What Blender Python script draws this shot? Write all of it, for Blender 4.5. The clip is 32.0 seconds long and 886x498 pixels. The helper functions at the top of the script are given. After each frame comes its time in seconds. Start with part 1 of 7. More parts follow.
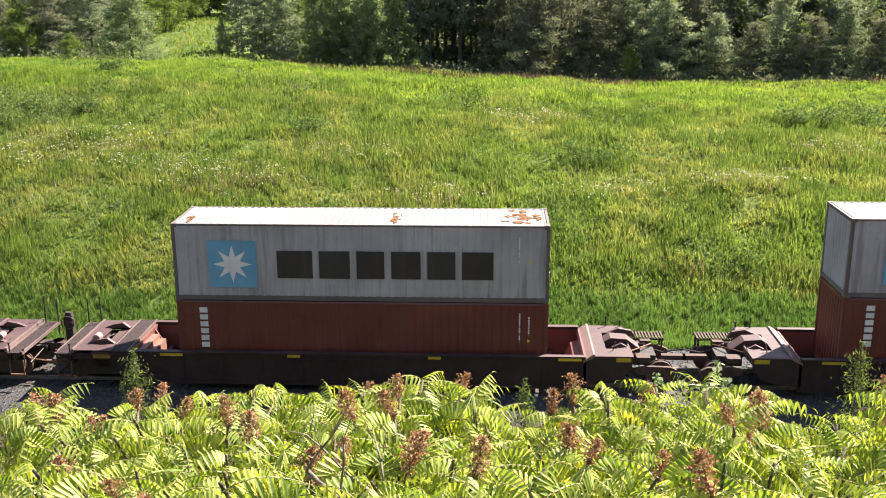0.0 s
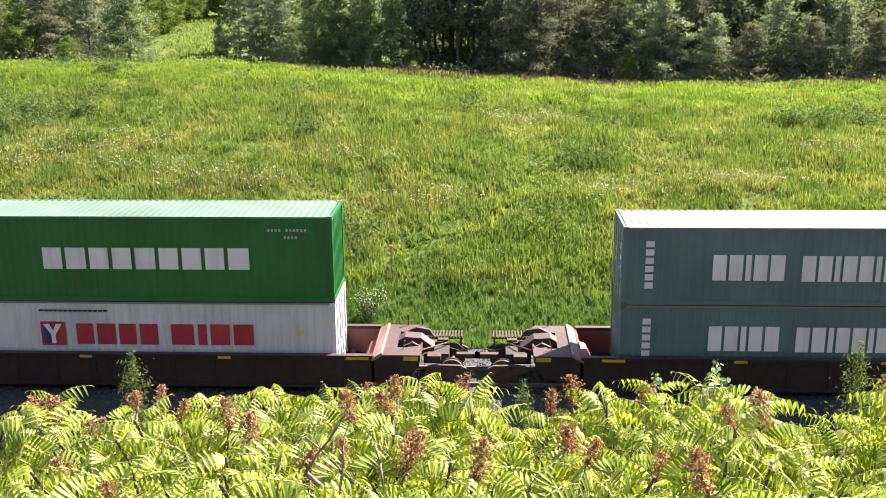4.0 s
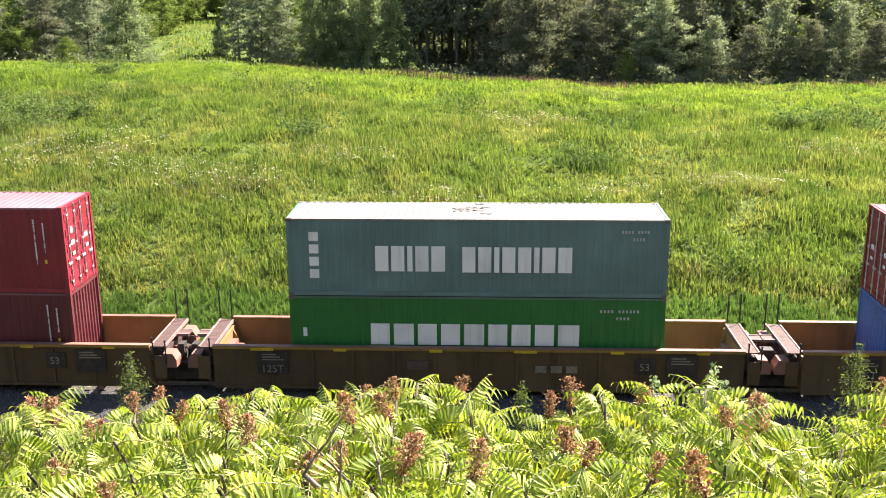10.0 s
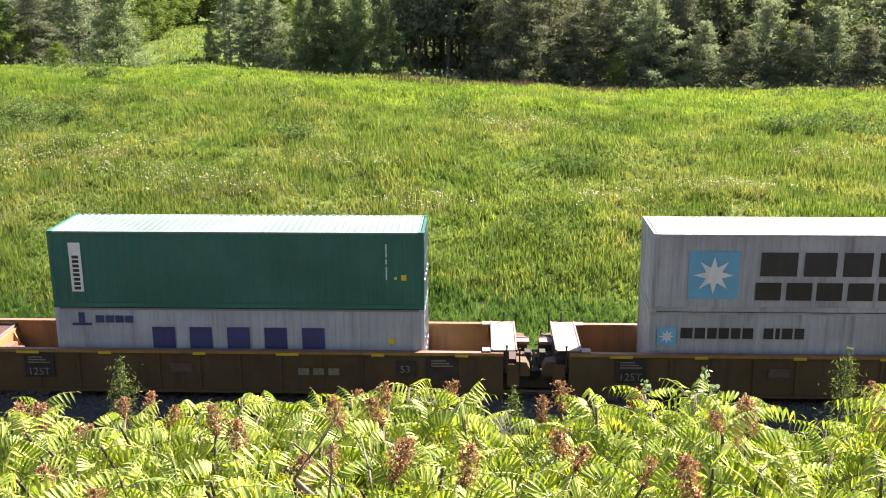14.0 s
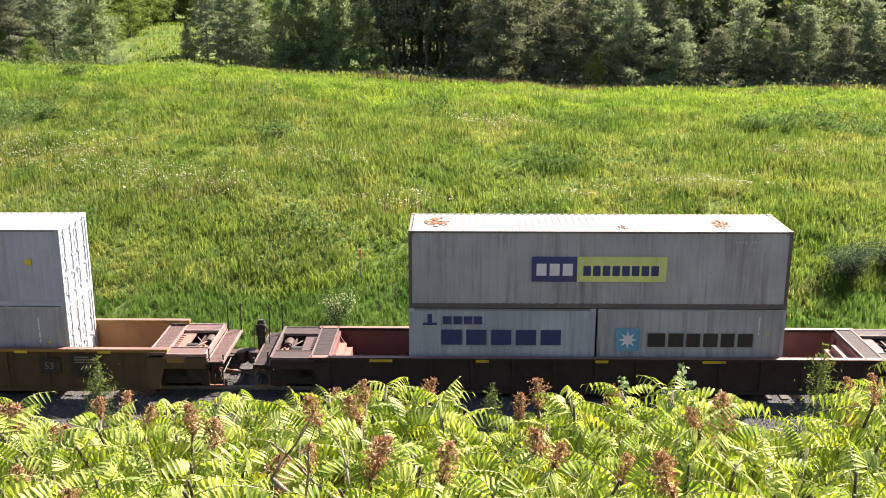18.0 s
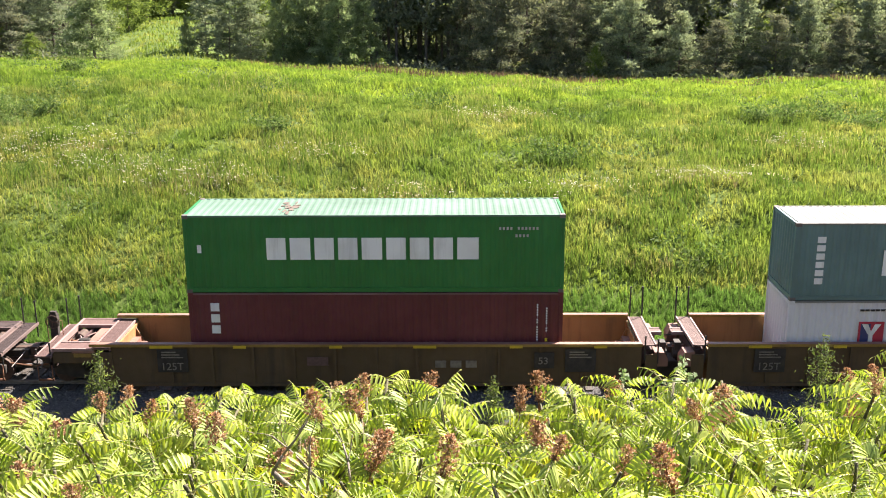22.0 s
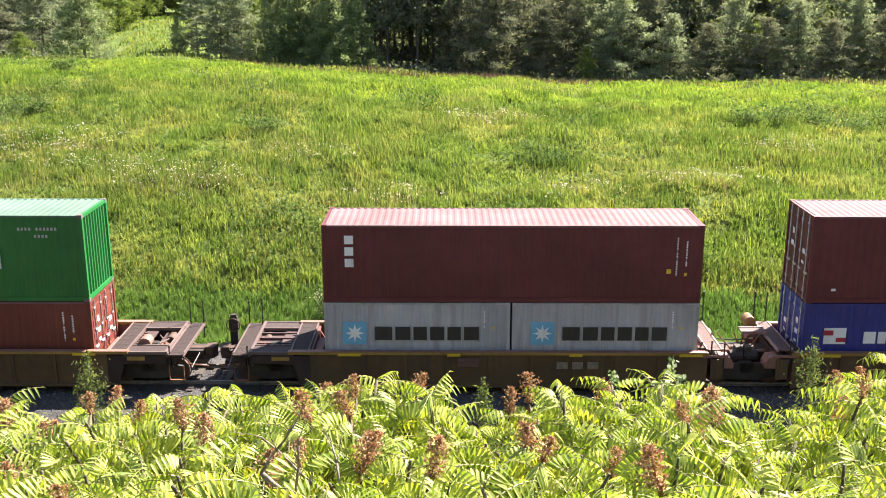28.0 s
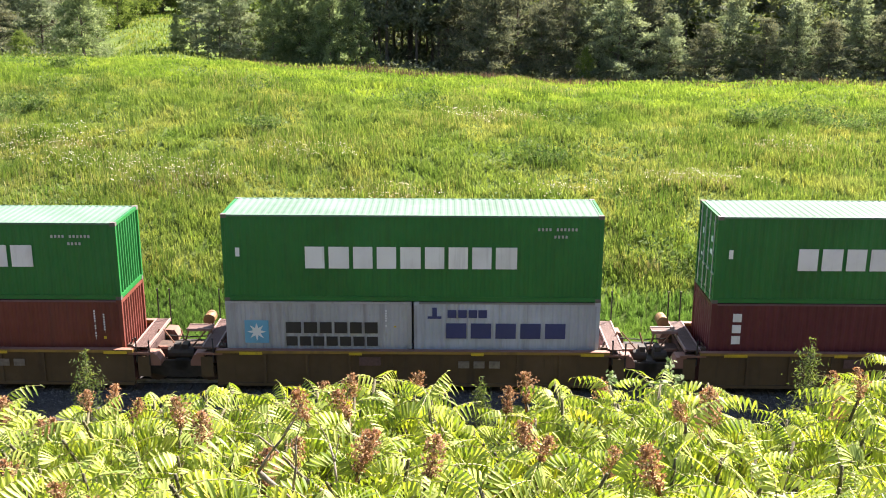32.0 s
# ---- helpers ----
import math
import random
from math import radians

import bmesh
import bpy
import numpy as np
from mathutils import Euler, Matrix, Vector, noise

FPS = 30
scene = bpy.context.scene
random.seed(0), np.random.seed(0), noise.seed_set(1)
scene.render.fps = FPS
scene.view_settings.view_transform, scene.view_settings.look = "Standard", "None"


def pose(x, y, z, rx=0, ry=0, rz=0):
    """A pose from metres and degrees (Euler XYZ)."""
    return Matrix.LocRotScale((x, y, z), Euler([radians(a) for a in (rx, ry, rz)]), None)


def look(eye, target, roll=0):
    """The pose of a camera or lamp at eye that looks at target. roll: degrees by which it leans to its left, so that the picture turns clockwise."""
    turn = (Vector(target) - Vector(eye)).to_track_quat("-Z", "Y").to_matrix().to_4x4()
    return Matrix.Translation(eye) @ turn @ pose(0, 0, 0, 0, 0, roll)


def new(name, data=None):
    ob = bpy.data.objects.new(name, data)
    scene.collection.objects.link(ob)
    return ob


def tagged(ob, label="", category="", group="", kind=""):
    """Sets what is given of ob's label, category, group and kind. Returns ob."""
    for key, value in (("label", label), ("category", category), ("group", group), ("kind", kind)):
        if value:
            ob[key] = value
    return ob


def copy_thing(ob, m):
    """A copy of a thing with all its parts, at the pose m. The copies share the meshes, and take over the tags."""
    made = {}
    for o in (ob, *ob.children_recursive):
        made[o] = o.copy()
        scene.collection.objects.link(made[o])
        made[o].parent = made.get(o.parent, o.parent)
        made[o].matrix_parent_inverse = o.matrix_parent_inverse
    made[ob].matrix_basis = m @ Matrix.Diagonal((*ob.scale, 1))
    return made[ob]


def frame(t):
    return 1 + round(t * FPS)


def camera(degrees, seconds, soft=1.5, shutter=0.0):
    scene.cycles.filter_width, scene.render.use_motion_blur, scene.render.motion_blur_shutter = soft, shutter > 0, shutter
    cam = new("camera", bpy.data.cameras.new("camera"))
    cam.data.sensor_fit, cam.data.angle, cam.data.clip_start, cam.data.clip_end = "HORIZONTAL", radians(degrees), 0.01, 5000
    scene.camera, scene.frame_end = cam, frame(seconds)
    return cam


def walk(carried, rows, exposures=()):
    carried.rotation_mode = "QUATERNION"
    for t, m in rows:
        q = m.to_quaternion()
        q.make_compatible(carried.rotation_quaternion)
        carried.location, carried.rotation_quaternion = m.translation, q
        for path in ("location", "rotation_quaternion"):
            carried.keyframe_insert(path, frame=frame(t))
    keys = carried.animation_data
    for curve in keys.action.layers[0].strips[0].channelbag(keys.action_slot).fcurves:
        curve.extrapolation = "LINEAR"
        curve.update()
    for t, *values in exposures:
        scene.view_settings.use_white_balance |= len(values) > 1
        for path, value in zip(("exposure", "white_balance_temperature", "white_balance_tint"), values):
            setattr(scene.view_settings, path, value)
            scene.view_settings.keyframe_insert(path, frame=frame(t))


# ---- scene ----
cam = camera(47.39, 32.0, soft=1.0)
EYE = (0.0, -31.05, 13.48)
# rows: seconds, tilt down, turn to the left, lean, sideways shift of the tripod head
walk(cam, [(t, pose(EYE[0] + dx, EYE[1], EYE[2], 90 - tilt, 0, turn) @ pose(0, 0, 0, 0, 0, lean)) for t, tilt, turn, lean, dx in (
    (0, 15.659, 2.789, -0.279, -0.022),
    (0.5, 15.633, 2.761, -0.278, -0.022),
    (1, 15.590, 2.754, -0.341, -0.022),
    (1.5, 15.578, 2.765, -0.370, -0.022),
    (2, 15.567, 2.759, -0.411, -0.022),
    (2.5, 15.567, 2.712, -0.391, -0.022),
    (3, 15.496, 2.584, -0.425, -0.022),
    (3.5, 15.536, 2.628, -0.439, -0.022),
    (5.5, 15.679, 2.813, -0.550, -0.022),
    (6, 15.604, 2.778, -0.530, -0.022),
    (6.5, 15.573, 2.811, -0.491, -0.022),
    (7, 15.496, 2.859, -0.427, -0.022),
    (7.5, 15.436, 2.890, -0.439, -0.022),
    (8, 15.440, 2.866, -0.492, -0.022),
    (8.5, 15.453, 2.806, -0.525, -0.022),
    (9, 15.493, 2.739, -0.454, -0.022),
    (9.5, 15.490, 2.667, -0.362, -0.022),
    (10, 15.490, 2.610, -0.330, -0.022),
    (10.5, 15.567, 2.579, -0.358, -0.022),
    (11, 15.664, 2.591, -0.361, -0.022),
    (11.5, 15.729, 2.586, -0.336, -0.022),
    (12, 15.704, 2.669, -0.361, -0.022),
    (12.5, 15.540, 2.730, -0.379, -0.022),
    (13, 15.329, 2.440, -0.359, -0.020),
    (13.5, 15.251, 2.207, -0.271, -0.019),
    (14, 15.240, 2.123, -0.235, -0.017),
    (14.5, 15.119, 1.892, -0.229, -0.015),
    (16.5, 15.373, 0.852, 0.001, -0.009),
    (17, 15.359, 0.801, -0.019, -0.009),
    (17.5, 15.357, 0.851, 0.020, -0.008),
    (18, 15.360, 0.880, -0.042, -0.008),
    (18.5, 15.379, 0.946, -0.035, -0.007),
    (19, 15.394, 0.918, -0.061, -0.007),
    (19.5, 15.441, 0.848, -0.019, -0.006),
    (20, 15.540, 0.892, -0.077, -0.006),
    (20.5, 15.593, 1.003, -0.179, -0.005),
    (21, 15.661, 1.062, -0.299, -0.005),
    (21.5, 15.703, 1.014, -0.364, -0.005),
    (22, 15.743, 0.915, -0.372, -0.004),
    (22.5, 15.730, 0.855, -0.285, -0.004),
    (23, 15.703, 0.712, -0.179, -0.004),
    (23.5, 15.751, 0.659, -0.084, -0.003),
    (24, 15.813, 0.597, -0.118, -0.003),
    (24.5, 15.860, 0.566, -0.181, -0.003),
    (25, 15.853, 0.526, -0.238, -0.002),
    (25.5, 15.794, 0.518, -0.259, -0.002),
    (27.5, 15.630, 0.365, 0.022, -0.000),
    (28, 15.678, 0.360, 0.007, 0.000),
    (28.5, 15.786, 0.369, -0.018, 0.000),
    (29, 15.797, 0.329, 0.019, 0.000),
    (29.5, 15.785, 0.155, 0.110, 0.000),
    (30, 15.811, 0.067, 0.245, 0.001),
    (30.5, 15.838, 0.113, 0.310, 0.001),
    (31, 15.826, 0.184, 0.318, 0.001),
    (31.5, 15.800, 0.245, 0.267, 0.001),
    (32, 15.714, 0.271, 0.237, 0.001),
)], exposures=[(t, e, 6850, 14) for t, e in (
    (0, 2.15), (2, 2.15), (3, 2.25), (6, 2.3), (8, 2.40), (9, 2.46), (10, 2.38), (11, 2.31), (12, 2.36), (14, 2.27), (17, 2.1), (18, 2.2), (20, 2.4), (23, 2.24), (24, 2.14), (25, 2.36), (28, 2.42), (32, 2.42))])

# ---- light ----
SUN_AZ, SUN_EL = 45.0, 44.0          # degrees from +y towards +x; height
world = bpy.data.worlds.new("sky")
scene.world = world
world.use_nodes = True
wn = world.node_tree
sky = wn.nodes.new("ShaderNodeTexSky")
sky.sky_type, sky.sun_disc = "NISHITA", False
sky.sun_elevation, sky.sun_rotation = radians(SUN_EL), radians(SUN_AZ)
wn.links.new(sky.outputs[0], wn.nodes["Background"].inputs[0])
wn.nodes["Background"].inputs[1].default_value = 0.05
sun = new("sun", bpy.data.lights.new("sun", "SUN"))
sun.data.energy, sun.data.angle, sun.data.color = 5.0, radians(0.53), (1.0, 0.955, 0.88)
_d = Vector((math.sin(radians(SUN_AZ)) * math.cos(radians(SUN_EL)), math.cos(radians(SUN_AZ)) * math.cos(radians(SUN_EL)), math.sin(radians(SUN_EL))))
sun.matrix_world = look(tuple(_d * 60), (0, 0, 0))


# ---- materials ----
def nodes_of(name):
    m = bpy.data.materials.new(name)
    m.use_nodes = True
    nt = m.node_tree
    return m, nt, nt.nodes["Principled BSDF"]


def ramp(nt, src, stops):
    r = nt.nodes.new("ShaderNodeValToRGB")
    el = r.color_ramp.elements
    while len(el) < len(stops):
        el.new(0.5)
    for e, (p, c) in zip(el, stops):
        e.position, e.color = p, (*c, 1) if len(c) == 3 else c
    nt.links.new(src, r.inputs[0])
    return r.outputs[0]


def noise_tex(nt, scale, detail=4, stretch=None, seeded=True, rough=0.55):
    tc = nt.nodes.new("ShaderNodeTexCoord")
    n = nt.nodes.new("ShaderNodeTexNoise")
    n.noise_dimensions = "4D"
    n.inputs["Scale"].default_value, n.inputs["Detail"].default_value, n.inputs["Roughness"].default_value = scale, detail, rough
    src = tc.outputs["Object"]
    if stretch:
        mp = nt.nodes.new("ShaderNodeMapping")
        mp.inputs["Scale"].default_value = stretch
        nt.links.new(src, mp.inputs[0])
        src = mp.outputs[0]
    nt.links.new(src, n.inputs["Vector"])
    if seeded:
        oi = nt.nodes.new("ShaderNodeObjectInfo")
        mul = nt.nodes.new("ShaderNodeMath")
        mul.operation = "MULTIPLY"
        mul.inputs[1].default_value = 37.0
        nt.links.new(oi.outputs["Random"], mul.inputs[0])
        nt.links.new(mul.outputs[0], n.inputs["W"])
    return n.outputs["Fac"]


def mix(nt, fac, a, b, kind="MIX"):
    mx = nt.nodes.new("ShaderNodeMix")
    mx.data_type, mx.blend_type = "RGBA", kind
    for sock, v in ((mx.inputs[0], fac), (mx.inputs[6], a), (mx.inputs[7], b)):
        if isinstance(v, (int, float)):
            sock.default_value = v
        elif isinstance(v, tuple):
            sock.default_value = (*v, 1)
        else:
            nt.links.new(v, sock)
    return mx.outputs[2]


def bump(nt, bsdf, src, strength, dist):
    b = nt.nodes.new("ShaderNodeBump")
    b.inputs["Strength"].default_value, b.inputs["Distance"].default_value = strength, dist
    nt.links.new(src, b.inputs["Height"])
    nt.links.new(b.outputs[0], bsdf.inputs["Normal"])


def paint(name, rgb, rough=0.5, dirt=(0.09, 0.075, 0.06), amount=0.55, fade=1.25, metal=0.0, spec=0.5):
    """Weathered steel paint: fading at large scale, downward streaks, fine grime and speckle."""
    m, nt, b = nodes_of(name)
    pale = tuple(min(1, c * fade + 0.008) for c in rgb)
    dark = tuple(c * 0.78 for c in rgb)
    base = ramp(nt, noise_tex(nt, 0.45, 5), [(0.3, dark), (0.5, rgb), (0.72, pale)])
    streak = ramp(nt, noise_tex(nt, 1.0, 6, (2.6, 2.6, 0.22), rough=0.65), [(0.52, (0, 0, 0)), (0.72, (amount,) * 3)])
    spots = ramp(nt, noise_tex(nt, 7.0, 5, rough=0.7), [(0.6, (0, 0, 0)), (0.74, (amount * 0.9,) * 3)])
    c1 = mix(nt, streak, base, dirt)
    c2 = mix(nt, spots, c1, tuple(0.5 * (a + c) for a, c in zip(dirt, rgb)))
    runs = ramp(nt, noise_tex(nt, 1.0, 5, (7.0, 7.0, 0.32), rough=0.7), [(0.60, (0, 0, 0)), (0.72, (min(0.85, amount * 1.1),) * 3)])
    c2 = mix(nt, runs, c2, tuple(0.35 * a + 0.65 * c for a, c in zip(rgb, dirt)))
    nt.links.new(c2, b.inputs["Base Color"])
    b.inputs["Metallic"].default_value = metal
    b.inputs["Specular IOR Level"].default_value = spec
    rr = ramp(nt, noise_tex(nt, 3.0, 3), [(0.3, (rough - 0.08,) * 3), (0.7, (rough + 0.14,) * 3)])
    nt.links.new(rr, b.inputs["Roughness"])
    bump(nt, b, noise_tex(nt, 9.0, 4), 0.12, 0.01)
    return m


def leaf_mat(name, stops, rough=0.55, trans=0.45, scale=0.6, trans_tint=(1.25, 1.35, 0.55), each=False, spec=0.2, patch=((0.3, (0.6, 0.68, 0.6)), (0.5, (1, 1, 1)), (0.7, (1.28, 1.2, 1.05))), fine=0.0):
    """Thin foliage: colour varies by clump and by place; part of the light goes through."""
    m, nt, b = nodes_of(name)
    geo = nt.nodes.new("ShaderNodeNewGeometry")
    c = ramp(nt, geo.outputs["Random Per Island"], stops)
    tc = nt.nodes.new("ShaderNodeTexCoord")
    n = nt.nodes.new("ShaderNodeTexNoise")
    n.inputs["Scale"].default_value, n.inputs["Detail"].default_value = scale, 3
    nt.links.new(tc.outputs["Object"], n.inputs["Vector"])
    v = ramp(nt, n.outputs["Fac"], list(patch))
    c = mix(nt, 1.0, c, v, "MULTIPLY")
    if fine:
        n2 = nt.nodes.new("ShaderNodeTexNoise")
        n2.inputs["Scale"].default_value, n2.inputs["Detail"].default_value = fine, 4
        nt.links.new(tc.outputs["Object"], n2.inputs["Vector"])
        c = mix(nt, 1.0, c, ramp(nt, n2.outputs["Fac"], [(0.32, (0.62, 0.74, 0.62)), (0.5, (1, 1, 1)), (0.68, (1.28, 1.2, 1.02))]), "MULTIPLY")
    if each:
        oi = nt.nodes.new("ShaderNodeObjectInfo")
        c = mix(nt, 1.0, c, ramp(nt, oi.outputs["Random"], [(0, (0.68, 0.76, 0.74)), (0.35, (1.0, 1.02, 1.0)), (0.8, (1.2, 1.17, 1.12)), (0.94, (1.2, 1.12, 0.85)), (1, (1.7, 1.3, 0.6))]), "MULTIPLY")
    nt.links.new(c, b.inputs["Base Color"])
    b.inputs["Roughness"].default_value = rough
    b.inputs["Specular IOR Level"].default_value = spec
    if trans:
        tr = nt.nodes.new("ShaderNodeBsdfTranslucent")
        nt.links.new(mix(nt, 1.0, c, trans_tint, "MULTIPLY"), tr.inputs["Color"])
        ms = nt.nodes.new("ShaderNodeMixShader")
        ms.inputs[0].default_value = trans
        nt.links.new(b.outputs[0], ms.inputs[1])
        nt.links.new(tr.outputs[0], ms.inputs[2])
        nt.links.new(ms.outputs[0], nt.nodes["Material Output"].inputs["Surface"])
    return m


def plain(name, stops, rough=0.7, scale=3.0, metal=0.0, bumps=0.25, dist=0.02, stretch=None):
    m, nt, b = nodes_of(name)
    f = noise_tex(nt, scale, 6, stretch)
    nt.links.new(ramp(nt, f, stops), b.inputs["Base Color"])
    b.inputs["Roughness"].default_value, b.inputs["Metallic"].default_value = rough, metal
    if bumps:
        bump(nt, b, noise_tex(nt, scale * 5, 4, stretch), bumps, dist)
    return m


M_GREY = paint("grey container paint", (0.36, 0.36, 0.375), 0.5, (0.09, 0.072, 0.058), 0.68)
M_SHORT = paint("bluish grey container paint", (0.365, 0.375, 0.40), 0.5, (0.12, 0.09, 0.07), 0.6)
M_WHITE = paint("white container paint", (0.62, 0.62, 0.66), 0.45, (0.18, 0.14, 0.11), 0.26, 1.1)
M_PALE = paint("pale blue-grey container paint", (0.385, 0.415, 0.475), 0.45, (0.14, 0.12, 0.10), 0.4)
M_BROWN = paint("red-brown container paint", (0.135, 0.029, 0.020), 0.5, (0.07, 0.034, 0.025), 0.45)
M_UMBER = paint("dark red-brown container paint", (0.078, 0.018, 0.014), 0.5, (0.045, 0.022, 0.017), 0.45)
M_MAROON = paint("maroon container paint", (0.098, 0.014, 0.021), 0.5, (0.055, 0.019, 0.019), 0.35)
M_WINE = paint("wine red container paint", (0.080, 0.010, 0.017), 0.5, (0.045, 0.014, 0.016), 0.35)
M_RED = paint("crimson container paint", (0.20, 0.013, 0.027), 0.42, (0.09, 0.02, 0.02), 0.25)
M_GREEN = paint("green container paint", (0.005, 0.140, 0.028), 0.45, (0.02, 0.055, 0.022), 0.3, fade=1.12)
M_TEAL = paint("grey-green container paint", (0.098, 0.178, 0.180), 0.5, (0.07, 0.105, 0.092), 0.4)
M_JADE = paint("jade green container paint", (0.013, 0.125, 0.100), 0.42, (0.03, 0.07, 0.055), 0.3)
M_BLUE = paint("blue container paint", (0.040, 0.115, 0.36), 0.42, (0.03, 0.045, 0.09), 0.35)
M_NAVY = paint("navy container paint", (0.018, 0.038, 0.093), 0.45, (0.03, 0.04, 0.06), 0.35)
M_ULTRA = paint("ultramarine container paint", (0.020, 0.028, 0.20), 0.45, (0.03, 0.03, 0.09), 0.4)
# roof paints: dust and fading, plus the sun's overexposure put into the colour
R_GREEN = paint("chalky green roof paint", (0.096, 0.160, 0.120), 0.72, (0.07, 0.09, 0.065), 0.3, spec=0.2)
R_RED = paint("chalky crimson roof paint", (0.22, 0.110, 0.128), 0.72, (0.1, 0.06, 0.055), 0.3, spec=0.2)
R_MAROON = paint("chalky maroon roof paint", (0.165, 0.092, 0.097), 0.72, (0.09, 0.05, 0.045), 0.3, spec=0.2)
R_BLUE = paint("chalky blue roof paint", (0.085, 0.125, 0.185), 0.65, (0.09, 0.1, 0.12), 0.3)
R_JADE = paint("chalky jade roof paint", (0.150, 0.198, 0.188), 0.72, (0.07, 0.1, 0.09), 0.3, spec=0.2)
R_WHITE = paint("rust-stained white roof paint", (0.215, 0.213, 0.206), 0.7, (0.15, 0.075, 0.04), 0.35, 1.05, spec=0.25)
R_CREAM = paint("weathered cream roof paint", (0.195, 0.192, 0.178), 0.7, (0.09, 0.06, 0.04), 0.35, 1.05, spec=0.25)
M_OLDEDGE = paint("rust-darkened grey frame paint", (0.12, 0.105, 0.10), 0.65, (0.09, 0.04, 0.025), 0.6)
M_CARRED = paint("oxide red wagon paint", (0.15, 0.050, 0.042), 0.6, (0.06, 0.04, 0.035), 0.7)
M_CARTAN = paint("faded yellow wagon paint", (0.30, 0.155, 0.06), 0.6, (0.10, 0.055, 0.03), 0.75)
M_CARPINK = paint("faded oxide wagon paint", (0.064, 0.032, 0.031), 0.6, (0.034, 0.022, 0.019), 0.6)
M_YELLOW = paint("yellow stripe paint", (0.52, 0.36, 0.02), 0.5, (0.15, 0.10, 0.04), 0.5)
# salmon: the oxide and tan primer with sunlight put into its colour
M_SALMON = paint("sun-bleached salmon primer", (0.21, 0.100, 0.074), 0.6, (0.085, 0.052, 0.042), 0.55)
M_OCHRE = paint("ochre tank paint", (0.22, 0.115, 0.045), 0.55, (0.15, 0.09, 0.05), 0.5)
# outer sill paints: grime, with the shade of the near side in the colour
M_GRIMSHADERED = paint("grimy dark red sill paint", (0.027, 0.0145, 0.0125), 0.8, (0.018, 0.012, 0.0105), 0.6)
M_GRIMSHADETAN = paint("grimy brown-yellow sill paint", (0.084, 0.051, 0.021), 0.75, (0.038, 0.026, 0.016), 0.8)
M_EDGE = paint("dull yellow edge paint", (0.25, 0.15, 0.03), 0.6, (0.07, 0.05, 0.03), 0.7)
M_STEEL = plain("worn steel", [(0.3, (0.16, 0.14, 0.13)), (0.7, (0.30, 0.28, 0.26))], 0.5, 6, 0.6)
M_ZINC = plain("dull galvanised steel", [(0.3, (0.34, 0.34, 0.34)), (0.7, (0.55, 0.55, 0.56))], 0.5, 9, 0.2)
M_BLACK = plain("grimy black iron", [(0.3, (0.014, 0.012, 0.011)), (0.7, (0.045, 0.036, 0.03))], 0.75, 5)
M_RUST = plain("rusted iron", [(0.3, (0.085, 0.035, 0.02)), (0.6, (0.19, 0.085, 0.045)), (0.8, (0.26, 0.14, 0.08))], 0.8, 6)
M_PALEDGE = paint("worn pale edge paint", (0.235, 0.150, 0.138), 0.6, (0.09, 0.06, 0.05), 0.5)
M_GRATE = plain("steel walkway grating", [(0.3, (0.084, 0.047, 0.041)), (0.7, (0.134, 0.075, 0.066))], 0.7, 12, 0.1, bumps=0.3, dist=0.01)
M_GRATEDULL = plain("dull brown walkway grating", [(0.3, (0.029, 0.017, 0.016)), (0.7, (0.050, 0.030, 0.027))], 0.75, 12, 0.1, bumps=0.3, dist=0.01)
M_GRATEPALE = plain("sun-bleached walkway plate", [(0.3, (0.19, 0.145, 0.128)), (0.7, (0.29, 0.225, 0.205))], 0.65, 12, 0.1, bumps=0.3, dist=0.01)
M_DULLEDGE = paint("grimy pale edge paint", (0.115, 0.077, 0.070), 0.6, (0.05, 0.032, 0.028), 0.6)
M_DULLDECK = paint("grimy oxide deck paint", (0.056, 0.029, 0.026), 0.65, (0.03, 0.02, 0.017), 0.65)
K_WHITE = paint("white stencil paint", (0.74, 0.75, 0.75), 0.5, (0.25, 0.24, 0.22), 0.4, 1.05)
K_WORN = paint("worn white stencil paint", (0.42, 0.43, 0.43), 0.55, (0.2, 0.19, 0.18), 0.5, 1.05)
K_BLACK = paint("black stencil paint", (0.022, 0.022, 0.025), 0.5, (0.06, 0.055, 0.05), 0.4)
K_BLUE = paint("sky blue sticker", (0.13, 0.38, 0.56), 0.45, (0.15, 0.25, 0.3), 0.35)
K_NAVY = paint("dark blue stencil paint", (0.03, 0.042, 0.14), 0.5, (0.08, 0.08, 0.15), 0.3)
K_RED = paint("red stencil paint", (0.40, 0.024, 0.05), 0.5, (0.16, 0.05, 0.06), 0.3)
K_YELLOW = paint("yellow sticker", (0.72, 0.52, 0.03), 0.5, (0.3, 0.22, 0.05), 0.3)
K_LIME = paint("pale yellow sticker", (0.62, 0.66, 0.22), 0.5, (0.3, 0.3, 0.15), 0.3)
K_PATCH = paint("dark blue patch paint", (0.018, 0.035, 0.10), 0.5, (0.03, 0.04, 0.06), 0.3)


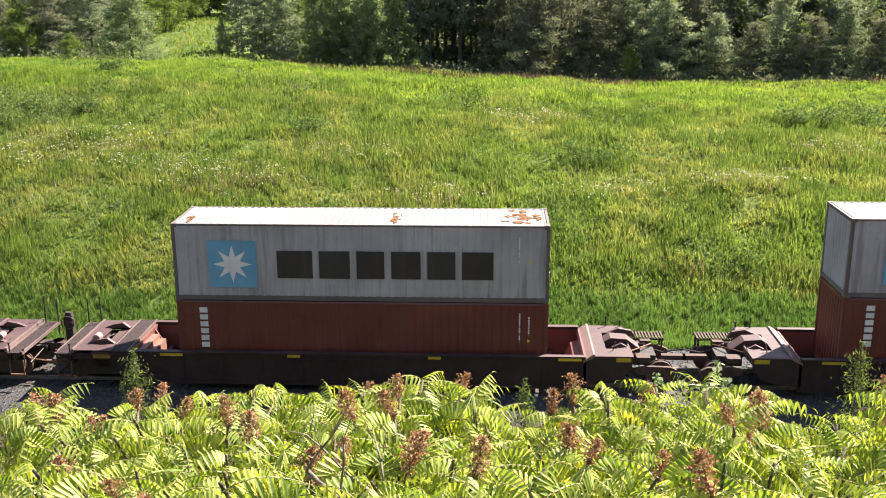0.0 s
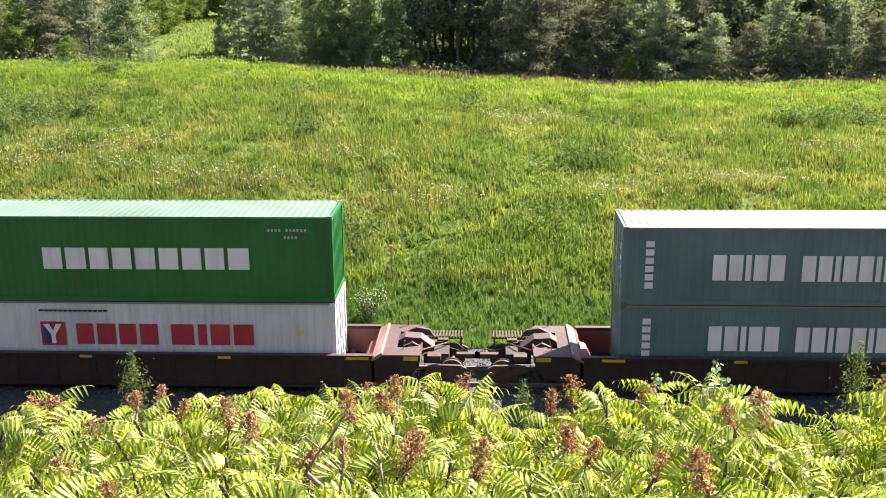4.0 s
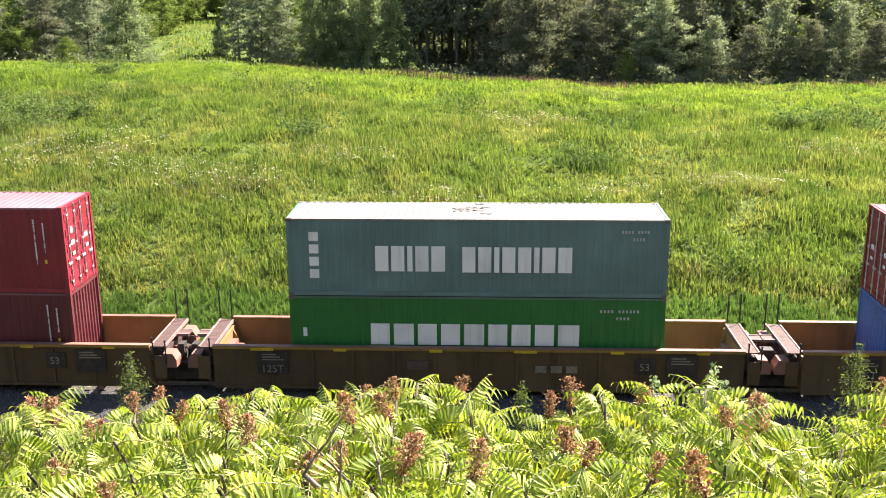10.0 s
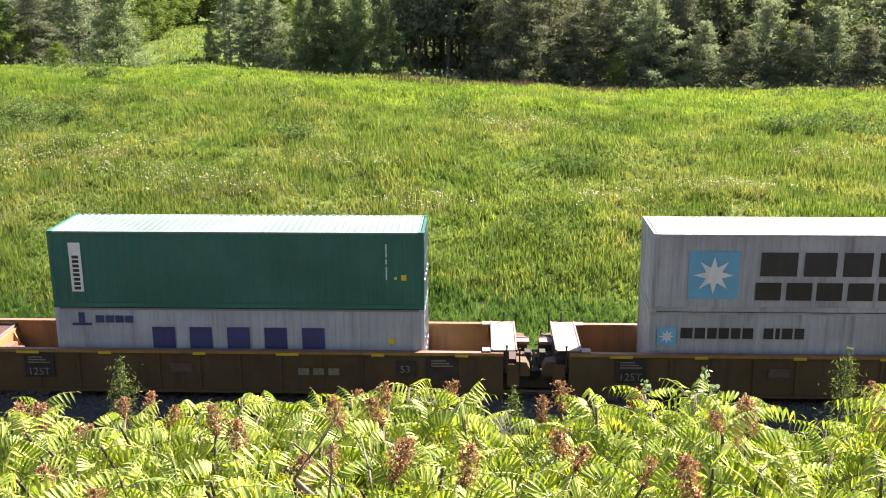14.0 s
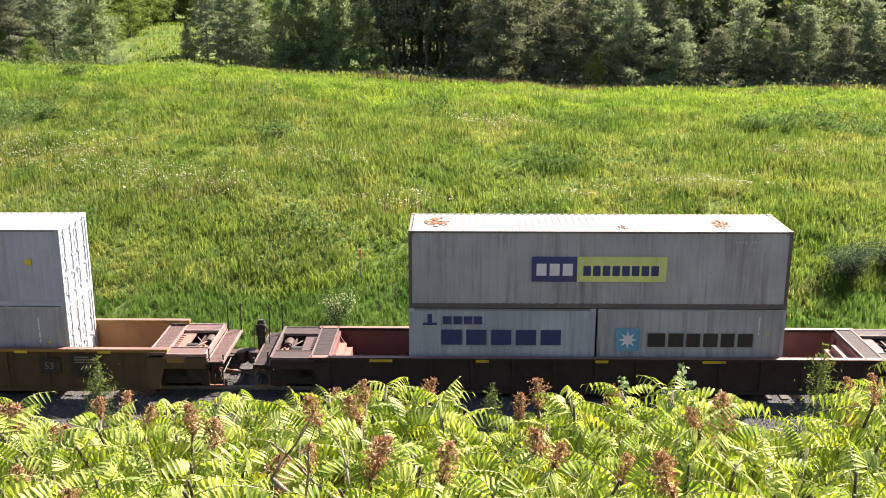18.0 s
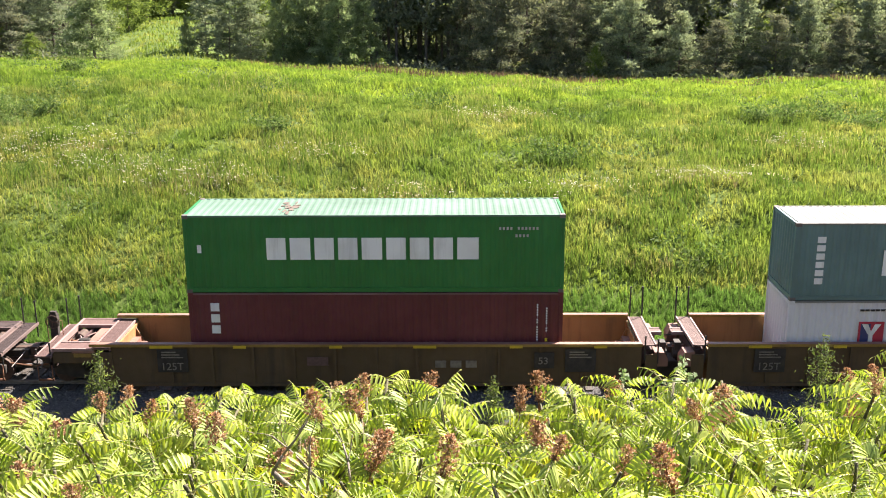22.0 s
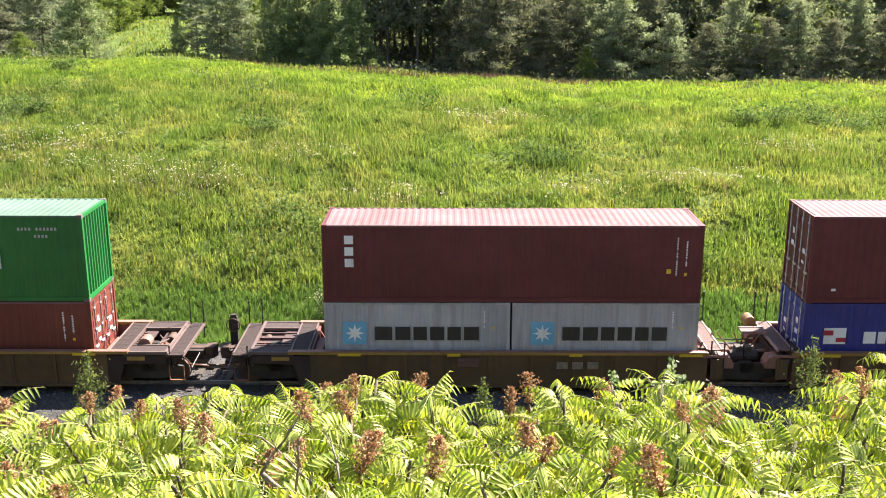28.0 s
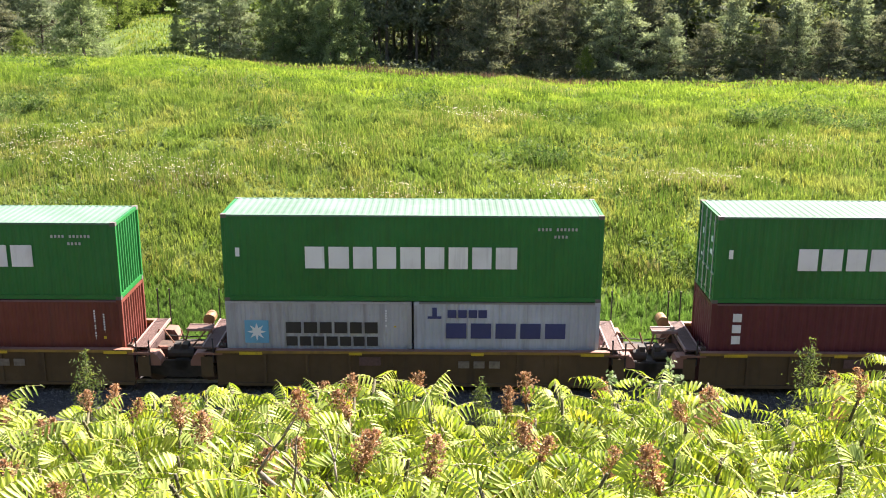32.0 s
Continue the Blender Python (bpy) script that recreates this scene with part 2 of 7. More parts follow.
# ---- mesh helpers ----
class Buf:
    """Vertices and faces gathered into one mesh."""

    def __init__(self):
        self.v, self.f = [], []

    def box(self, x0, x1, y0, y1, z0, z1):
        n = len(self.v)
        self.v += [(x0, y0, z0), (x1, y0, z0), (x1, y1, z0), (x0, y1, z0), (x0, y0, z1), (x1, y0, z1), (x1, y1, z1), (x0, y1, z1)]
        self.f += [tuple(n + i for i in q) for q in ((0, 3, 2, 1), (4, 5, 6, 7), (0, 1, 5, 4), (1, 2, 6, 5), (2, 3, 7, 6), (3, 0, 4, 7))]
        return self

    def prism(self, pts, axis, a, b):
        """A polygon in the plane across axis, drawn out from a to b."""
        n, k = len(self.v), len(pts)
        for c in (a, b):
            for p, q in pts:
                self.v.append((c, p, q) if axis == "x" else (p, c, q) if axis == "y" else (p, q, c))
        self.f += [tuple(range(n, n + k))[::-1], tuple(range(n + k, n + 2 * k))]
        self.f += [(n + i, n + (i + 1) % k, n + k + (i + 1) % k, n + k + i) for i in range(k)]
        return self

    def rod(self, p, q, r0, r1=None, sides=6):
        p, q = Vector(p), Vector(q)
        r1 = r0 if r1 is None else r1
        d = (q - p).normalized()
        a = d.orthogonal().normalized()
        c = d.cross(a)
        n = len(self.v)
        for o, r in ((p, r0), (q, r1)):
            for i in range(sides):
                t = 2 * math.pi * i / sides
                self.v.append(tuple(o + a * (r * math.cos(t)) + c * (r * math.sin(t))))
        self.f += [(n + i, n + (i + 1) % sides, n + sides + (i + 1) % sides, n + sides + i) for i in range(sides)]
        self.f += [tuple(range(n, n + sides))[::-1], tuple(range(n + sides, n + 2 * sides))]
        return self

    def mesh(self, name, material, smooth=False):
        me = bpy.data.meshes.new(name)
        me.from_pydata(self.v, [], self.f)
        bm = bmesh.new()
        bm.from_mesh(me)
        bmesh.ops.recalc_face_normals(bm, faces=bm.faces)
        bm.to_mesh(me)
        bm.free()
        me.materials.append(material)
        if smooth:
            me.polygons.foreach_set("use_smooth", [True] * len(me.polygons))
        me.update()
        return me


def part(name, me, parent, label="", at=None):
    ob = new(name, me)
    ob.parent = parent
    if at is not None:
        ob.matrix_basis = at if isinstance(at, Matrix) else Matrix.Translation(at)
    return tagged(ob, label) if label else ob


def thing(name, label, category, group="", kind="", at=None):
    ob = new(name)
    ob.empty_display_size = 0.2
    if at is not None:
        ob.matrix_basis = at
    return tagged(ob, label, category, group, kind)


def raw_mesh(name, verts, tris, material, smooth=False):
    """A large mesh from arrays of points and of triangles or quads."""
    me = bpy.data.meshes.new(name)
    k = tris.shape[1]
    me.vertices.add(len(verts))
    me.vertices.foreach_set("co", np.asarray(verts, np.float32).ravel())
    me.loops.add(tris.size)
    me.loops.foreach_set("vertex_index", np.asarray(tris, np.int32).ravel())
    me.polygons.add(len(tris))
    me.polygons.foreach_set("loop_start", np.arange(0, tris.size, k, dtype=np.int32))
    me.polygons.foreach_set("use_smooth", np.full(len(tris), smooth))
    me.materials.append(material)
    me.update(calc_edges=True)
    me.validate()
    return me


# ---- ground ----
PROFILE = ((-400, 12.6), (-60, 12.2), (-31, 11.85), (-28.5, 10.3), (-24, 8.3), (-5.2, -0.55), (-3.4, -0.6), (-2.0, -0.34), (4.6, -0.34),
           (6.0, -0.62), (7.5, -0.25), (11, 1.0), (18, 3.0), (26, 4.75), (35, 6.1), (43, 6.95), (47, 7.1), (60, 7.15), (140, 7.2), (400, 8.5), (1600, 9))
CREST = ((-300, 6.7), (-36, 6.5), (-15, 6.15), (-5, 5.55), (8, 4.75), (25, 4.7), (60, 4.9), (300, 6.0))


def lerp(table, x):
    return float(np.interp(x, [a for a, _ in table], [b for _, b in table]))


def height(x, y):
    """The lie of the land: near bank, railway cutting, far grass slope and the plateau behind it."""
    z = lerp(PROFILE, y)
    if y > 7.5:
        z *= 1 + (lerp(CREST, x) / 7.1 - 1) * min(1, (y - 7.5) / 30)
        if y > 46:                          # the ground falls away behind the crest, but for the ride between the trees
            ride = max(0.0, 1 - abs(x / (y + 31.05) + 0.284) / 0.05)
            z -= (1 - min(1, 1.6 * ride)) * (0.078 + 0.022 * min(1, max(0, (x + 36) / 45))) * min(y - 46, 20)
        hum = max(0.0, min(1, (y - 10) / 5, (40 - y) / 6))
        z += hum * (0.30 * noise.noise((x * 0.22, y * 0.3, 21.5)) + 0.16 * noise.noise((x * 0.6, y * 0.75, 31.0)))
        w = min(1, (y - 7.5) / 6) * (1 if y < 60 else 0.6)
        z += w * (0.34 * noise.noise((x * 0.13, y * 0.17, 3.1)) + 0.14 * noise.noise((x * 0.42, y * 0.5, 8.2)))
    elif y < -5.2:
        z += 0.25 * noise.noise((x * 0.3, y * 0.3, 1.7))
    return z


def soil():
    """Green turf on the far side; near bank, unseen, dark brown to curb green bounce."""
    m, nt, b = nodes_of("turf and bare earth")
    turf = ramp(nt, noise_tex(nt, 0.5, 8, seeded=False), [(0.3, (0.05, 0.075, 0.02)), (0.55, (0.085, 0.12, 0.032)), (0.75, (0.13, 0.15, 0.055))])
    earth = ramp(nt, noise_tex(nt, 1.5, 8, seeded=False), [(0.3, (0.03, 0.022, 0.016)), (0.6, (0.075, 0.055, 0.04)), (0.8, (0.11, 0.10, 0.05))])
    tc = nt.nodes.new("ShaderNodeTexCoord")
    xyz = nt.nodes.new("ShaderNodeSeparateXYZ")
    nt.links.new(tc.outputs["Object"], xyz.inputs[0])
    mr = nt.nodes.new("ShaderNodeMapRange")
    mr.inputs["From Min"].default_value, mr.inputs["From Max"].default_value = -3.5, 5.5
    nt.links.new(xyz.outputs["Y"], mr.inputs["Value"])
    c = mix(nt, mr.outputs[0], earth, turf)
    nt.links.new(c, b.inputs["Base Color"])
    b.inputs["Roughness"].default_value = 0.95
    b.inputs["Specular IOR Level"].default_value = 0.05
    bump(nt, b, noise_tex(nt, 5, 5, seeded=False), 0.7, 0.12)
    return m


def build_ground():
    xs = np.concatenate([[-1500, -700, -350, -200, -120], np.arange(-80, 80.1, 1.25), [120, 200, 350, 700, 1500]])
    ys = np.concatenate([[-400, -150, -80], np.arange(-50, 62.1, 0.8), [70, 85, 100, 120, 160, 250, 400, 800, 1600]])
    v = np.array([(x, y, height(x, y)) for y in ys for x in xs])
    n = len(xs)
    q = np.array([(j * n + i, j * n + i + 1, (j + 1) * n + i + 1, (j + 1) * n + i) for j in range(len(ys) - 1) for i in range(n - 1)])
    g = new("ground", raw_mesh("ground", v, q, soil(), True))
    tagged(g, "green grassy ground of a railway cutting with banks", "ground", kind="structure")


build_ground()


# ---- track ----
def build_track():
    bed = plain("grey crushed stone", [(0.25, (0.026, 0.024, 0.024)), (0.5, (0.062, 0.058, 0.058)), (0.75, (0.12, 0.115, 0.115))], 0.9, 14, bumps=1.0, dist=0.06)
    xs = np.arange(-70, 70.1, 2.0)
    prof = [(-2.6, -0.5), (-1.5, -0.2), (-0.2, -0.16), (2.6, -0.16), (3.9, -0.2), (5.2, -0.5)]
    v = np.array([(x, y, z) for x in xs for y, z in prof])
    k = len(prof)
    q = np.array([(i * k + j, (i + 1) * k + j, (i + 1) * k + j + 1, i * k + j + 1) for i in range(len(xs) - 1) for j in range(k - 1)])
    b = new("ballast_bed", raw_mesh("ballast_bed", v, q, bed))
    tagged(b, "bed of grey crushed stone under the railway track", "track bed", kind="structure")
    rng = np.random.default_rng(5)
    n = 26000
    px, py = rng.uniform(-24, 24, n), rng.uniform(-2.4, 4.8, n)
    pz = np.interp(py, [a for a, _ in prof], [c for _, c in prof])
    r = rng.uniform(0.025, 0.05, n)
    d = np.array([(1, 0, 0), (0, 1, 0), (-1, 0, 0), (0, -1, 0), (0, 0, 1.0)])
    a = rng.uniform(0, 6.28, n)
    ca, sa = np.cos(a)[:, None], np.sin(a)[:, None]
    dx, dy = d[None, :, 0] * ca - d[None, :, 1] * sa, d[None, :, 0] * sa + d[None, :, 1] * ca
    s = r[:, None] * rng.uniform(0.6, 1.2, (n, 5))
    v = np.stack([px[:, None] + dx * s, py[:, None] + dy * s, pz[:, None] - 0.005 + d[None, :, 2] * s], -1).reshape(-1, 3)
    t = (np.arange(n)[:, None, None] * 5 + np.array([(0, 1, 4), (1, 2, 4), (2, 3, 4), (3, 0, 4)])[None]).reshape(-1, 3)
    m, nt, bs = nodes_of("grey stone chips")
    geo = nt.nodes.new("ShaderNodeNewGeometry")
    nt.links.new(ramp(nt, geo.outputs["Random Per Island"], [(0, (0.028, 0.026, 0.027)), (0.6, (0.07, 0.066, 0.066)), (1, (0.14, 0.135, 0.13))]), bs.inputs["Base Color"])
    bs.inputs["Roughness"].default_value = 0.85
    g = new("gravel", raw_mesh("gravel", v, t, m))
    tagged(g, "loose grey crushed stone on the track bed", "gravel", kind="stuff")
    wood = plain("weathered tie wood", [(0.3, (0.025, 0.02, 0.017)), (0.7, (0.075, 0.06, 0.05))], 0.85, 4, stretch=(6, 1, 6), bumps=0.6)
    tie = Buf().box(-0.115, 0.115, -0.08, 2.52, -0.2, -0.11).mesh("tie", wood)
    track = thing("railway_track", "steel rails spiked to dark weathered wooden ties", "railway track", kind="structure")
    for i in range(110):
        part("tie", tie, track, at=(-29.7 + i * 0.54, 0, 0))
    sect = [(-0.075, -0.11), (0.075, -0.11), (0.075, -0.09), (0.012, -0.075), (0.012, -0.03), (0.036, -0.02), (0.036, 0), (-0.036, 0), (-0.036, -0.02), (-0.012, -0.03), (-0.012, -0.075), (-0.075, -0.09)]
    for y in (0.5, 1.94):
        part("rail", Buf().prism([(p + y, q) for p, q in sect], "x", -70, 70).mesh("rail", M_STEEL), track, "polished steel rail")


build_track()


# ---- grass ----
def tufts(rng, px, py, pz, hgt, blades, width, lean):
    """Bent blades, two triangles and a tip each, round given points."""
    n = len(px)
    b = np.repeat(np.arange(n), blades)
    k = len(b)
    a = rng.uniform(0, 2 * np.pi, k)
    off = rng.uniform(0, 0.10, k)
    h = hgt[b] * rng.uniform(0.55, 1.15, k)
    w = width * rng.uniform(0.7, 1.4, k)
    bx, by, bz = px[b] + np.cos(a * 3.1) * off, py[b] + np.sin(a * 3.1) * off, pz[b] - 0.03
    tilt = rng.uniform(0.05, lean, k) * h
    cx, cy, sx, sy = np.cos(a), np.sin(a), -np.sin(a), np.cos(a)
    p0 = np.stack([bx - sx * w / 2, by - sy * w / 2, bz], -1)
    p1 = np.stack([bx + sx * w / 2, by + sy * w / 2, bz], -1)
    mx, my, mz = bx + cx * tilt * 0.35, by + cy * tilt * 0.35, bz + h * 0.6
    p2 = np.stack([mx + sx * w * 0.4, my + sy * w * 0.4, mz], -1)
    p3 = np.stack([mx - sx * w * 0.4, my - sy * w * 0.4, mz], -1)
    p4 = np.stack([bx + cx * tilt, by + cy * tilt, bz + h], -1)
    v = np.stack([p0, p1, p2, p3, p4], 1).reshape(-1, 3)
    t = (np.arange(k)[:, None, None] * 5 + np.array([(0, 1, 2), (0, 2, 3), (3, 2, 4)])[None]).reshape(-1, 3)
    return v, t


def sprays(rng, c, size, aim, flat=0.5):
    """Small bent leaf sprays, two triangles each, at the points c."""
    n = len(c)
    u = rng.normal(0, 1, (n, 3)) + aim
    u /= np.linalg.norm(u, axis=1)[:, None]
    w = np.cross(u, rng.normal(0, 1, (n, 3)))
    w /= np.linalg.norm(w, axis=1)[:, None] + 1e-9
    s = size * rng.uniform(0.5, 1.3, n)[:, None]
    a, b = c - u * s * 0.5, c + u * s * 0.6
    m1, m2 = c + w * s * flat * 0.5, c - w * s * flat * 0.5 + np.array([0, 0, -0.08]) * s
    v = np.stack([a, m1, b, m2], 1).reshape(-1, 3)
    t = (np.arange(n)[:, None, None] * 4 + np.array([(0, 1, 2), (0, 2, 3)])[None]).reshape(-1, 3)
    return v, t


def scatter(rng, n, y0, y1, spread, power=1.0):
    y = y0 + (y1 - y0) * rng.uniform(0, 1, n) ** power
    x = rng.uniform(-1, 1, n) * ((y + 31) * 0.47 + spread) - 0.5
    z = np.array([height(a, b) for a, b in zip(x, y)])
    return x, y, z


def patchy(x, y, s, seed):
    return np.array([noise.noise((a * s, b * s, seed)) for a, b in zip(x, y)])


def build_grass():
    rng = np.random.default_rng(11)
    green = leaf_mat("meadow grass", [(0, (0.141, 0.178, 0.058)), (0.5, (0.169, 0.208, 0.07)), (0.94, (0.203, 0.24, 0.085)), (1, (0.28, 0.29, 0.14))], 0.85, 0.55, 0.17, (1.14, 1.16, 0.68), spec=0.05,
                     patch=((0.32, (0.68, 0.82, 0.55)), (0.44, (0.92, 1.02, 0.82)), (0.54, (1.10, 1.07, 1.0)), (0.66, (1.26, 1.10, 1.15))), fine=0.8)
    dark = leaf_mat("broad dark weeds", [(0, (0.075, 0.115, 0.036)), (0.6, (0.11, 0.155, 0.05)), (1, (0.18, 0.22, 0.10))], 0.7, 0.35, 0.6, (1.0, 1.2, 0.7), spec=0.12)
    straw = leaf_mat("dry seed heads", [(0, (0.165, 0.165, 0.075)), (0.6, (0.24, 0.235, 0.115)), (1, (0.34, 0.325, 0.19))], 0.85, 0.35, 0.5, spec=0.05)
    white = leaf_mat("white petals", [(0, (0.30, 0.27, 0.18)), (0.5, (0.46, 0.43, 0.31)), (0.85, (0.60, 0.57, 0.46)), (1, (0.78, 0.77, 0.68))], 0.7, 0.3, 0.5, (1, 1, 1))
    def near(x, y, spots):
        return np.max([np.exp(-((x - a) / p) ** 2 - ((y - c) / q) ** 2) for a, c, p, q in spots], 0)

    beds = ((-27.5, 30, 4.5, 1.5), (-29, 26.8, 3.5, 1.0), (-24.5, 34, 2.5, 0.7), (21, 31.8, 5, 1.8), (24.5, 29.0, 3, 0.9), (5.2, 22.3, 1.6, 1.2), (-10.6, 26.6, 2.2, 0.9), (-28, 43, 1.2, 1.2), (9.6, 11.0, 2.4, 0.8), (-1.5, 33.0, 2.2, 0.8), (7.5, 29.5, 2.0, 0.7))
    x, y, z = scatter(rng, 112000, 4.6, 50, 5, 1.0)
    thin = (rng.uniform(0, 1, len(x)) < 0.6) & (near(x, y, beds) + 0.35 * patchy(x, y, 0.9, 12.0) > 0.62)
    x, y, z = x[~thin], y[~thin], z[~thin]
    hh = 0.36 + 0.20 * patchy(x, y, 0.16, 2.2) + 0.24 * patchy(x, y, 0.5, 4.4) + 0.14 * patchy(x, y, 1.3, 6.1)
    hh = np.clip(hh, 0.22, 1.0) * np.where(y > 42, 0.8, 1.0)
    low = y + 1.6 * patchy(x, y, 0.25, 41.0) + rng.normal(0, 0.35, len(y)) < 9.2
    verge = leaf_mat("verge grass", [(0, (0.086, 0.140, 0.040)), (0.6, (0.104, 0.158, 0.047)), (1, (0.13, 0.182, 0.058))], 0.85, 0.62, 0.5, (1.0, 1.2, 0.7), spec=0.05)
    v, t = tufts(rng, x[low], y[low], z[low], np.full(int(low.sum()), 0.40), 12, 0.015, 0.6)
    tagged(new("verge_grass", raw_mesh("verge_grass", v, t, verge)), "smooth dull green grass along the track", "grass", kind="stuff")
    x, y, z, hh = x[~low], y[~low], z[~low], hh[~low]
    lime = leaf_mat("fresh crest grass", [(0, (0.152, 0.218, 0.05)), (0.5, (0.18, 0.245, 0.06)), (0.95, (0.213, 0.274, 0.075)), (1, (0.32, 0.32, 0.16))], 0.85, 0.58, 0.22, (1.12, 1.18, 0.6), spec=0.05,
                    patch=((0.32, (0.78, 0.86, 0.72)), (0.5, (1.0, 1.0, 0.95)), (0.66, (1.12, 1.08, 1.0))), fine=0.5)
    up = y + 5 * patchy(x, y, 0.12, 51.0) + 3 * patchy(x, y, 0.4, 53.0) > 36.5
    v, t = tufts(rng, x[up], y[up], z[up], hh[up] * 0.9, 5, 0.034, 0.7)
    tagged(new("crest_grass", raw_mesh("crest_grass", v, t, lime)), "fresh lime green grass near the crest", "grass", kind="stuff")
    x, y, z, hh = x[~up], y[~up], z[~up], hh[~up]
    v, t = tufts(rng, x, y, z, hh, 5, 0.030, 0.8)
    tagged(new("meadow_grass", raw_mesh("meadow_grass", v, t, green)), "tall bright green meadow grass on the far slope", "grass", kind="stuff")
    stem = leaf_mat("tall grass stems", [(0, (0.07, 0.11, 0.03)), (0.6, (0.10, 0.15, 0.04)), (1, (0.16, 0.19, 0.07))], 0.85, 0.5, 0.4, (1.1, 1.2, 0.6), spec=0.05)
    x, y, z = scatter(rng, 42000, 9.5, 41, 5)
    keep = patchy(x, y, 0.28, 61.0) + 0.6 * patchy(x, y, 1.1, 63.0) > 0.0
    n = int(keep.sum())
    v, t = tufts(rng, x[keep], y[keep], z[keep], 0.62 + 0.25 * patchy(x[keep], y[keep], 0.4, 65.0) + rng.uniform(-0.1, 0.1, n), 3, 0.026, 0.35)
    tagged(new("tall_grass", raw_mesh("tall_grass", v, t, stem)), "tall upright darker grass stems on the slope", "grass", kind="stuff")
    x, y, z = scatter(rng, 95000, 5, 49, 5)
    rag = 0.35 * patchy(x, y, 0.9, 12.0)
    keep = ((patchy(x, y, 0.2, 9.1) > 0.46) & (rng.uniform(0, 1, len(x)) < 0.3)) | (near(x, y, beds) + rag > 0.55)
    n = int(keep.sum())
    lift = (0.95 + 0.8 * patchy(x[keep], y[keep], 0.8, 7.7)) * rng.uniform(0.15, 1.1, (3, n))
    c = np.concatenate([np.stack([x[keep] + rng.normal(0, 0.12, n), y[keep] + rng.normal(0, 0.12, n), z[keep] + 0.1 + np.maximum(lift[k], 0)], -1) for k in range(3)])
    v, t = sprays(rng, c, 0.17, np.tile([0.0, 0.0, 0.9], (len(c), 1)), 0.55)
    tagged(new("dark_weeds", raw_mesh("dark_weeds", v, t, dark)), "patches of darker broad-leaved weeds in the grass", "weeds", kind="stuff")
    x, y, z = scatter(rng, 46000, 10.2, 47, 5)
    rag = 0.45 * patchy(x, y, 0.8, 17.0)
    keep = (patchy(x, y, 0.15, 15.3) > 0.34) | (near(x, y, ((2, 31.5, 5, 3), (12.2, 21.5, 4, 4), (-7.8, 23.5, 5, 3.5), (-13, 18.5, 5, 2.5), (-2, 17, 4, 2), (19, 24, 4, 4), (8.3, 11, 2.5, 1.2), (-23, 15.5, 3, 2))) + rag > 0.55)
    v, t = tufts(rng, x[keep], y[keep], z[keep] + 0.2, np.full(keep.sum(), 0.45), 1, 0.022, 0.5)
    tagged(new("seed_heads", raw_mesh("seed_heads", v, t, straw)), "dry straw-coloured grass seed heads", "grass", kind="stuff")
    dry = leaf_mat("dry brown grass", [(0, (0.15, 0.125, 0.06)), (0.6, (0.225, 0.195, 0.10)), (1, (0.32, 0.29, 0.17))], 0.9, 0.4, 0.6, (1.05, 1.0, 0.8), spec=0.03)
    x, y, z = scatter(rng, 60000, 9, 36, 5)
    keep = (near(x, y, ((13, 18.6, 3.0, 1.2), (19.1, 24.0, 2.6, 1.2), (-13, 18.4, 3.5, 1.3), (-20.9, 22.8, 3, 1.3), (9.2, 10.7, 2.4, 0.8), (14.3, 9.7, 1.1, 0.5), (-3, 16.6, 2.5, 0.9), (2.4, 31.2, 3, 1.4))) + 0.6 * patchy(x, y, 0.7, 81.0) > 0.62) & (rng.uniform(0, 1, len(x)) < 0.6)
    v, t = tufts(rng, x[keep], y[keep], z[keep], np.full(keep.sum(), 0.46), 3, 0.026, 0.7)
    tagged(new("dry_grass", raw_mesh("dry_grass", v, t, dry)), "patches of dry brown grass on the slope", "grass", kind="stuff")
    x, y, z = scatter(rng, 30000, 8, 46, 5)
    rag = 0.5 * patchy(x, y, 0.9, 3.3)
    keep = (near(x, y, ((-20.9, 23.3, 3.2, 2.0), (-12.6, 18.6, 3.5, 1.8), (-2.7, 17, 2.5, 1.2), (12.7, 18.7, 3.0, 1.5), (19.1, 24.2, 2.5, 1.2), (-24, 22, 3, 2.5), (-17, 20, 5, 1.2), (-8, 22, 3, 1.5), (6, 17.5, 3, 1.5), (2.5, 31.5, 3, 2))) + 1.1 * rag > 0.42) & (rng.uniform(0, 1, len(x)) < 0.8)
    v, t = tufts(rng, x[keep], y[keep], z[keep] + 0.50, np.full(keep.sum(), 0.06), 2, 0.046, 2.0)
    tagged(new("wildflowers", raw_mesh("wildflowers", v, t, white)), "small white wildflowers scattered in the grass", "flowers", kind="stuff")
    x = np.concatenate([rng.uniform(-17, 50, 1500), rng.uniform(-8, 8, 400)])
    y = rng.uniform(45.5, 48, 1900)
    z = np.array([height(a, b) for a, b in zip(x, y)])
    v, t = tufts(rng, x, y, z, 0.55 + 0.3 * patchy(x, y, 0.35, 71.0), 2, 0.036, 0.5)
    brown = leaf_mat("brown weed stalks", [(0, (0.10, 0.06, 0.035)), (1, (0.24, 0.165, 0.11))], 0.9, 0.2, 0.5, (1, 1, 1), spec=0.03)
    tagged(new("dry_stalks", raw_mesh("dry_stalks", v, t, brown)), "brown dry weed stalks along the crest", "weeds", kind="stuff")
    # plateau strip and the near bank
    x, y, z = scatter(rng, 24000, 50, 125, 0)
    v, t = tufts(rng, x, y, z, np.full(len(x), 0.38), 3, 0.06, 0.5)
    tagged(new("plateau_grass", raw_mesh("plateau_grass", v, t, green)), "green grass on the level field behind the slope", "grass", kind="stuff")
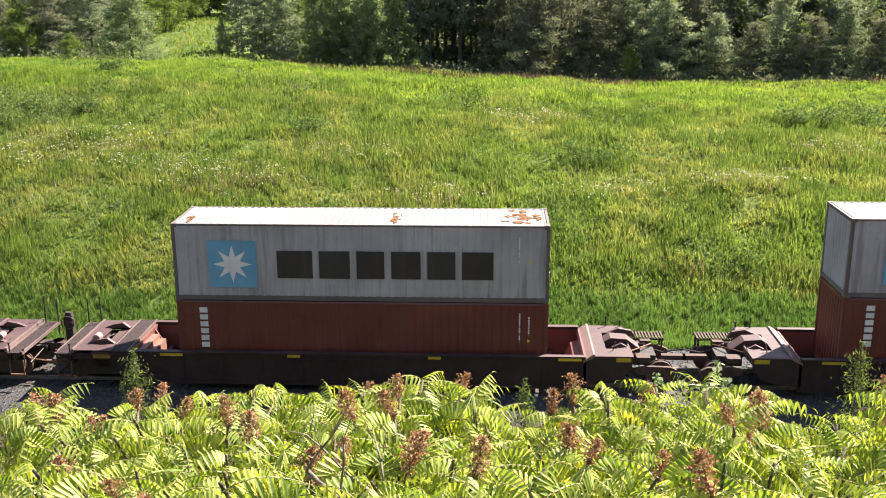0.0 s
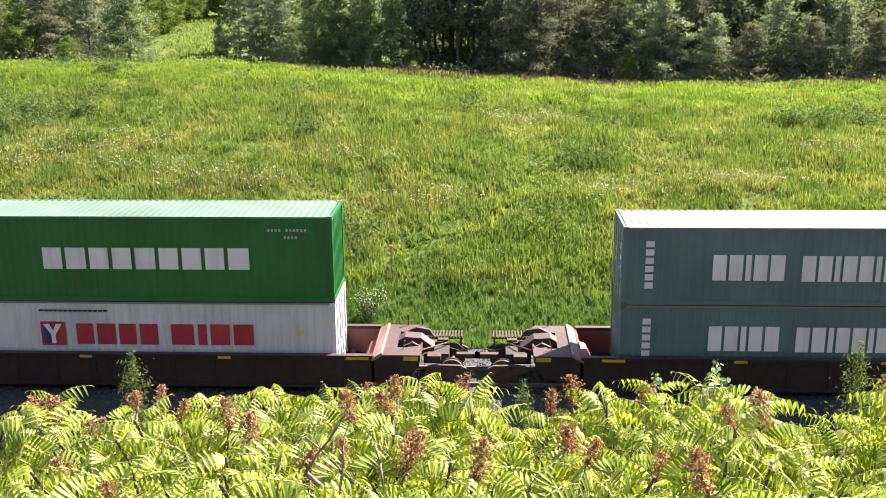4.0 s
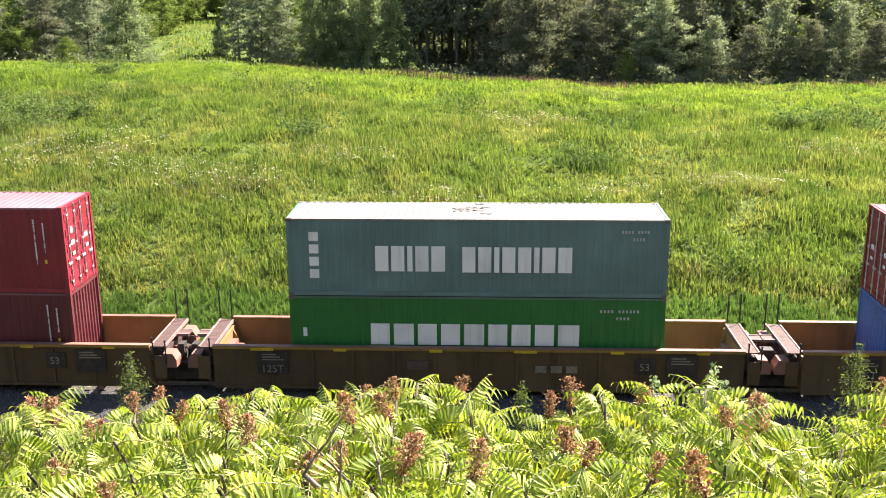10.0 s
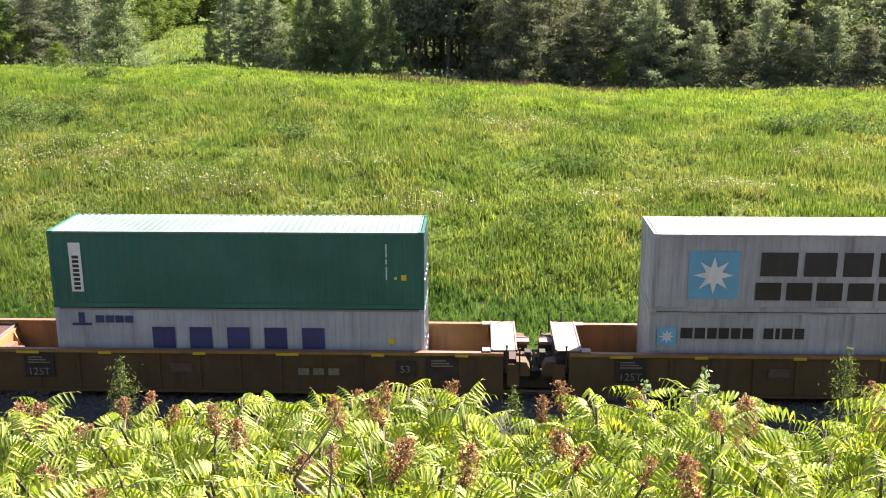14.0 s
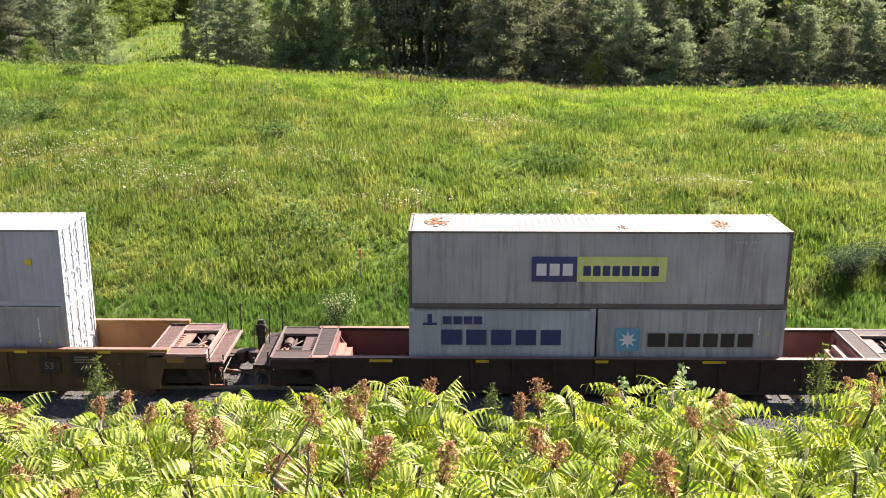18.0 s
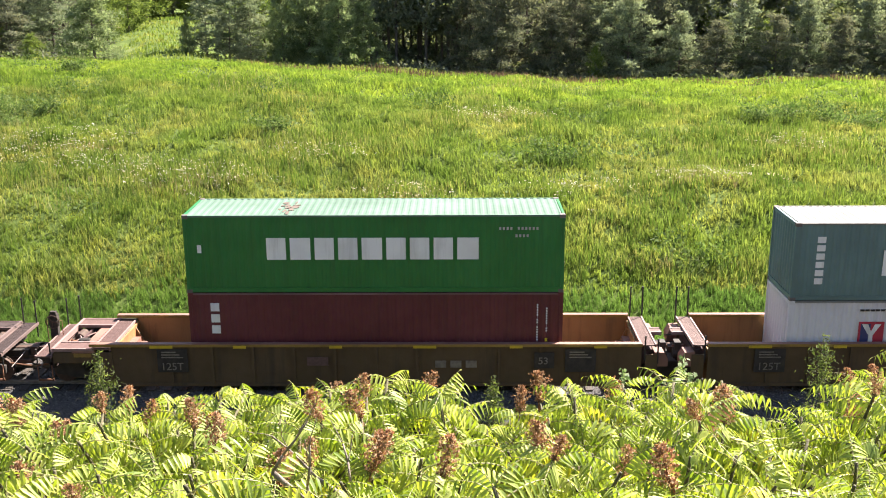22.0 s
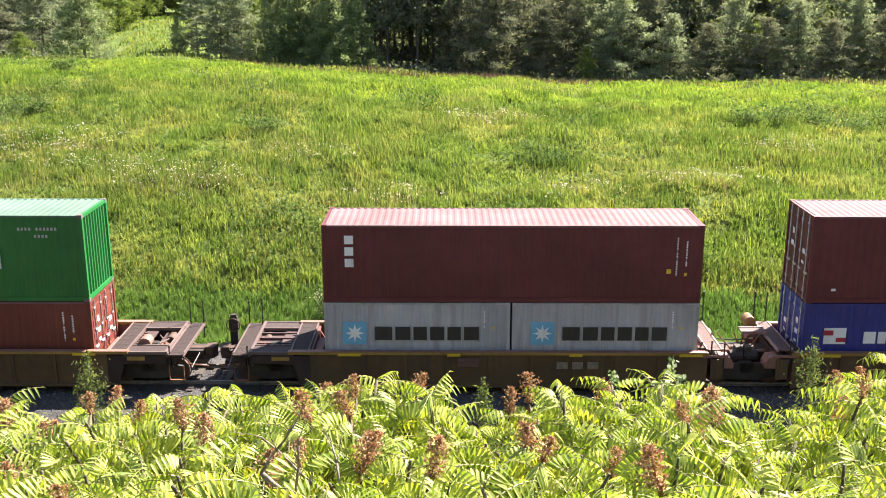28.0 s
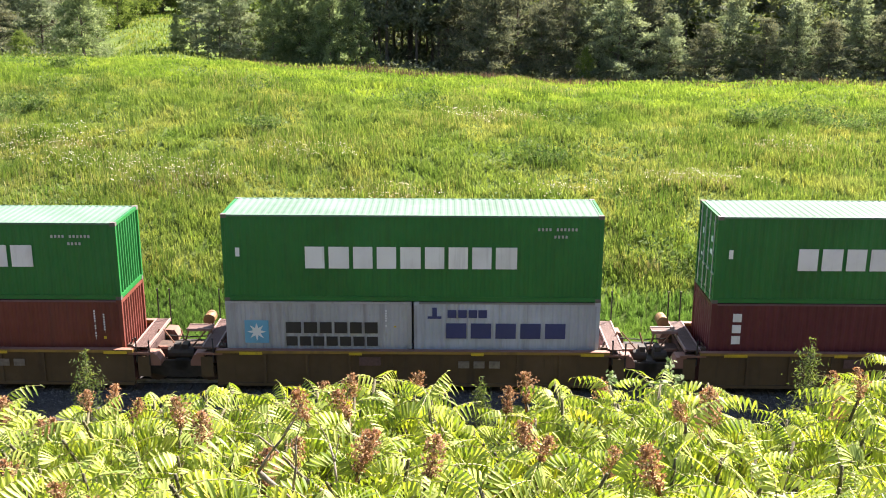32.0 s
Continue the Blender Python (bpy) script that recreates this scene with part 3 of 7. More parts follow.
    y = np.concatenate([rng.uniform(-30, -2.6, 6000), rng.uniform(-48, -2.6, 16000), rng.uniform(-40, -27, 14000)])
    x = np.concatenate([rng.uniform(-1, 1, 6000) * ((y[:6000] + 31) * 0.47 + 3), rng.uniform(-42, 42, 16000), rng.uniform(-14, 14, 14000)])
    z = np.array([height(a, b) for a, b in zip(x, y)])
    v, t = tufts(rng, x, y, z, np.full(len(x), 0.45), 4, 0.03, 0.9)
    tagged(new("bank_grass", raw_mesh("bank_grass", v, t, green)), "long green grass on the near bank", "grass", kind="stuff")


build_grass()


# ---- trees ----
BARK = plain("grey-brown bark", [(0.3, (0.05, 0.038, 0.03)), (0.7, (0.15, 0.12, 0.095))], 0.9, 5, stretch=(3, 3, 0.6), bumps=0.8)
L_CEDAR = leaf_mat("cedar foliage", [(0, (0.15, 0.185, 0.10)), (0.6, (0.21, 0.25, 0.135)), (1, (0.28, 0.315, 0.18))], 0.85, 0.45, 0.7, (1.05, 1.15, 0.85), spec=0.03)
L_PINE = leaf_mat("pine foliage", [(0, (0.17, 0.195, 0.14)), (0.6, (0.22, 0.25, 0.175)), (1, (0.275, 0.30, 0.21))], 0.85, 0.46, 0.7, (1.08, 1.15, 0.82), spec=0.03)
L_DARKPINE = leaf_mat("dark pine foliage", [(0, (0.11, 0.12, 0.09)), (0.6, (0.15, 0.16, 0.12)), (1, (0.21, 0.205, 0.145))], 0.85, 0.4, 0.7, (1.08, 1.1, 0.8), spec=0.03)
L_BROAD = leaf_mat("broadleaf foliage", [(0, (0.085, 0.12, 0.04)), (0.6, (0.14, 0.185, 0.06)), (1, (0.21, 0.255, 0.085))], 0.7, 0.48, 0.7, (1.15, 1.22, 0.6), spec=0.08)
L_SHADE = leaf_mat("shaded wood foliage", [(0, (0.11, 0.125, 0.095)), (1, (0.20, 0.215, 0.165))], 0.85, 0.3, 0.5, spec=0.05)


def make_tree(name, label, category, kind, seed, h, r, bare, clumps, per, size, material):
    """kind: cone (cedar, to the ground), pine (ragged whorls), round (broadleaf), stem (bare trunk). Foliage sits in clumps along the limbs."""
    rng = np.random.default_rng(seed)
    t = thing(name, label, category, "trees behind the slope")
    wood = Buf()
    bend = rng.uniform(-0.25, 0.25, 2)
    pts = [Vector((bend[0] * (k / 4) ** 2, bend[1] * (k / 4) ** 2, h * k / 4.4)) for k in range(5)]
    rad = 0.011 * h + 0.02 if kind != "stem" else 0.014 * h
    for k in range(4):
        wood.rod(pts[k], pts[k + 1], rad * (1 - k * 0.23), rad * (1 - (k + 1) * 0.23), 7)
    nb = {"cone": 90, "pine": 78, "round": 44, "stem": 40}[kind]
    cents, aims = [], []
    for i in range(nb):
        g = (i + rng.uniform(0, 1)) / nb
        f = bare + (1 - bare) * g
        a = i * 2.4 + rng.uniform(-0.6, 0.6)
        if kind == "cone":
            reach, rise = r * (1 - g ** 1.35) * rng.uniform(0.72, 1.12) + 0.1, 0.45
        elif kind == "pine":            # whorls of level branches
            g = (i // 6 + 0.5 + rng.uniform(-0.12, 0.12)) / (nb / 6)
            f = bare + (1 - bare) * g
            reach, rise = r * (1.05 - g) * rng.uniform(0.45, 1.35) + 0.12, 0.32
        elif kind == "stem":
            reach, rise = r * (1 - g ** 1.8 * 0.85) * rng.uniform(0.4, 1.15), 0.15
        else:
            reach, rise = r * math.sqrt(max(0.06, 1 - (2 * g - 0.85) ** 2)) * rng.uniform(0.6, 1.12), 0.35
        base = Vector((0, 0, f * h * (0.94 if kind != "round" else 0.82)))
        tip = base + Vector((math.cos(a) * reach, math.sin(a) * reach, reach * rise * rng.uniform(-0.2, 1.2)))
        wood.rod(base, base.lerp(tip, 0.9), 0.010 + 0.008 * reach, 0.006, 4)
        for k in range(max(1, round(clumps / nb * (0.45 + reach / r)))):
            s = rng.uniform(0.12, 1.02) ** 0.65
            c = np.array(base.lerp(tip, s)) + rng.normal(0, 0.13, 3)
            rr = rng.uniform(0.5, 1.2) * {"cone": 0.24, "pine": 0.25, "round": 0.36, "stem": 0.42}[kind]
            p = c[None] + rng.normal(0, 1, (per, 3)) * rr * np.array([0.8, 0.8, 0.62 if kind != "pine" else 0.30])
            p[:, 2] = np.maximum(p[:, 2], 0.05)
            cents.append(p)
            up = {"cone": 0.9, "pine": 0.8, "round": -0.1, "stem": 0.3}[kind]
            aims.append((p - c[None]) * 3.0 + np.array([[math.cos(a) * 0.5, math.sin(a) * 0.5, up]]))
    v, q = sprays(rng, np.concatenate(cents), size, np.concatenate(aims), {"pine": 0.34, "cone": 0.36, "round": 0.5, "stem": 0.42}[kind])
    part("trunk", wood.mesh("trunk", BARK), t)
    part("crown", raw_mesh("crown", v, q, material), t)
    return t


def plant(proto, x, y, scale=1.0, turn=0.0, squash=1.0):
    m = Matrix.LocRotScale((x, y, height(x, y) - 0.08), Euler((0, 0, turn)), (scale * squash, scale * squash, scale))
    return copy_thing(proto, m)


def build_trees():
    rng = np.random.default_rng(3)
    cedar = [make_tree("cedar_tree", "dense dark green cedar with foliage down to the grass", "tree", "cone", 20 + i, 8.0, 2.3, 0.0, 520, 30, 0.20, L_CEDAR) for i in range(3)]
    pine = [make_tree("pine_tree", "grey-green young pine with ragged branches to the ground", "tree", "pine", 30 + i, 5.8, 2.2, 0.06, 300, 38, 0.17, L_PINE) for i in range(4)]
    shady = [make_tree("pine_tree", "dark grey-green pine with ragged drooping branches", "tree", "pine", 35 + i, 5.8, 2.2, 0.05, 300, 38, 0.17, L_DARKPINE) for i in range(3)]
    broad = [make_tree("broadleaf_tree", "light green broadleaf tree in full leaf", "tree", "round", 40 + i, 8.0, 3.1, 0.03, 380, 28, 0.21, L_BROAD) for i in range(2)]
    wood = [make_tree("forest_tree", "tall bare-stemmed tree in the dark wood", "tree", "stem", 50 + i, 13.0, 3.0, 0.30, 130, 24, 0.42, L_SHADE) for i in range(3)]

    def at(col, r):
        return (col - 897) / 1786 * r, r - 31.05

    spots = [
        # bearing, distance, kind, size, girth
        (-95, 92, pine, 1.3, 1.1), (-40, 91, cedar, 0.9, 1.1), (10, 92, shady, 1.25, 1.1), (62, 91, broad, 0.62, 1.1), (112, 93, shady, 1.3, 1.1), (150, 88, broad, 0.34, 1.0), (190, 96, pine, 1.3, 1.1),
        (260, 88, cedar, 1.0, 1.15), (30, 99, broad, 1.1, 1.1), (120, 102, pine, 1.7, 1.2), (210, 104, shady, 1.7, 1.2), (285, 116, broad, 0.7, 1.1),
        (325, 126, broad, 0.8, 1.2), (295, 140, broad, 1.2, 1.3), (358, 142, broad, 1.0, 1.3), (470, 150, broad, 1.3, 1.3),
        (424, 88, cedar, 0.38, 0.8), (458, 90, pine, 1.15, 0.95), (498, 89, pine, 1.25, 0.9), (535, 90, pine, 1.2, 0.95), (560, 96, broad, 1.1, 1.0),
        (592, 89, cedar, 0.95, 1.0), (638, 90, cedar, 1.05, 1.0), (690, 88, cedar, 1.0, 1.0), (734, 89, cedar, 0.92, 0.95), (655, 97, cedar, 1.2, 1.1), (764, 87, broad, 0.16, 0.9),
        (918, 93, shady, 1.2, 0.85), (965, 90, shady, 1.35, 0.95), (1015, 93, shady, 1.7, 0.9), (1058, 91, shady, 1.0, 1.2), (1100, 93, shady, 1.45, 0.95), (1160, 94, pine, 1.7, 0.9), (1192, 90, pine, 1.1, 1.0),
        (1240, 93, shady, 1.3, 1.0), (1282, 90, pine, 0.85, 1.05), (1345, 90, shady, 0.75, 1.15), (1392, 93, pine, 1.1, 1.0), (1448, 90, shady, 0.85, 1.15),
        (1502, 92, pine, 1.1, 1.05), (1560, 90, shady, 0.85, 1.2), (1605, 93, pine, 1.2, 1.0), (1660, 91, shady, 0.95, 1.2), (1715, 91, pine, 1.2, 1.1), (1136, 88, broad, 0.34, 0.5),
        (1265, 106, broad, 1.25, 1.0), (1345, 108, broad, 1.1, 1.1), (1450, 107, broad, 1.2, 1.0), (1640, 108, broad, 1.3, 1.1), (1318, 99, broad, 0.75, 1.0), (1425, 100, broad, 0.7, 1.1), (1530, 101, cedar, 1.0, 1.2), (1590, 100, pine, 1.5, 1.1),
    ]
    for col, r, protos, s, q in spots:
        x, y = at(col, r)
        grow = rng.uniform(1.0, 1.45) if col > 1200 else rng.uniform(1.05, 1.4) if col > 900 else rng.uniform(0.95, 1.1)
        plant(protos[int(rng.integers(len(protos)))], x, y, s * grow, rng.uniform(0, 6.28), q)
    for i in range(56):
        col = rng.uniform(735, 1800) if i < 44 else rng.uniform(-250, 230)
        r = rng.uniform(96, 124) if col > 700 else rng.uniform(112, 130)
        x, y = at(col, r)
        plant(wood[i % 3], x, y, rng.uniform(0.85, 1.2), rng.uniform(0, 6.28), 1.15)
    for i in range(16):                 # bare stems that show against the dark of the wood
        x, y = at(728 + i * 13 + rng.uniform(-5, 5), rng.uniform(93, 106))
        plant(wood[i % 3], x, y, rng.uniform(0.95, 1.25), rng.uniform(0, 6.28), 0.8)
    shade = [make_tree("forest_tree", "dark thick-crowned tree deep in the wood", "tree", "stem", 70 + i, 12.0, 3.4, 0.06, 260, 24, 0.45, L_SHADE) for i in range(2)]
    for col, r in ((404, 150), (425, 154)):
        x, y = at(col, r)
        plant(shade[0], x, y, 1.0, rng.uniform(0, 6.28), 0.9)
    for i in range(22):
        x, y = at(rng.uniform(640, 930) if i < 14 else rng.uniform(950, 1650), rng.uniform(112, 128))
        plant(shade[i % 2], x, y, rng.uniform(0.9, 1.15), rng.uniform(0, 6.28), 1.1)
    # far wood that closes the view
    for i in range(32):
        x, y = at(-350 + i * 78 + rng.uniform(-20, 20), rng.uniform(150, 190))
        plant(broad[i % 2], x, y, rng.uniform(1.9, 2.6), rng.uniform(0, 6.28), 1.2)
    # unseen trees added on the hilltop behind the tripod to hold back sky light
    for i in range(14):
        plant(broad[i % 2] if i % 2 else pine[i % 4], -42 + i * 6.4 + rng.uniform(-2, 2), -52 - rng.uniform(0, 9), rng.uniform(1.5, 1.9), rng.uniform(0, 6.28), 1.1)
    # low undergrowth at the foot of the wood
    n = 11000
    px = np.where(rng.uniform(0, 1, n) < 0.8, rng.uniform(740, 1720, n), rng.uniform(-120, 240, n))
    r = rng.uniform(86, 96, n)
    x, y = (px - 897) / 1786 * r, r - 31.05
    z = np.array([height(a, b) for a, b in zip(x, y)]) + rng.uniform(0, 1, n) ** 1.5 * (0.9 + 0.9 * patchy(x, y, 0.4, 6.6))
    v, q = sprays(rng, np.stack([x, y, z], -1), 0.28, np.tile([0.0, 0.0, 0.6], (n, 1)))
    n2 = 9000
    px = np.where(rng.uniform(0, 1, n2) < 0.82, rng.uniform(930, 1720, n2), rng.uniform(-120, 200, n2))
    r = rng.uniform(97, 108, n2)
    x, y = (px - 897) / 1786 * r, r - 31.05
    z = np.array([height(a, b) for a, b in zip(x, y)]) + rng.uniform(0, 1, n2) * (3.0 + 2.0 * patchy(x, y, 0.3, 2.6))
    v2, q2 = sprays(rng, np.stack([x, y, z], -1), 0.42, np.tile([0.0, 0.0, 0.4], (n2, 1)))
    n3 = 4500
    px, r = rng.uniform(640, 935, n3), rng.uniform(111, 119, n3)
    x, y = (px - 897) / 1786 * r, r - 31.05
    z = np.array([height(a, b) for a, b in zip(x, y)]) + rng.uniform(0, 1, n3) * 4.0
    v3, q3 = sprays(rng, np.stack([x, y, z], -1), 0.5, np.tile([0.0, 0.0, 0.4], (n3, 1)))
    n4 = 7000
    px, r = rng.uniform(748, 945, n4), rng.uniform(98, 113, n4)
    x, y = (px - 897) / 1786 * r, r - 31.05
    z = np.array([height(a, b) for a, b in zip(x, y)]) + rng.uniform(0, 1, n4) ** 1.6 * 1.9
    v4, q4 = sprays(rng, np.stack([x, y, z], -1), 0.42, np.tile([0.0, 0.0, 0.4], (n4, 1)))
    q = np.concatenate([q, q2 + len(v), q3 + len(v) + len(v2), q4 + len(v) + len(v2) + len(v3)])
    v = np.concatenate([v, v2, v3, v4])
    tagged(new("undergrowth", raw_mesh("undergrowth", v, q, L_SHADE)), "dark leafy undergrowth at the foot of the trees", "undergrowth", kind="stuff")
    for p in cedar + pine + shady + broad + wood + shade:      # the first of each kind stands in the wood too
        x, y = at(rng.uniform(760, 1500), rng.uniform(118, 140))
        p.matrix_basis = pose(x, y, height(x, y) - 0.08)


build_trees()


# ---- single plants and marks by the track ----
L_BUSH = leaf_mat("shrub leaves", [(0, (0.03, 0.058, 0.022)), (0.74, (0.065, 0.10, 0.04)), (0.80, (0.45, 0.45, 0.38)), (1, (0.7, 0.7, 0.62))], 0.7, 0.4, 3.0, spec=0.1)
L_DARKBUSH = leaf_mat("dark shrub leaves", [(0, (0.035, 0.056, 0.034)), (0.75, (0.080, 0.110, 0.064)), (1, (0.21, 0.245, 0.165))], 0.65, 0.3, 3.0, (1.0, 1.1, 0.8), spec=0.15)
L_YOUNG = leaf_mat("young cedar foliage", [(0, (0.055, 0.075, 0.034)), (0.6, (0.10, 0.125, 0.056)), (1, (0.18, 0.205, 0.10))], 0.7, 0.45, 3.0, spec=0.1)
L_PALE = leaf_mat("pale poplar leaves", [(0, (0.13, 0.19, 0.07)), (0.6, (0.32, 0.38, 0.20)), (1, (0.60, 0.64, 0.48))], 0.45, 0.35, 3.0, (1.0, 1.1, 0.85))


def shrub(name, label, x, y, h, r, n, size, material, seed, cone=False, z0=None, slim=False):
    """A small bush: stems from one foot and a loose head of leaves."""
    rng = np.random.default_rng(seed)
    t = thing(name, label, "shrub", at=pose(x, y, height(x, y) - 0.03 if z0 is None else z0))
    wood = Buf()
    pts = []
    k = 26 if cone else 9
    for i in range(k):
        a = i * 2.4 + rng.uniform(-0.4, 0.4)
        if cone:
            f = (i + 0.5) / k
            base = Vector((0, 0, h * f * 0.95))
            tip = base + Vector((math.cos(a), math.sin(a), 0.5)) * (r * (1.05 - f) * rng.uniform(0.7, 1.2))
        else:
            base = Vector((0, 0, 0))
            tip = Vector((math.cos(a) * r * rng.uniform(0.2, 0.9), math.sin(a) * r * rng.uniform(0.2, 0.9), h * rng.uniform(0.55, 1.0)))
        wood.rod(base, tip, 0.012, 0.004, 4)
        m = n // k
        s = rng.uniform(0.15 if cone else 0.35, 1.05, m)
        pts.append(np.array(base)[None] + np.array(tip - base)[None] * s[:, None] + rng.normal(0, 1, (m, 3)) * r * (0.10 if cone else 0.22))
    if slim:
        pts = []
        wood = Buf()
        for j in range(3):
            lean = Vector((rng.uniform(-0.5, 0.5) * r, rng.uniform(-0.5, 0.5) * r, h * (1 - 0.13 * j)))
            wood.rod((0, 0, 0), lean, 0.012, 0.004, 4)
            f = rng.uniform(0.45, 1.0, n // 3)
            a = rng.uniform(0, 6.28, n // 3)
            w = r * rng.uniform(0.15, 1.0, n // 3) * (1.15 - f)[:, ] * 1.6
            pts.append(np.array(lean)[None] * f[:, None] + np.stack([np.cos(a) * w, np.sin(a) * w, np.zeros(n // 3)], -1))
    if cone:
        wood.rod((0, 0, 0), (0, 0, h), 0.03, 0.006, 5)
        pts.append(np.array([0, 0, h]) * rng.uniform(0.75, 1.03, n // 12)[:, None] + rng.normal(0, 0.03, (n // 12, 3)))
    v, q = sprays(rng, np.concatenate(pts), size, np.tile([0.0, 0.0, 0.5], (sum(len(p) for p in pts), 1)), 0.95 if slim else 0.24 if cone else 0.45)
    part("stem", wood.mesh("stem", BARK), t)
    part("foliage", raw_mesh("foliage", v, q, material), t)
    return t


stake = thing("marker_stake", "thin grey stake with a faded orange top in the grass", "stake", at=pose(-4.2, 10.5, height(-4.2, 10.5) - 0.05))
part("post", Buf().rod((0, 0, 0), (0, 0, 1.0), 0.018, 0.018, 6).mesh("post", M_STEEL), stake)
part("flag", Buf().box(-0.05, 0.06, -0.02, 0.02, 0.9, 1.25).mesh("flag", paint("faded orange paint", (0.62, 0.20, 0.08), 0.6)), stake, "faded orange tip")
shrub("flowering_bush", "small green bush dotted with pale flowers beside the track", -4.9, 7.2, 1.5, 0.75, 3200, 0.075, L_BUSH, 1)
shrub("dark_bush", "dark grey-green rounded bush in the grass below the slope", 16.5, 10.3, 1.7, 1.05, 4600, 0.10, L_DARKBUSH, 2)
shrub("dark_bush", "low dark grey-green bush in the grass below the slope", 18.7, 11.2, 1.1, 1.0, 3000, 0.10, L_DARKBUSH, 9)


L_WEED = leaf_mat("grey-green weed leaves", [(0, (0.10, 0.145, 0.05)), (0.6, (0.15, 0.20, 0.07)), (1, (0.25, 0.285, 0.13))], 0.75, 0.45, 1.5, (1.0, 1.15, 0.75), spec=0.1)
for k, (wx, wy, wh, wr) in enumerate(((-30.2, 29.2, 0.85, 1.2), (-28.6, 30.6, 0.7, 1.0), (-27.0, 29.9, 0.9, 1.3), (-25.2, 30.6, 0.6, 1.0), (-28.6, 27.0, 0.7, 1.2), (-26.4, 27.9, 0.5, 0.9), (-28.2, 43.2, 0.6, 0.9),
                                       (18.6, 31.8, 0.5, 1.0), (20.6, 32.4, 0.7, 1.2), (22.8, 31.6, 0.6, 1.1), (24.8, 30.6, 0.75, 1.2), (26.8, 31.5, 0.6, 1.2), (5.2, 22.4, 0.4, 0.8), (-10.6, 26.7, 0.4, 0.9))):
    shrub("weed_clump", "grey-green leafy weed clump in the long grass", wx, wy, wh, wr, 1100, 0.13, L_WEED, 100 + k)


# ---- sumac thicket on the near bank ----
L_SUMAC = leaf_mat("sumac leaflets", [(0, (0.152, 0.204, 0.043)), (0.5, (0.242, 0.294, 0.072)), (0.85, (0.33, 0.372, 0.107)), (1, (0.42, 0.435, 0.142))], 0.46, 0.38, 1.5, (1.22, 1.30, 0.36), each=True, spec=0.24)
L_STEM = plain("reddish leaf stalk", [(0.3, (0.11, 0.12, 0.035)), (0.7, (0.19, 0.15, 0.055))], 0.6, 8, bumps=0)
L_CONE = leaf_mat("old sumac fruit", [(0, (0.17, 0.085, 0.05)), (0.5, (0.36, 0.21, 0.13)), (1, (0.58, 0.42, 0.29))], 0.85, 0.3, 9.0, (1.1, 0.85, 0.65), spec=0.05)
TWIG = plain("brown-green sumac bark", [(0.3, (0.05, 0.045, 0.022)), (0.7, (0.12, 0.105, 0.055))], 0.85, 14, bumps=0.5)


DEADWOOD = plain("pale dead wood", [(0.3, (0.10, 0.08, 0.062)), (0.7, (0.26, 0.21, 0.17))], 0.85, 14, bumps=0.5)


def sumac_leaf(seed):
    """A feather-shaped leaf: a drooping stalk with paired saw-edged leaflets, folded along their ribs."""
    rng = np.random.default_rng(seed)
    length, droop, pairs = rng.uniform(0.36, 0.48), rng.uniform(0.5, 1.2), int(rng.integers(6, 9))
    v, t = [], []

    def mid(f):
        return np.array([length * f * (1 - 0.12 * droop * f), 0, length * (0.32 * f - droop * f * f)])

    def leaflet(o, d, w, up, ln, ax):
        n = len(v)
        sag = -rng.uniform(0.25, 0.6) * ln
        half = 0.125 * ln
        for f, wd in ((0.0, 0.3), (0.28, 1.0), (0.62, 0.85), (1.0, 0.0)):
            c = o + d * ln * f + up * (sag * f * f) + ax * (0.10 * ln * f * f)
            v.append(c)
            if wd:
                v.append(c + w * half * wd + up * half * wd * 0.35)
                v.append(c - w * half * wd + up * half * wd * 0.35)
        t.extend([(n, n + 1, n + 4), (n, n + 4, n + 3), (n, n + 3, n + 5), (n, n + 5, n + 2),
                  (n + 3, n + 4, n + 7), (n + 3, n + 7, n + 6), (n + 3, n + 6, n + 8), (n + 3, n + 8, n + 5),
                  (n + 6, n + 7, n + 9), (n + 6, n + 9, n + 8)])

    hang = rng.uniform(0.25, 1.5)
    for k in range(pairs):
        f = 0.16 + 0.82 * k / pairs
        o = mid(f)
        ax = mid(min(1, f + 0.02)) - mid(f - 0.02)
        ax /= np.linalg.norm(ax)
        side = np.array([0, 1.0, 0])
        up = np.cross(ax, side)
        ln = 0.120 * (0.55 + 0.5 * math.sin(math.pi * min(1, f * 0.84 + 0.12))) * rng.uniform(0.92, 1.08)
        for s in (-1, 1):
            d = side * s + ax * (0.18 + 0.34 * f) - up * (hang + rng.uniform(-0.12, 0.12))
            d /= np.linalg.norm(d)
            w = np.cross(up, d)
            leaflet(o, d, w / np.linalg.norm(w), up, ln, ax)
    ax = mid(1.0) - mid(0.96)
    ax /= np.linalg.norm(ax)
    up = np.cross(ax, np.array([0, 1.0, 0]))
    leaflet(mid(0.98), ax, np.array([0, 1.0, 0]), up, 0.06, ax)
    n0 = len(v)
    nt = len(t)
    for k in range(6):
        c = mid(k / 5)
        w = 0.0048 - 0.0006 * k
        v.extend([c + np.array([0, w, -0.002]), c + np.array([0, -w, -0.002]), c + np.array([0, 0, -0.010])])
    for k in range(5):
        for i in range(3):
            a, b2 = n0 + 3 * k + i, n0 + 3 * k + (i + 1) % 3
            t.extend([(a, b2, b2 + 3), (a, b2 + 3, a + 3)])
    me = raw_mesh("leaf", np.array(v), np.array(t), L_SUMAC)
    me.materials.append(L_STEM)
    me.polygons.foreach_set("material_index", [0] * nt + [1] * (len(me.polygons) - nt))
    return me


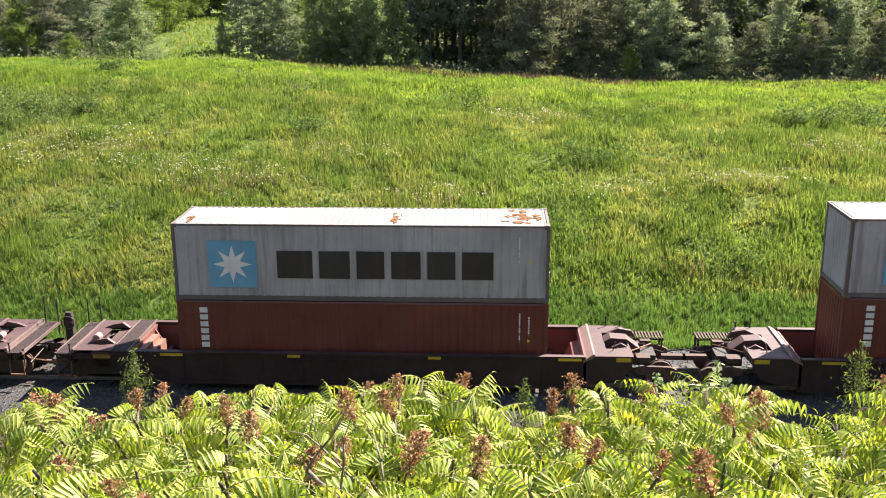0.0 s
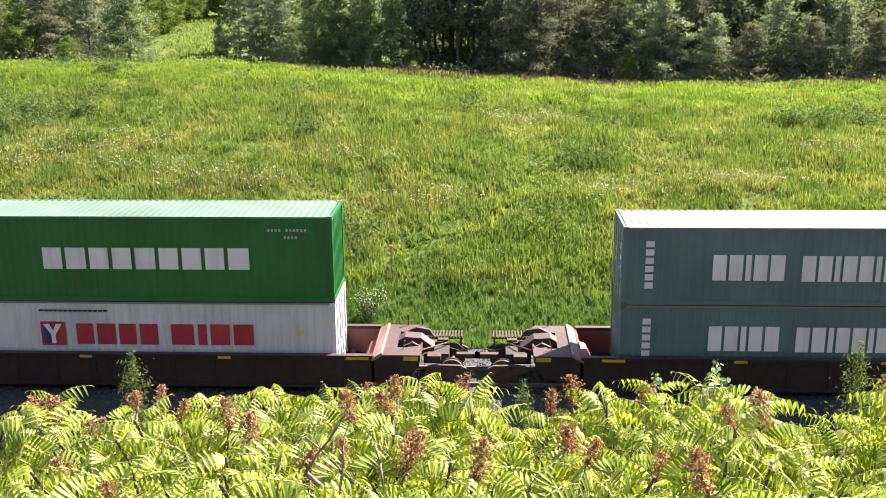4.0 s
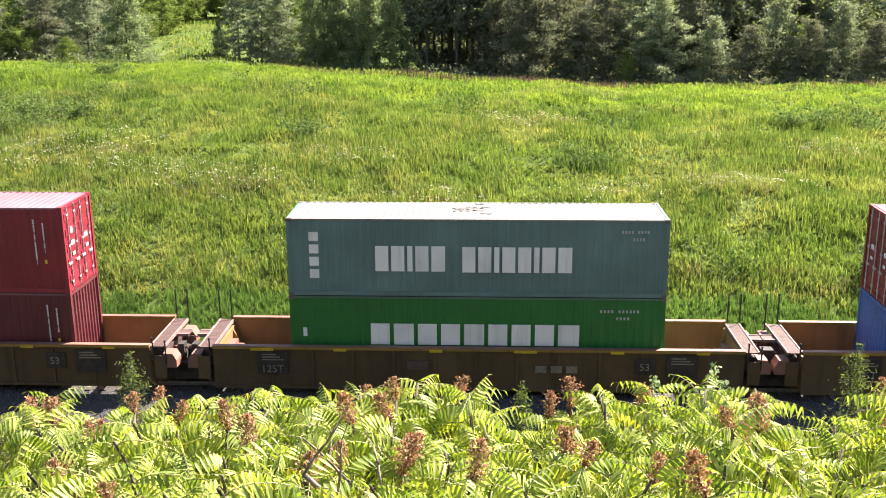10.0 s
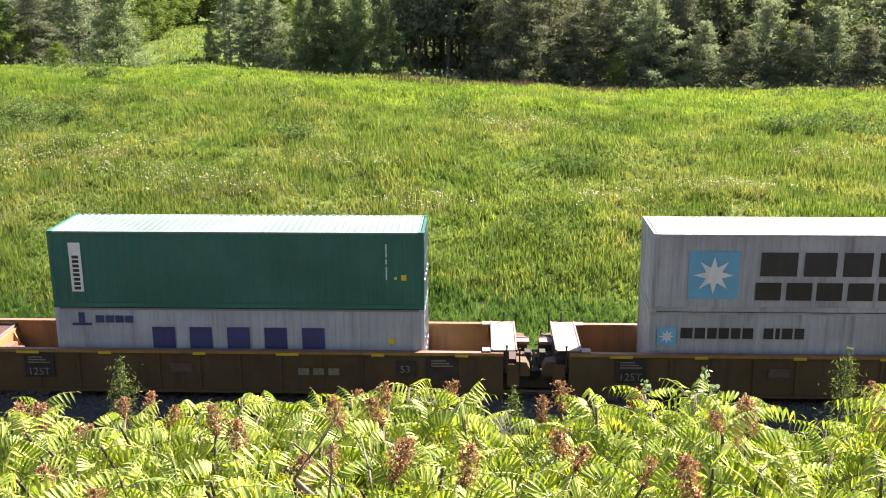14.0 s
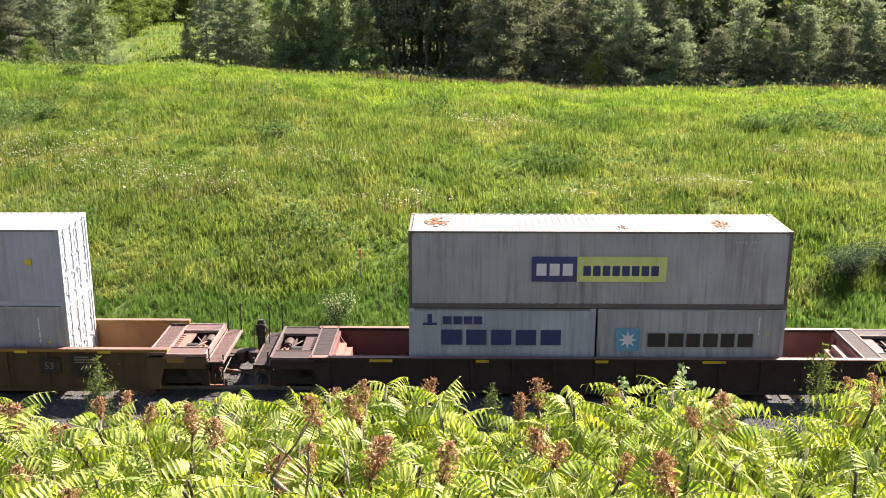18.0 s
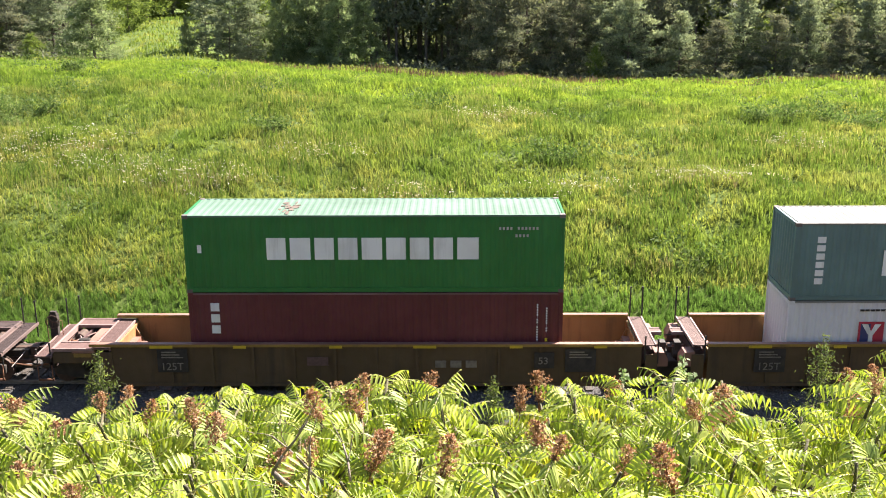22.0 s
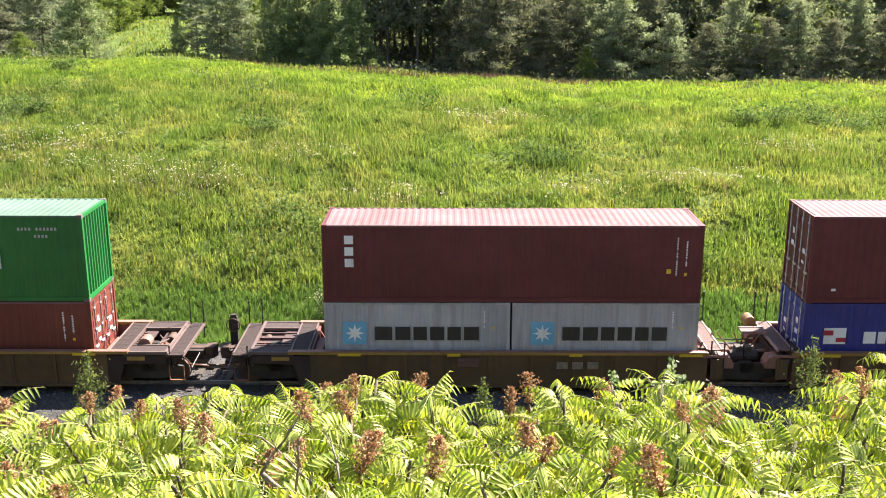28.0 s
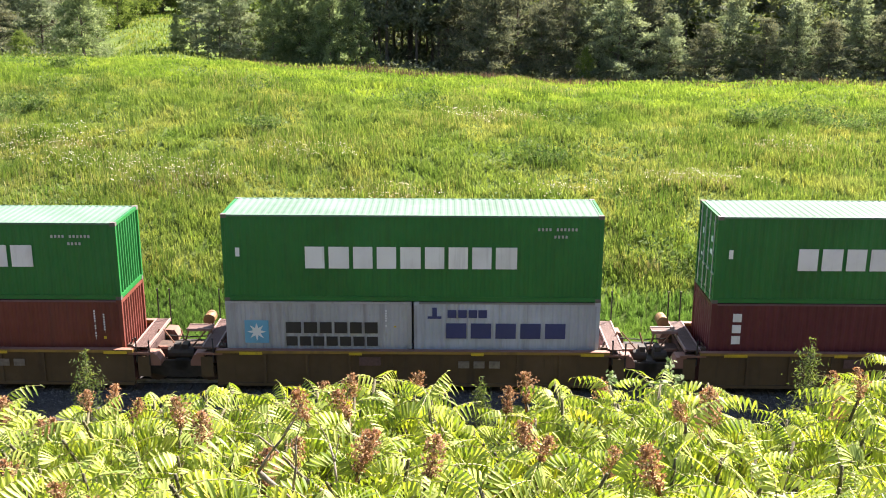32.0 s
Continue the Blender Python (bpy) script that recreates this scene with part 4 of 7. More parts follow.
def fruit_cone(seed):
    """An upright, ragged, tapering plume of dry fruit on short side twigs."""
    rng = np.random.default_rng(seed)
    ln = rng.uniform(0.19, 0.27)
    lean = rng.uniform(0.02, 0.07)
    cents, aims = [], []
    for k in range(60):
        f = (k + rng.uniform(0, 1)) / 60
        a = k * 2.4 + rng.uniform(-0.5, 0.5)
        reach = (0.080 * math.sin(math.pi * min(1, f * 0.8 + 0.17)) + 0.004) * rng.uniform(0.5, 1.25)
        m = 13
        g = rng.uniform(0.1, 1.0, m)
        p = np.stack([lean * f * f + np.cos(a) * reach * g, np.sin(a) * reach * g, f * ln + reach * 0.7 * g], -1) + rng.normal(0, 0.005, (m, 3))
        cents.append(p)
        aims.append(np.tile([math.cos(a), math.sin(a), 0.9], (m, 1)))
    c = np.concatenate(cents)
    v, t = sprays(rng, c, 0.017, np.concatenate(aims), 0.75)
    k = len(v)                              # the stalk inside
    ring = [(0.010 * (1 - g) * math.cos(b) + lean * g * g, 0.010 * (1 - g) * math.sin(b), g * ln * 1.02 - 0.05) for g in (0, 0.5, 0.95) for b in (0, 2.1, 4.2)]
    v = np.concatenate([v, np.array(ring)])
    t = np.concatenate([t, np.array([(k + 3 * i + j, k + 3 * i + (j + 1) % 3, k + 3 * i + 3 + j) for i in range(2) for j in range(3)] + [(k + 3 * i + (j + 1) % 3, k + 3 * i + 3 + (j + 1) % 3, k + 3 * i + 3 + j) for i in range(2) for j in range(3)])])
    return raw_mesh("fruit_head", v, t, L_CONE)


def build_sumac():
    rng = np.random.default_rng(8)
    leaves = [sumac_leaf(60 + i) for i in range(12)]
    cones = [fruit_cone(80 + i) for i in range(4)]
    bushes = []

    def crown_top(x, y):
        """Height of the thicket's top: it follows the bank, with humps and dips along its far edge."""
        r = y + 31.05
        far = max(0.0, min(1.0, (r - 4.6) / 1.8))
        col = x / r
        hump = sum(h * math.exp(-((col - c) / w) ** 2) for c, w, h in
                   ((-0.092, 0.055, 0.24), (0.115, 0.03, 0.16), (0.175, 0.045, 0.25), (0.225, 0.04, 0.10), (-0.25, 0.06, 0.09), (-0.47, 0.03, 0.09), (-0.30, 0.03, 0.05), (-0.012, 0.018, 0.13), (0.455, 0.03, 0.36), (0.28, 0.03, 0.06), (0.345, 0.03, -0.16), (0.025, 0.02, -0.08), (-0.395, 0.02, -0.05)))
        return 11.40 - (r - 3.75) * 0.318 + far * hump + 0.10 * noise.noise((x * 1.4, y * 1.2, 5.5)) + 0.16 * noise.noise((x * 2.9, y * 2.6, 15.5))

    cells = []
    for j in range(11):
        y = -27.35 + j * 0.33
        n = int((y + 31.05) * 1.0 / 0.34) + 2
        for i in range(n):
            cells.append(((i + rng.uniform(-0.35, 0.35) - (n - 1) / 2) * 0.345 + 0.16 * (j % 2), y + rng.uniform(-0.15, 0.15)))
    cells.sort()
    for b in range(0, len(cells), 4):
        group = cells[b:b + 4]
        gx, gy = sum(c[0] for c in group) / len(group), sum(c[1] for c in group) / len(group)
        gz = height(gx, gy)
        bush = thing("sumac_bush", "leafy green sumac with feathered leaves and rusty fruit heads", "shrub", "sumac thicket", at=pose(gx, gy, gz))
        for cx, cy in group:
            wood = Buf()
            top = crown_top(cx, cy) - gz - rng.uniform(0.02, 0.30)
            p = Vector((rng.uniform(-0.4, 0.4), rng.uniform(-0.25, 0.25), -0.1))
            q = Vector((cx - gx, cy - gy, top))
            k1 = p.lerp(q, 0.5) + Vector((rng.uniform(-0.12, 0.12), rng.uniform(-0.1, 0.1), 0.12))
            wood.rod(p, k1, 0.022, 0.016, 6)
            wood.rod(k1, q, 0.016, 0.009, 6)
            part("branch", wood.mesh("branch", TWIG, True), bush)
            m = int(rng.integers(10, 14))
            a0 = rng.uniform(0, 6.28)
            for k in range(m):
                me = leaves[int(rng.integers(len(leaves)))]
                low = k / m
                at = Matrix.LocRotScale(q - Vector((0, 0, 0.02 + 0.24 * low)), Euler((rng.uniform(-0.6, 0.6), rng.uniform(-1.0, -0.2) + 0.85 * low, a0 + k * 2.4)), (rng.uniform(0.64, 0.95) * (0.8 + 0.2 * min(1, 3 * low)),) * 3)
                part("leaf", me, bush, at=at)
            if rng.uniform() < 0.26:
                part("fruit_head", cones[int(rng.integers(4))], bush, "dry rust-brown fruit head",
                     Matrix.LocRotScale(q - Vector((0, 0, 0.02)), Euler((rng.uniform(-0.4, 0.4), rng.uniform(-0.4, 0.4), rng.uniform(0, 6))), (rng.uniform(0.65, 1.05),) * 3))
        bushes.append(bush)
    return bushes


SUMAC = build_sumac()


def dead_branch(x, y, z, seed):
    """A bare grey forked branch among the leaves."""
    rng = np.random.default_rng(seed)
    t = thing("dead_branch", "bare grey-brown forked sumac branch among the leaves", "branch", at=pose(x, y, height(x, y)))
    b = Buf()

    def grow(p, d, ln, r, depth):
        for k in range(3):
            d = (d + Vector(rng.normal(0, 0.16, 3))).normalized()
            q = p + d * (ln / 3)
            b.rod(p, q, r, r * 0.85, 6)
            p, r = q, r * 0.85
            if depth and k:
                side = (d + Vector((rng.uniform(-0.9, 0.9), rng.uniform(-0.5, 0.3), rng.uniform(0.1, 0.7)))).normalized()
                grow(p, side, ln * 0.45, r * 0.6, depth - 1)

    base = Vector((0, 0, 0))
    foot = Vector((0, 0, z - height(x, y)))
    b.rod(base, foot, 0.024, 0.02, 6)
    grow(foot, Vector((-0.55, 0.2, 0.75)), 0.75, 0.02, 2)
    part("wood", b.mesh("wood", DEADWOOD, True), t)


dead_branch(-0.48, -26.75, 10.58, 4)
dead_branch(-0.18, -26.5, 10.48, 9)
shrub("young_cedar", "young cedar sapling with feathery green twigs on the bank", -6.1, -15.2, 3.15, 0.85, 2300, 0.075, L_YOUNG, 3, True, 4.0)
shrub("young_cedar", "young cedar sapling with feathery green twigs on the bank", 0.57, -15.5, 2.45, 0.65, 1900, 0.075, L_YOUNG, 4, True, 4.35)
shrub("young_cedar", "young cedar sapling with feathery green twigs on the bank", 5.95, -15.6, 3.35, 0.95, 2300, 0.075, L_YOUNG, 5, True, 4.2)
for px, py, h, sd in ((1.66, -22.0, 2.34, 7), (2.07, -22.1, 2.44, 8), (2.27, -22.0, 2.34, 11), (1.85, -22.2, 2.16, 12)):
    shrub("poplar_sucker", "slender shoot with small pale green leaves", px, py, h, 0.22, 800, 0.042, L_PALE, sd, slim=True)


# ---- containers ----
WIDE = 2.438
MESHES = {}


def once(key, make):
    if key not in MESHES:
        MESHES[key] = make()
    return MESHES[key]


def corrugated(length, lo, hi, depth, pitch, to):
    """A sheet folded in trapezoid ribs along its length; to(u, v, d) gives the place."""
    n = max(2, round(length / pitch))
    p = length / n
    us = [0.0]
    ds = [0.0]
    for i in range(n):
        for f, d in ((0.30, 0), (0.5, 1), (0.80, 1), (1.0, 0)):
            us.append((i + f) * p)
            ds.append(d * depth)
    b = Buf()
    for u, d in zip(us, ds):
        b.v += [to(u, lo, d), to(u, hi, d)]
    b.f = [(2 * i, 2 * i + 2, 2 * i + 3, 2 * i + 1) for i in range(len(us) - 1)]
    return b


FRAMES = {M_GREY.name: M_OLDEDGE, M_SHORT.name: M_GREY}
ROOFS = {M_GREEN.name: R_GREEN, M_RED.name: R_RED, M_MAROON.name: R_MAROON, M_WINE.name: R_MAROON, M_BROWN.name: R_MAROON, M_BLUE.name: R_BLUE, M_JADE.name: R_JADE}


def container(L, H, mat, name, label, doors="right", roof=None, group=""):
    """A freight container; its near lower left corner is the origin."""
    roof = roof or ROOFS.get(mat.name, mat)
    c = thing("freight_container", label, "container", group or "stacked containers")
    key = (L, H, mat.name)

    def frame_mesh():
        b = Buf()
        for x in (0, L - 0.11):
            for y in (0, WIDE - 0.11):
                b.box(x, x + 0.11, y, y + 0.11, 0.1, H - 0.1)
        for y in (0.004, WIDE - 0.074):
            b.box(0.11, L - 0.11, y, y + 0.07, 0.02, 0.17)
        for x in (0.004, L - 0.084):
            b.box(x, x + 0.08, 0.11, WIDE - 0.11, 0.02, 0.17)
            b.box(x, x + 0.08, 0.11, WIDE - 0.11, H - 0.12, H - 0.012)
        return b.mesh("frame", FRAMES.get(mat.name, mat))

    part("frame", once(("frame",) + key, frame_mesh), c)
    # the top rails take the roof's sun-washed colour too
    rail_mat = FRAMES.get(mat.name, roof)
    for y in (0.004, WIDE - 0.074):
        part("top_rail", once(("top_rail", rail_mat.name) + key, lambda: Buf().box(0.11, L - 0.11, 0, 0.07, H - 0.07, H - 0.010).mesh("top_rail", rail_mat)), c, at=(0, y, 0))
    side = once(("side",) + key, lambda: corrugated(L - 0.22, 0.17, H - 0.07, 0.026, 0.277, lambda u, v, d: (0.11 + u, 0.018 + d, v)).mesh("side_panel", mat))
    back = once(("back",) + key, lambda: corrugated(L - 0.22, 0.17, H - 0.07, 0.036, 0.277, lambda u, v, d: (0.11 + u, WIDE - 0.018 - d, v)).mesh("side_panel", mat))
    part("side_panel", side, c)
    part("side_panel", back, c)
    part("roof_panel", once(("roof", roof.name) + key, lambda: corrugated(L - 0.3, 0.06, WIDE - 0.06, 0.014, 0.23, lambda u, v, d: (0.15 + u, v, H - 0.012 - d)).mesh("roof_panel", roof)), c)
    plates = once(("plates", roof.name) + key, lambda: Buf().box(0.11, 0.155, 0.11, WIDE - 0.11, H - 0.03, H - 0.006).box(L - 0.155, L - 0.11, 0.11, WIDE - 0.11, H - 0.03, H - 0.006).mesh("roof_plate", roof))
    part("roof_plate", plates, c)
    dx, ex = (L, 0) if doors == "right" else (0, L)
    sg = 1 if doors == "right" else -1
    part("end_panel", once(("end", doors) + key, lambda: corrugated(WIDE - 0.22, 0.17, H - 0.12, 0.045, 0.25, lambda u, v, d: (ex + sg * (0.02 + d), 0.11 + u, v)).mesh("end_panel", mat)), c)
    for k in (0, 1):
        y0, y1 = (0.115, WIDE / 2 - 0.006) if k == 0 else (WIDE / 2 + 0.006, WIDE - 0.115)

        def door_mesh():
            x0, x1 = sorted((dx - sg * 0.03, dx - sg * 0.07))
            b = Buf().box(x0, x1, y0, y1, 0.18, H - 0.125)
            q0, q1 = sorted((dx - sg * 0.030, dx - sg * 0.012))
            for z in np.linspace(0.45, H - 0.4, 5):
                b.box(q0, q1, y0 + 0.08, y1 - 0.08, z - 0.13, z + 0.13)
            return b.mesh("door", mat)

        d = part("door", once(("door", doors, k) + key, door_mesh), c)
        for y in (y0 + 0.25, y1 - 0.25):
            def rod_mesh():
                b = Buf().rod((dx, y, 0.05), (dx, y, H - 0.05), 0.021)
                b.box(dx - 0.025, dx + 0.025, y - 0.20, y + 0.06, 0.92, 0.99)
                for z in (0.3, 1.5, H - 0.35):
                    b.box(dx - 0.025, dx + 0.012, y - 0.06, y + 0.06, z, z + 0.07)
                return b.mesh("lock_rod", M_ZINC)

            part("lock_rod", once(("rod", doors, round(y, 2), H, L), rod_mesh), d)
        seed = int(L * 7 + H * 31 + sum(map(ord, mat.name))) + k
        for n, (u, z, w, h, kind) in enumerate(((0.38, 0.52, 0.24, 0.16, K_WHITE), (0.42, 0.40, 0.2, 0.10, K_WHITE), (0.40, 0.66, 0.16, 0.2, K_WHITE if (seed + 1) % 3 else K_YELLOW))):
            if (seed + n) % 4 == 0:
                continue
            ym, zm = y0 + (y1 - y0) * u, H * z
            q0, q1 = sorted((dx - sg * 0.011, dx - sg * 0.003))
            part("door_label", Buf().box(q0, q1, ym, ym + w, zm, zm + h).mesh("door_label", kind), d, "small pale sticker")
    cast = once(("cast", mat.name), lambda: Buf().box(-0.003, 0.175, -0.003, 0.16, 0, 0.118).mesh("corner_casting", M_OLDEDGE if mat in (M_GREY, M_GREEN, M_TEAL) else mat))
    for x in (0, L - 0.172):
        for y in (0, WIDE - 0.157):
            for z in (0, H - 0.118):
                part("corner_casting", cast, c, at=(x, y, z))
    return c


def plates_on(c, mat, rects, label, name="marking", y=-0.004):
    """Flat painted shapes on the near side, as x0, x1, z0, z1, each a part of its own."""
    for x0, x1, z0, z1 in rects:
        me = once(("plate", mat.name, round(x1 - x0, 3), round(z1 - z0, 3)), lambda: Buf().box(0, x1 - x0, 0, 0.02, 0, z1 - z0).mesh(name, mat))
        part(name, me, c, label, (x0, y, z0))


def word(c, mat, x, z, width, h, spec, label):
    """A line of plain blocks the size of painted letters; spec: relative letter widths, 0 for a gap."""
    tot = sum(abs(w) if w else 0.6 for w in spec) + 0.22 * (len(spec) - 1)
    u = width / tot
    rects, p = [], x
    for w in spec:
        if w:
            rects.append((p, p + w * u, z, z + h))
            p += (w + 0.22) * u
        else:
            p += 0.82 * u
    if h < 0.2:
        rects = [(a, b, z, z + h * 0.8) for a, b, _, _ in rects]
    plates_on(c, mat, rects, label, "letter_block")


def upright(c, mat, x, z, h, w, n, label):
    """A column of n plain blocks from the top z down."""
    s = h / n
    plates_on(c, mat, [(x, x + w, z - (i + 0.72) * s, z - i * s) for i in range(n)], label, "letter_block")


def codes(c, mat, x, z, cols=2, h=1.1):
    """Columns of tiny unreadable stencils as thin bars."""
    def column(k):
        b = Buf()
        top, low = -0.12 * k, -h * (1 - 0.25 * k)
        b.box(0.022, 0.028, 0.002, 0.018, low, top)
        q = top
        for j in range(int((top - low) / 0.085)):
            if (j * 5 + k) % 11 not in (3, 7):
                b.box(0, 0.05, 0, 0.02, q - 0.05, q)
            q -= 0.085
        return b.mesh("marking", mat)

    for k in range(cols):
        tagged(part("marking", once(("column", mat.name, k, h), lambda: column(k)), c, at=(x + k * 0.30, -0.004, z)), "small pale stencilled code", kind="stuff")
    plates_on(c, K_YELLOW, [(x + 0.28, x + 0.36, z - h * 0.98, z - h * 0.9)], "tiny yellow sticker", "sticker")


def code_line(c, mat, x, z, w=1.3, n=11, h=0.09):
    """Two short rows of tiny unreadable stencils as small upright bars."""
    def rows():
        b = Buf()
        p = w / n
        for i in range(n):
            if i != 4:
                b.box(i * p, i * p + p * 0.55, 0, 0.02, 0, h)
        for i in range(4):
            b.box(w * 0.4 + i * p, w * 0.4 + i * p + p * 0.55, 0, 0.02, -0.24, -0.24 + h)
        return b.mesh("marking", mat)

    tagged(part("marking", once(("rows", mat.name, w, n), rows), c, at=(x, -0.004, z)), "small pale stencilled code", kind="stuff")


def roof_scrape(c, H, x0, x1, y0, y1, mat, seed):
    """A ragged patch where the roof paint has gone."""
    rng = np.random.default_rng(seed)
    b = Buf()
    for n in range(26):
        u, w = rng.normal(0, 0.38, 2)
        cx, cy = (x0 + x1) / 2 + u * (x1 - x0) / 2 * 1.3, min(WIDE - 0.25, max(0.2, (y0 + y1) / 2 + w * (y1 - y0) / 2 * 1.3))
        cx = min(L40 - 0.3, max(0.25, cx))
        rx, ry = (x1 - x0) * rng.uniform(0.05, 0.24), (y1 - y0) * rng.uniform(0.04, 0.14)
        rx, ry = min(rx, cx - 0.16, L40 - 0.16 - cx), min(ry, cy - 0.08, WIDE - 0.08 - cy)
        b.prism([(cx + rx * f * math.cos(a), cy + ry * f * math.sin(a)) for a, f in ((k * math.pi / 5, rng.uniform(0.45, 1.0)) for k in range(10))], "z", H - 0.013, H - 0.008 + n * 0.0004)
    tagged(part("rust_patch", b.mesh("rust_patch", mat), c), "ragged rusty patches on the roof", kind="stuff")


def star(c, x, z, s, n=8):
    plates_on(c, K_BLUE, [(x, x + s, z, z + s)], "sky blue square emblem", "emblem")
    b = Buf()
    pts = []
    for i in range(2 * n):
        r = s * (0.40 if i % 2 == 0 else 0.17)
        a = math.pi * i / n + math.pi / 2
        pts.append((x + s / 2 + r * math.cos(a), z + s / 2 + r * math.sin(a)))
    b.prism(pts, "y", -0.014, -0.006)
    part("emblem_star", b.mesh("emblem_star", K_WHITE), c, "white star shape")


S86, H96 = 2.591, 2.896
L40, L20 = 12.192, 6.058
FLOOR = 0.36
W6 = (1.15, 1, 0.9, 0.95, 0.9, 1)
E9 = (1, 1.05, 1, 1, 1.05, 1, 1, 1, 1.1)
P7 = (1, 1, 0.4, 1, 1.05)


def grey_star(H, L=L40, big=True, second=False, lines=0, low=False):
    c = container(L, H, M_GREY if L > 8 and not (low or second or lines) else M_SHORT, "", "weathered grey container with a blue star emblem and black lettering blocks", roof=R_WHITE if big else None)
    if L < 8:
        star(c, 0.6, 1.15, 0.78)
        word(c, K_BLACK, 1.65 if not second else 1.95, 1.30 if not second else 1.50, 3.4 if not second else 3.0, 0.46 if not second else 0.38, W6, "black block lettering")
        if second:
            word(c, K_BLACK, 1.95, 1.06, 3.0, 0.32, (1, 1, 1, 1, 1, 1, 1), "black block lettering")
        codes(c, K_WHITE, 5.2, 2.3, 1, 0.6)
        return c
    if lines == 3:
        star(c, 0.25, 1.45, 0.62)
        word(c, K_BLACK, 1.0, 1.70, 3.95, 0.36, W6 + (0,) + (0.9, 0.4, 1, 0.9), "black block lettering")
        return c
    z0 = 0.42 if low else 0.0
    star(c, 1.15, 0.45 + z0 * 0.5, 1.58)
    word(c, K_BLACK, 3.4 if not low else 3.5, (0.78 + 1.45 * z0) if not second else 1.22, 7.0 if not low else 5.8, (0.92 if not low else 0.74) if not second else 0.78, W6, "large black block lettering")
    if second:
        word(c, K_BLACK, 3.3, 0.42, 6.6, 0.58, (1, 1, 1, 1, 1, 1, 1), "large black block lettering")
    codes(c, K_WHITE, 11.2, 2.2, 1, 0.9)
    return c


def brown_lessor(H, L=L40, bare=False, door="right"):
    c = container(L, H, M_UMBER if bare else M_BROWN, "", "plain dark red-brown steel container with small pale codes" if bare else "red-brown steel container with a column of white blocks", doors=door)
    if not bare:
        upright(c, K_WHITE, 0.75, H - 0.25, 1.45, 0.26, 6, "white column of lettering blocks")
    codes(c, K_WHITE, L - 0.95, H - 0.35, 2, 1.0)
    return c


def maroon_lessor(H, L=L40, top=0.35, door="right"):
    c = container(L, H, M_MAROON, "", "dark maroon steel container with three white block letters", doors=door)
    upright(c, K_WHITE, 0.72, H - top, 1.15, 0.28, 3, "white column of lettering blocks")
    codes(c, K_WHITE, L - 0.85, H - 0.4, 2, 1.3)
    plates_on(c, K_YELLOW, [(L - 1.14, L - 1.0, 1.0, 1.14)], "yellow warning sticker", "sticker")
    return c


def green_line(H, low=False, door="left"):
    c = container(L40, H, M_GREEN, "", "bright green steel container with large white block lettering", doors="right" if low else door)
    word(c, K_WHITE, 2.65, 1.12 if not low else 1.24, 6.8, 0.72, E9, "large white block lettering")
    code_line(c, K_WORN, 10.1, H - 0.5)
    plates_on(c, K_WHITE, [(0.42, 0.55, H * 0.52, H * 0.62)], "small white label", "sticker")
    return c


def teal_line(H, L=L40, door="right", up=0.0, signs=6):
    c = container(L, H, M_TEAL, "", "faded grey-green container with pale block lettering", doors=door, roof=R_CREAM)
    if L < 8:
        word(c, K_WHITE, 1.15, 1.14, 4.1, 0.60, (1, 1, 0.4, 1, 1.05, 0, 1, 1, 0.4, 1, 1, 0.4, 1, 1.05), "white block lettering")
        codes(c, K_WHITE, 5.4, 2.2, 1, 0.9)
        return c
    upright(c, K_WHITE, 0.72, H - 0.45, 1.65, 0.26 if signs > 4 else 0.30, signs, "white column of lettering blocks")
    word(c, K_WHITE, 2.85, 0.85 + up, 2.25, 0.84, P7, "large pale block lettering")
    word(c, K_WHITE, 5.65, 0.83 + up, 3.5, 0.84, (1, 1, 0.4, 1, 1, 0.4, 1, 1.05), "large pale block lettering")
    code_line(c, K_WORN, 10.7, H - 0.45, 0.9, 9)
    return c


def crimson_box(H, door="right"):
    c = container(L40, H, M_RED, "", "clean crimson container with a small white emblem", doors=door)
    b = Buf().prism([(5.9 + 0.27 * math.cos(k * math.pi / 8), 2.35 + 0.27 * math.sin(k * math.pi / 8)) for k in range(16)], "y", -0.006, 0.012)
    part("emblem", b.mesh("emblem", K_WHITE), c, "round white emblem")
    b = Buf().prism([(5.68, 2.2), (6.12, 2.2), (5.9, 2.54)], "y", -0.012, -0.004)
    part("emblem_sail", b.mesh("emblem_sail", K_NAVY), c, "dark blue triangle")
    word(c, K_WHITE, 5.05, 1.70, 1.75, 0.24, (1.2, 1, 1, 0.9, 0.9, 0.9, 1, 1), "white block lettering")
    codes(c, K_WHITE, L40 - 1.0, H - 0.4, 2, 1.5)
    return c


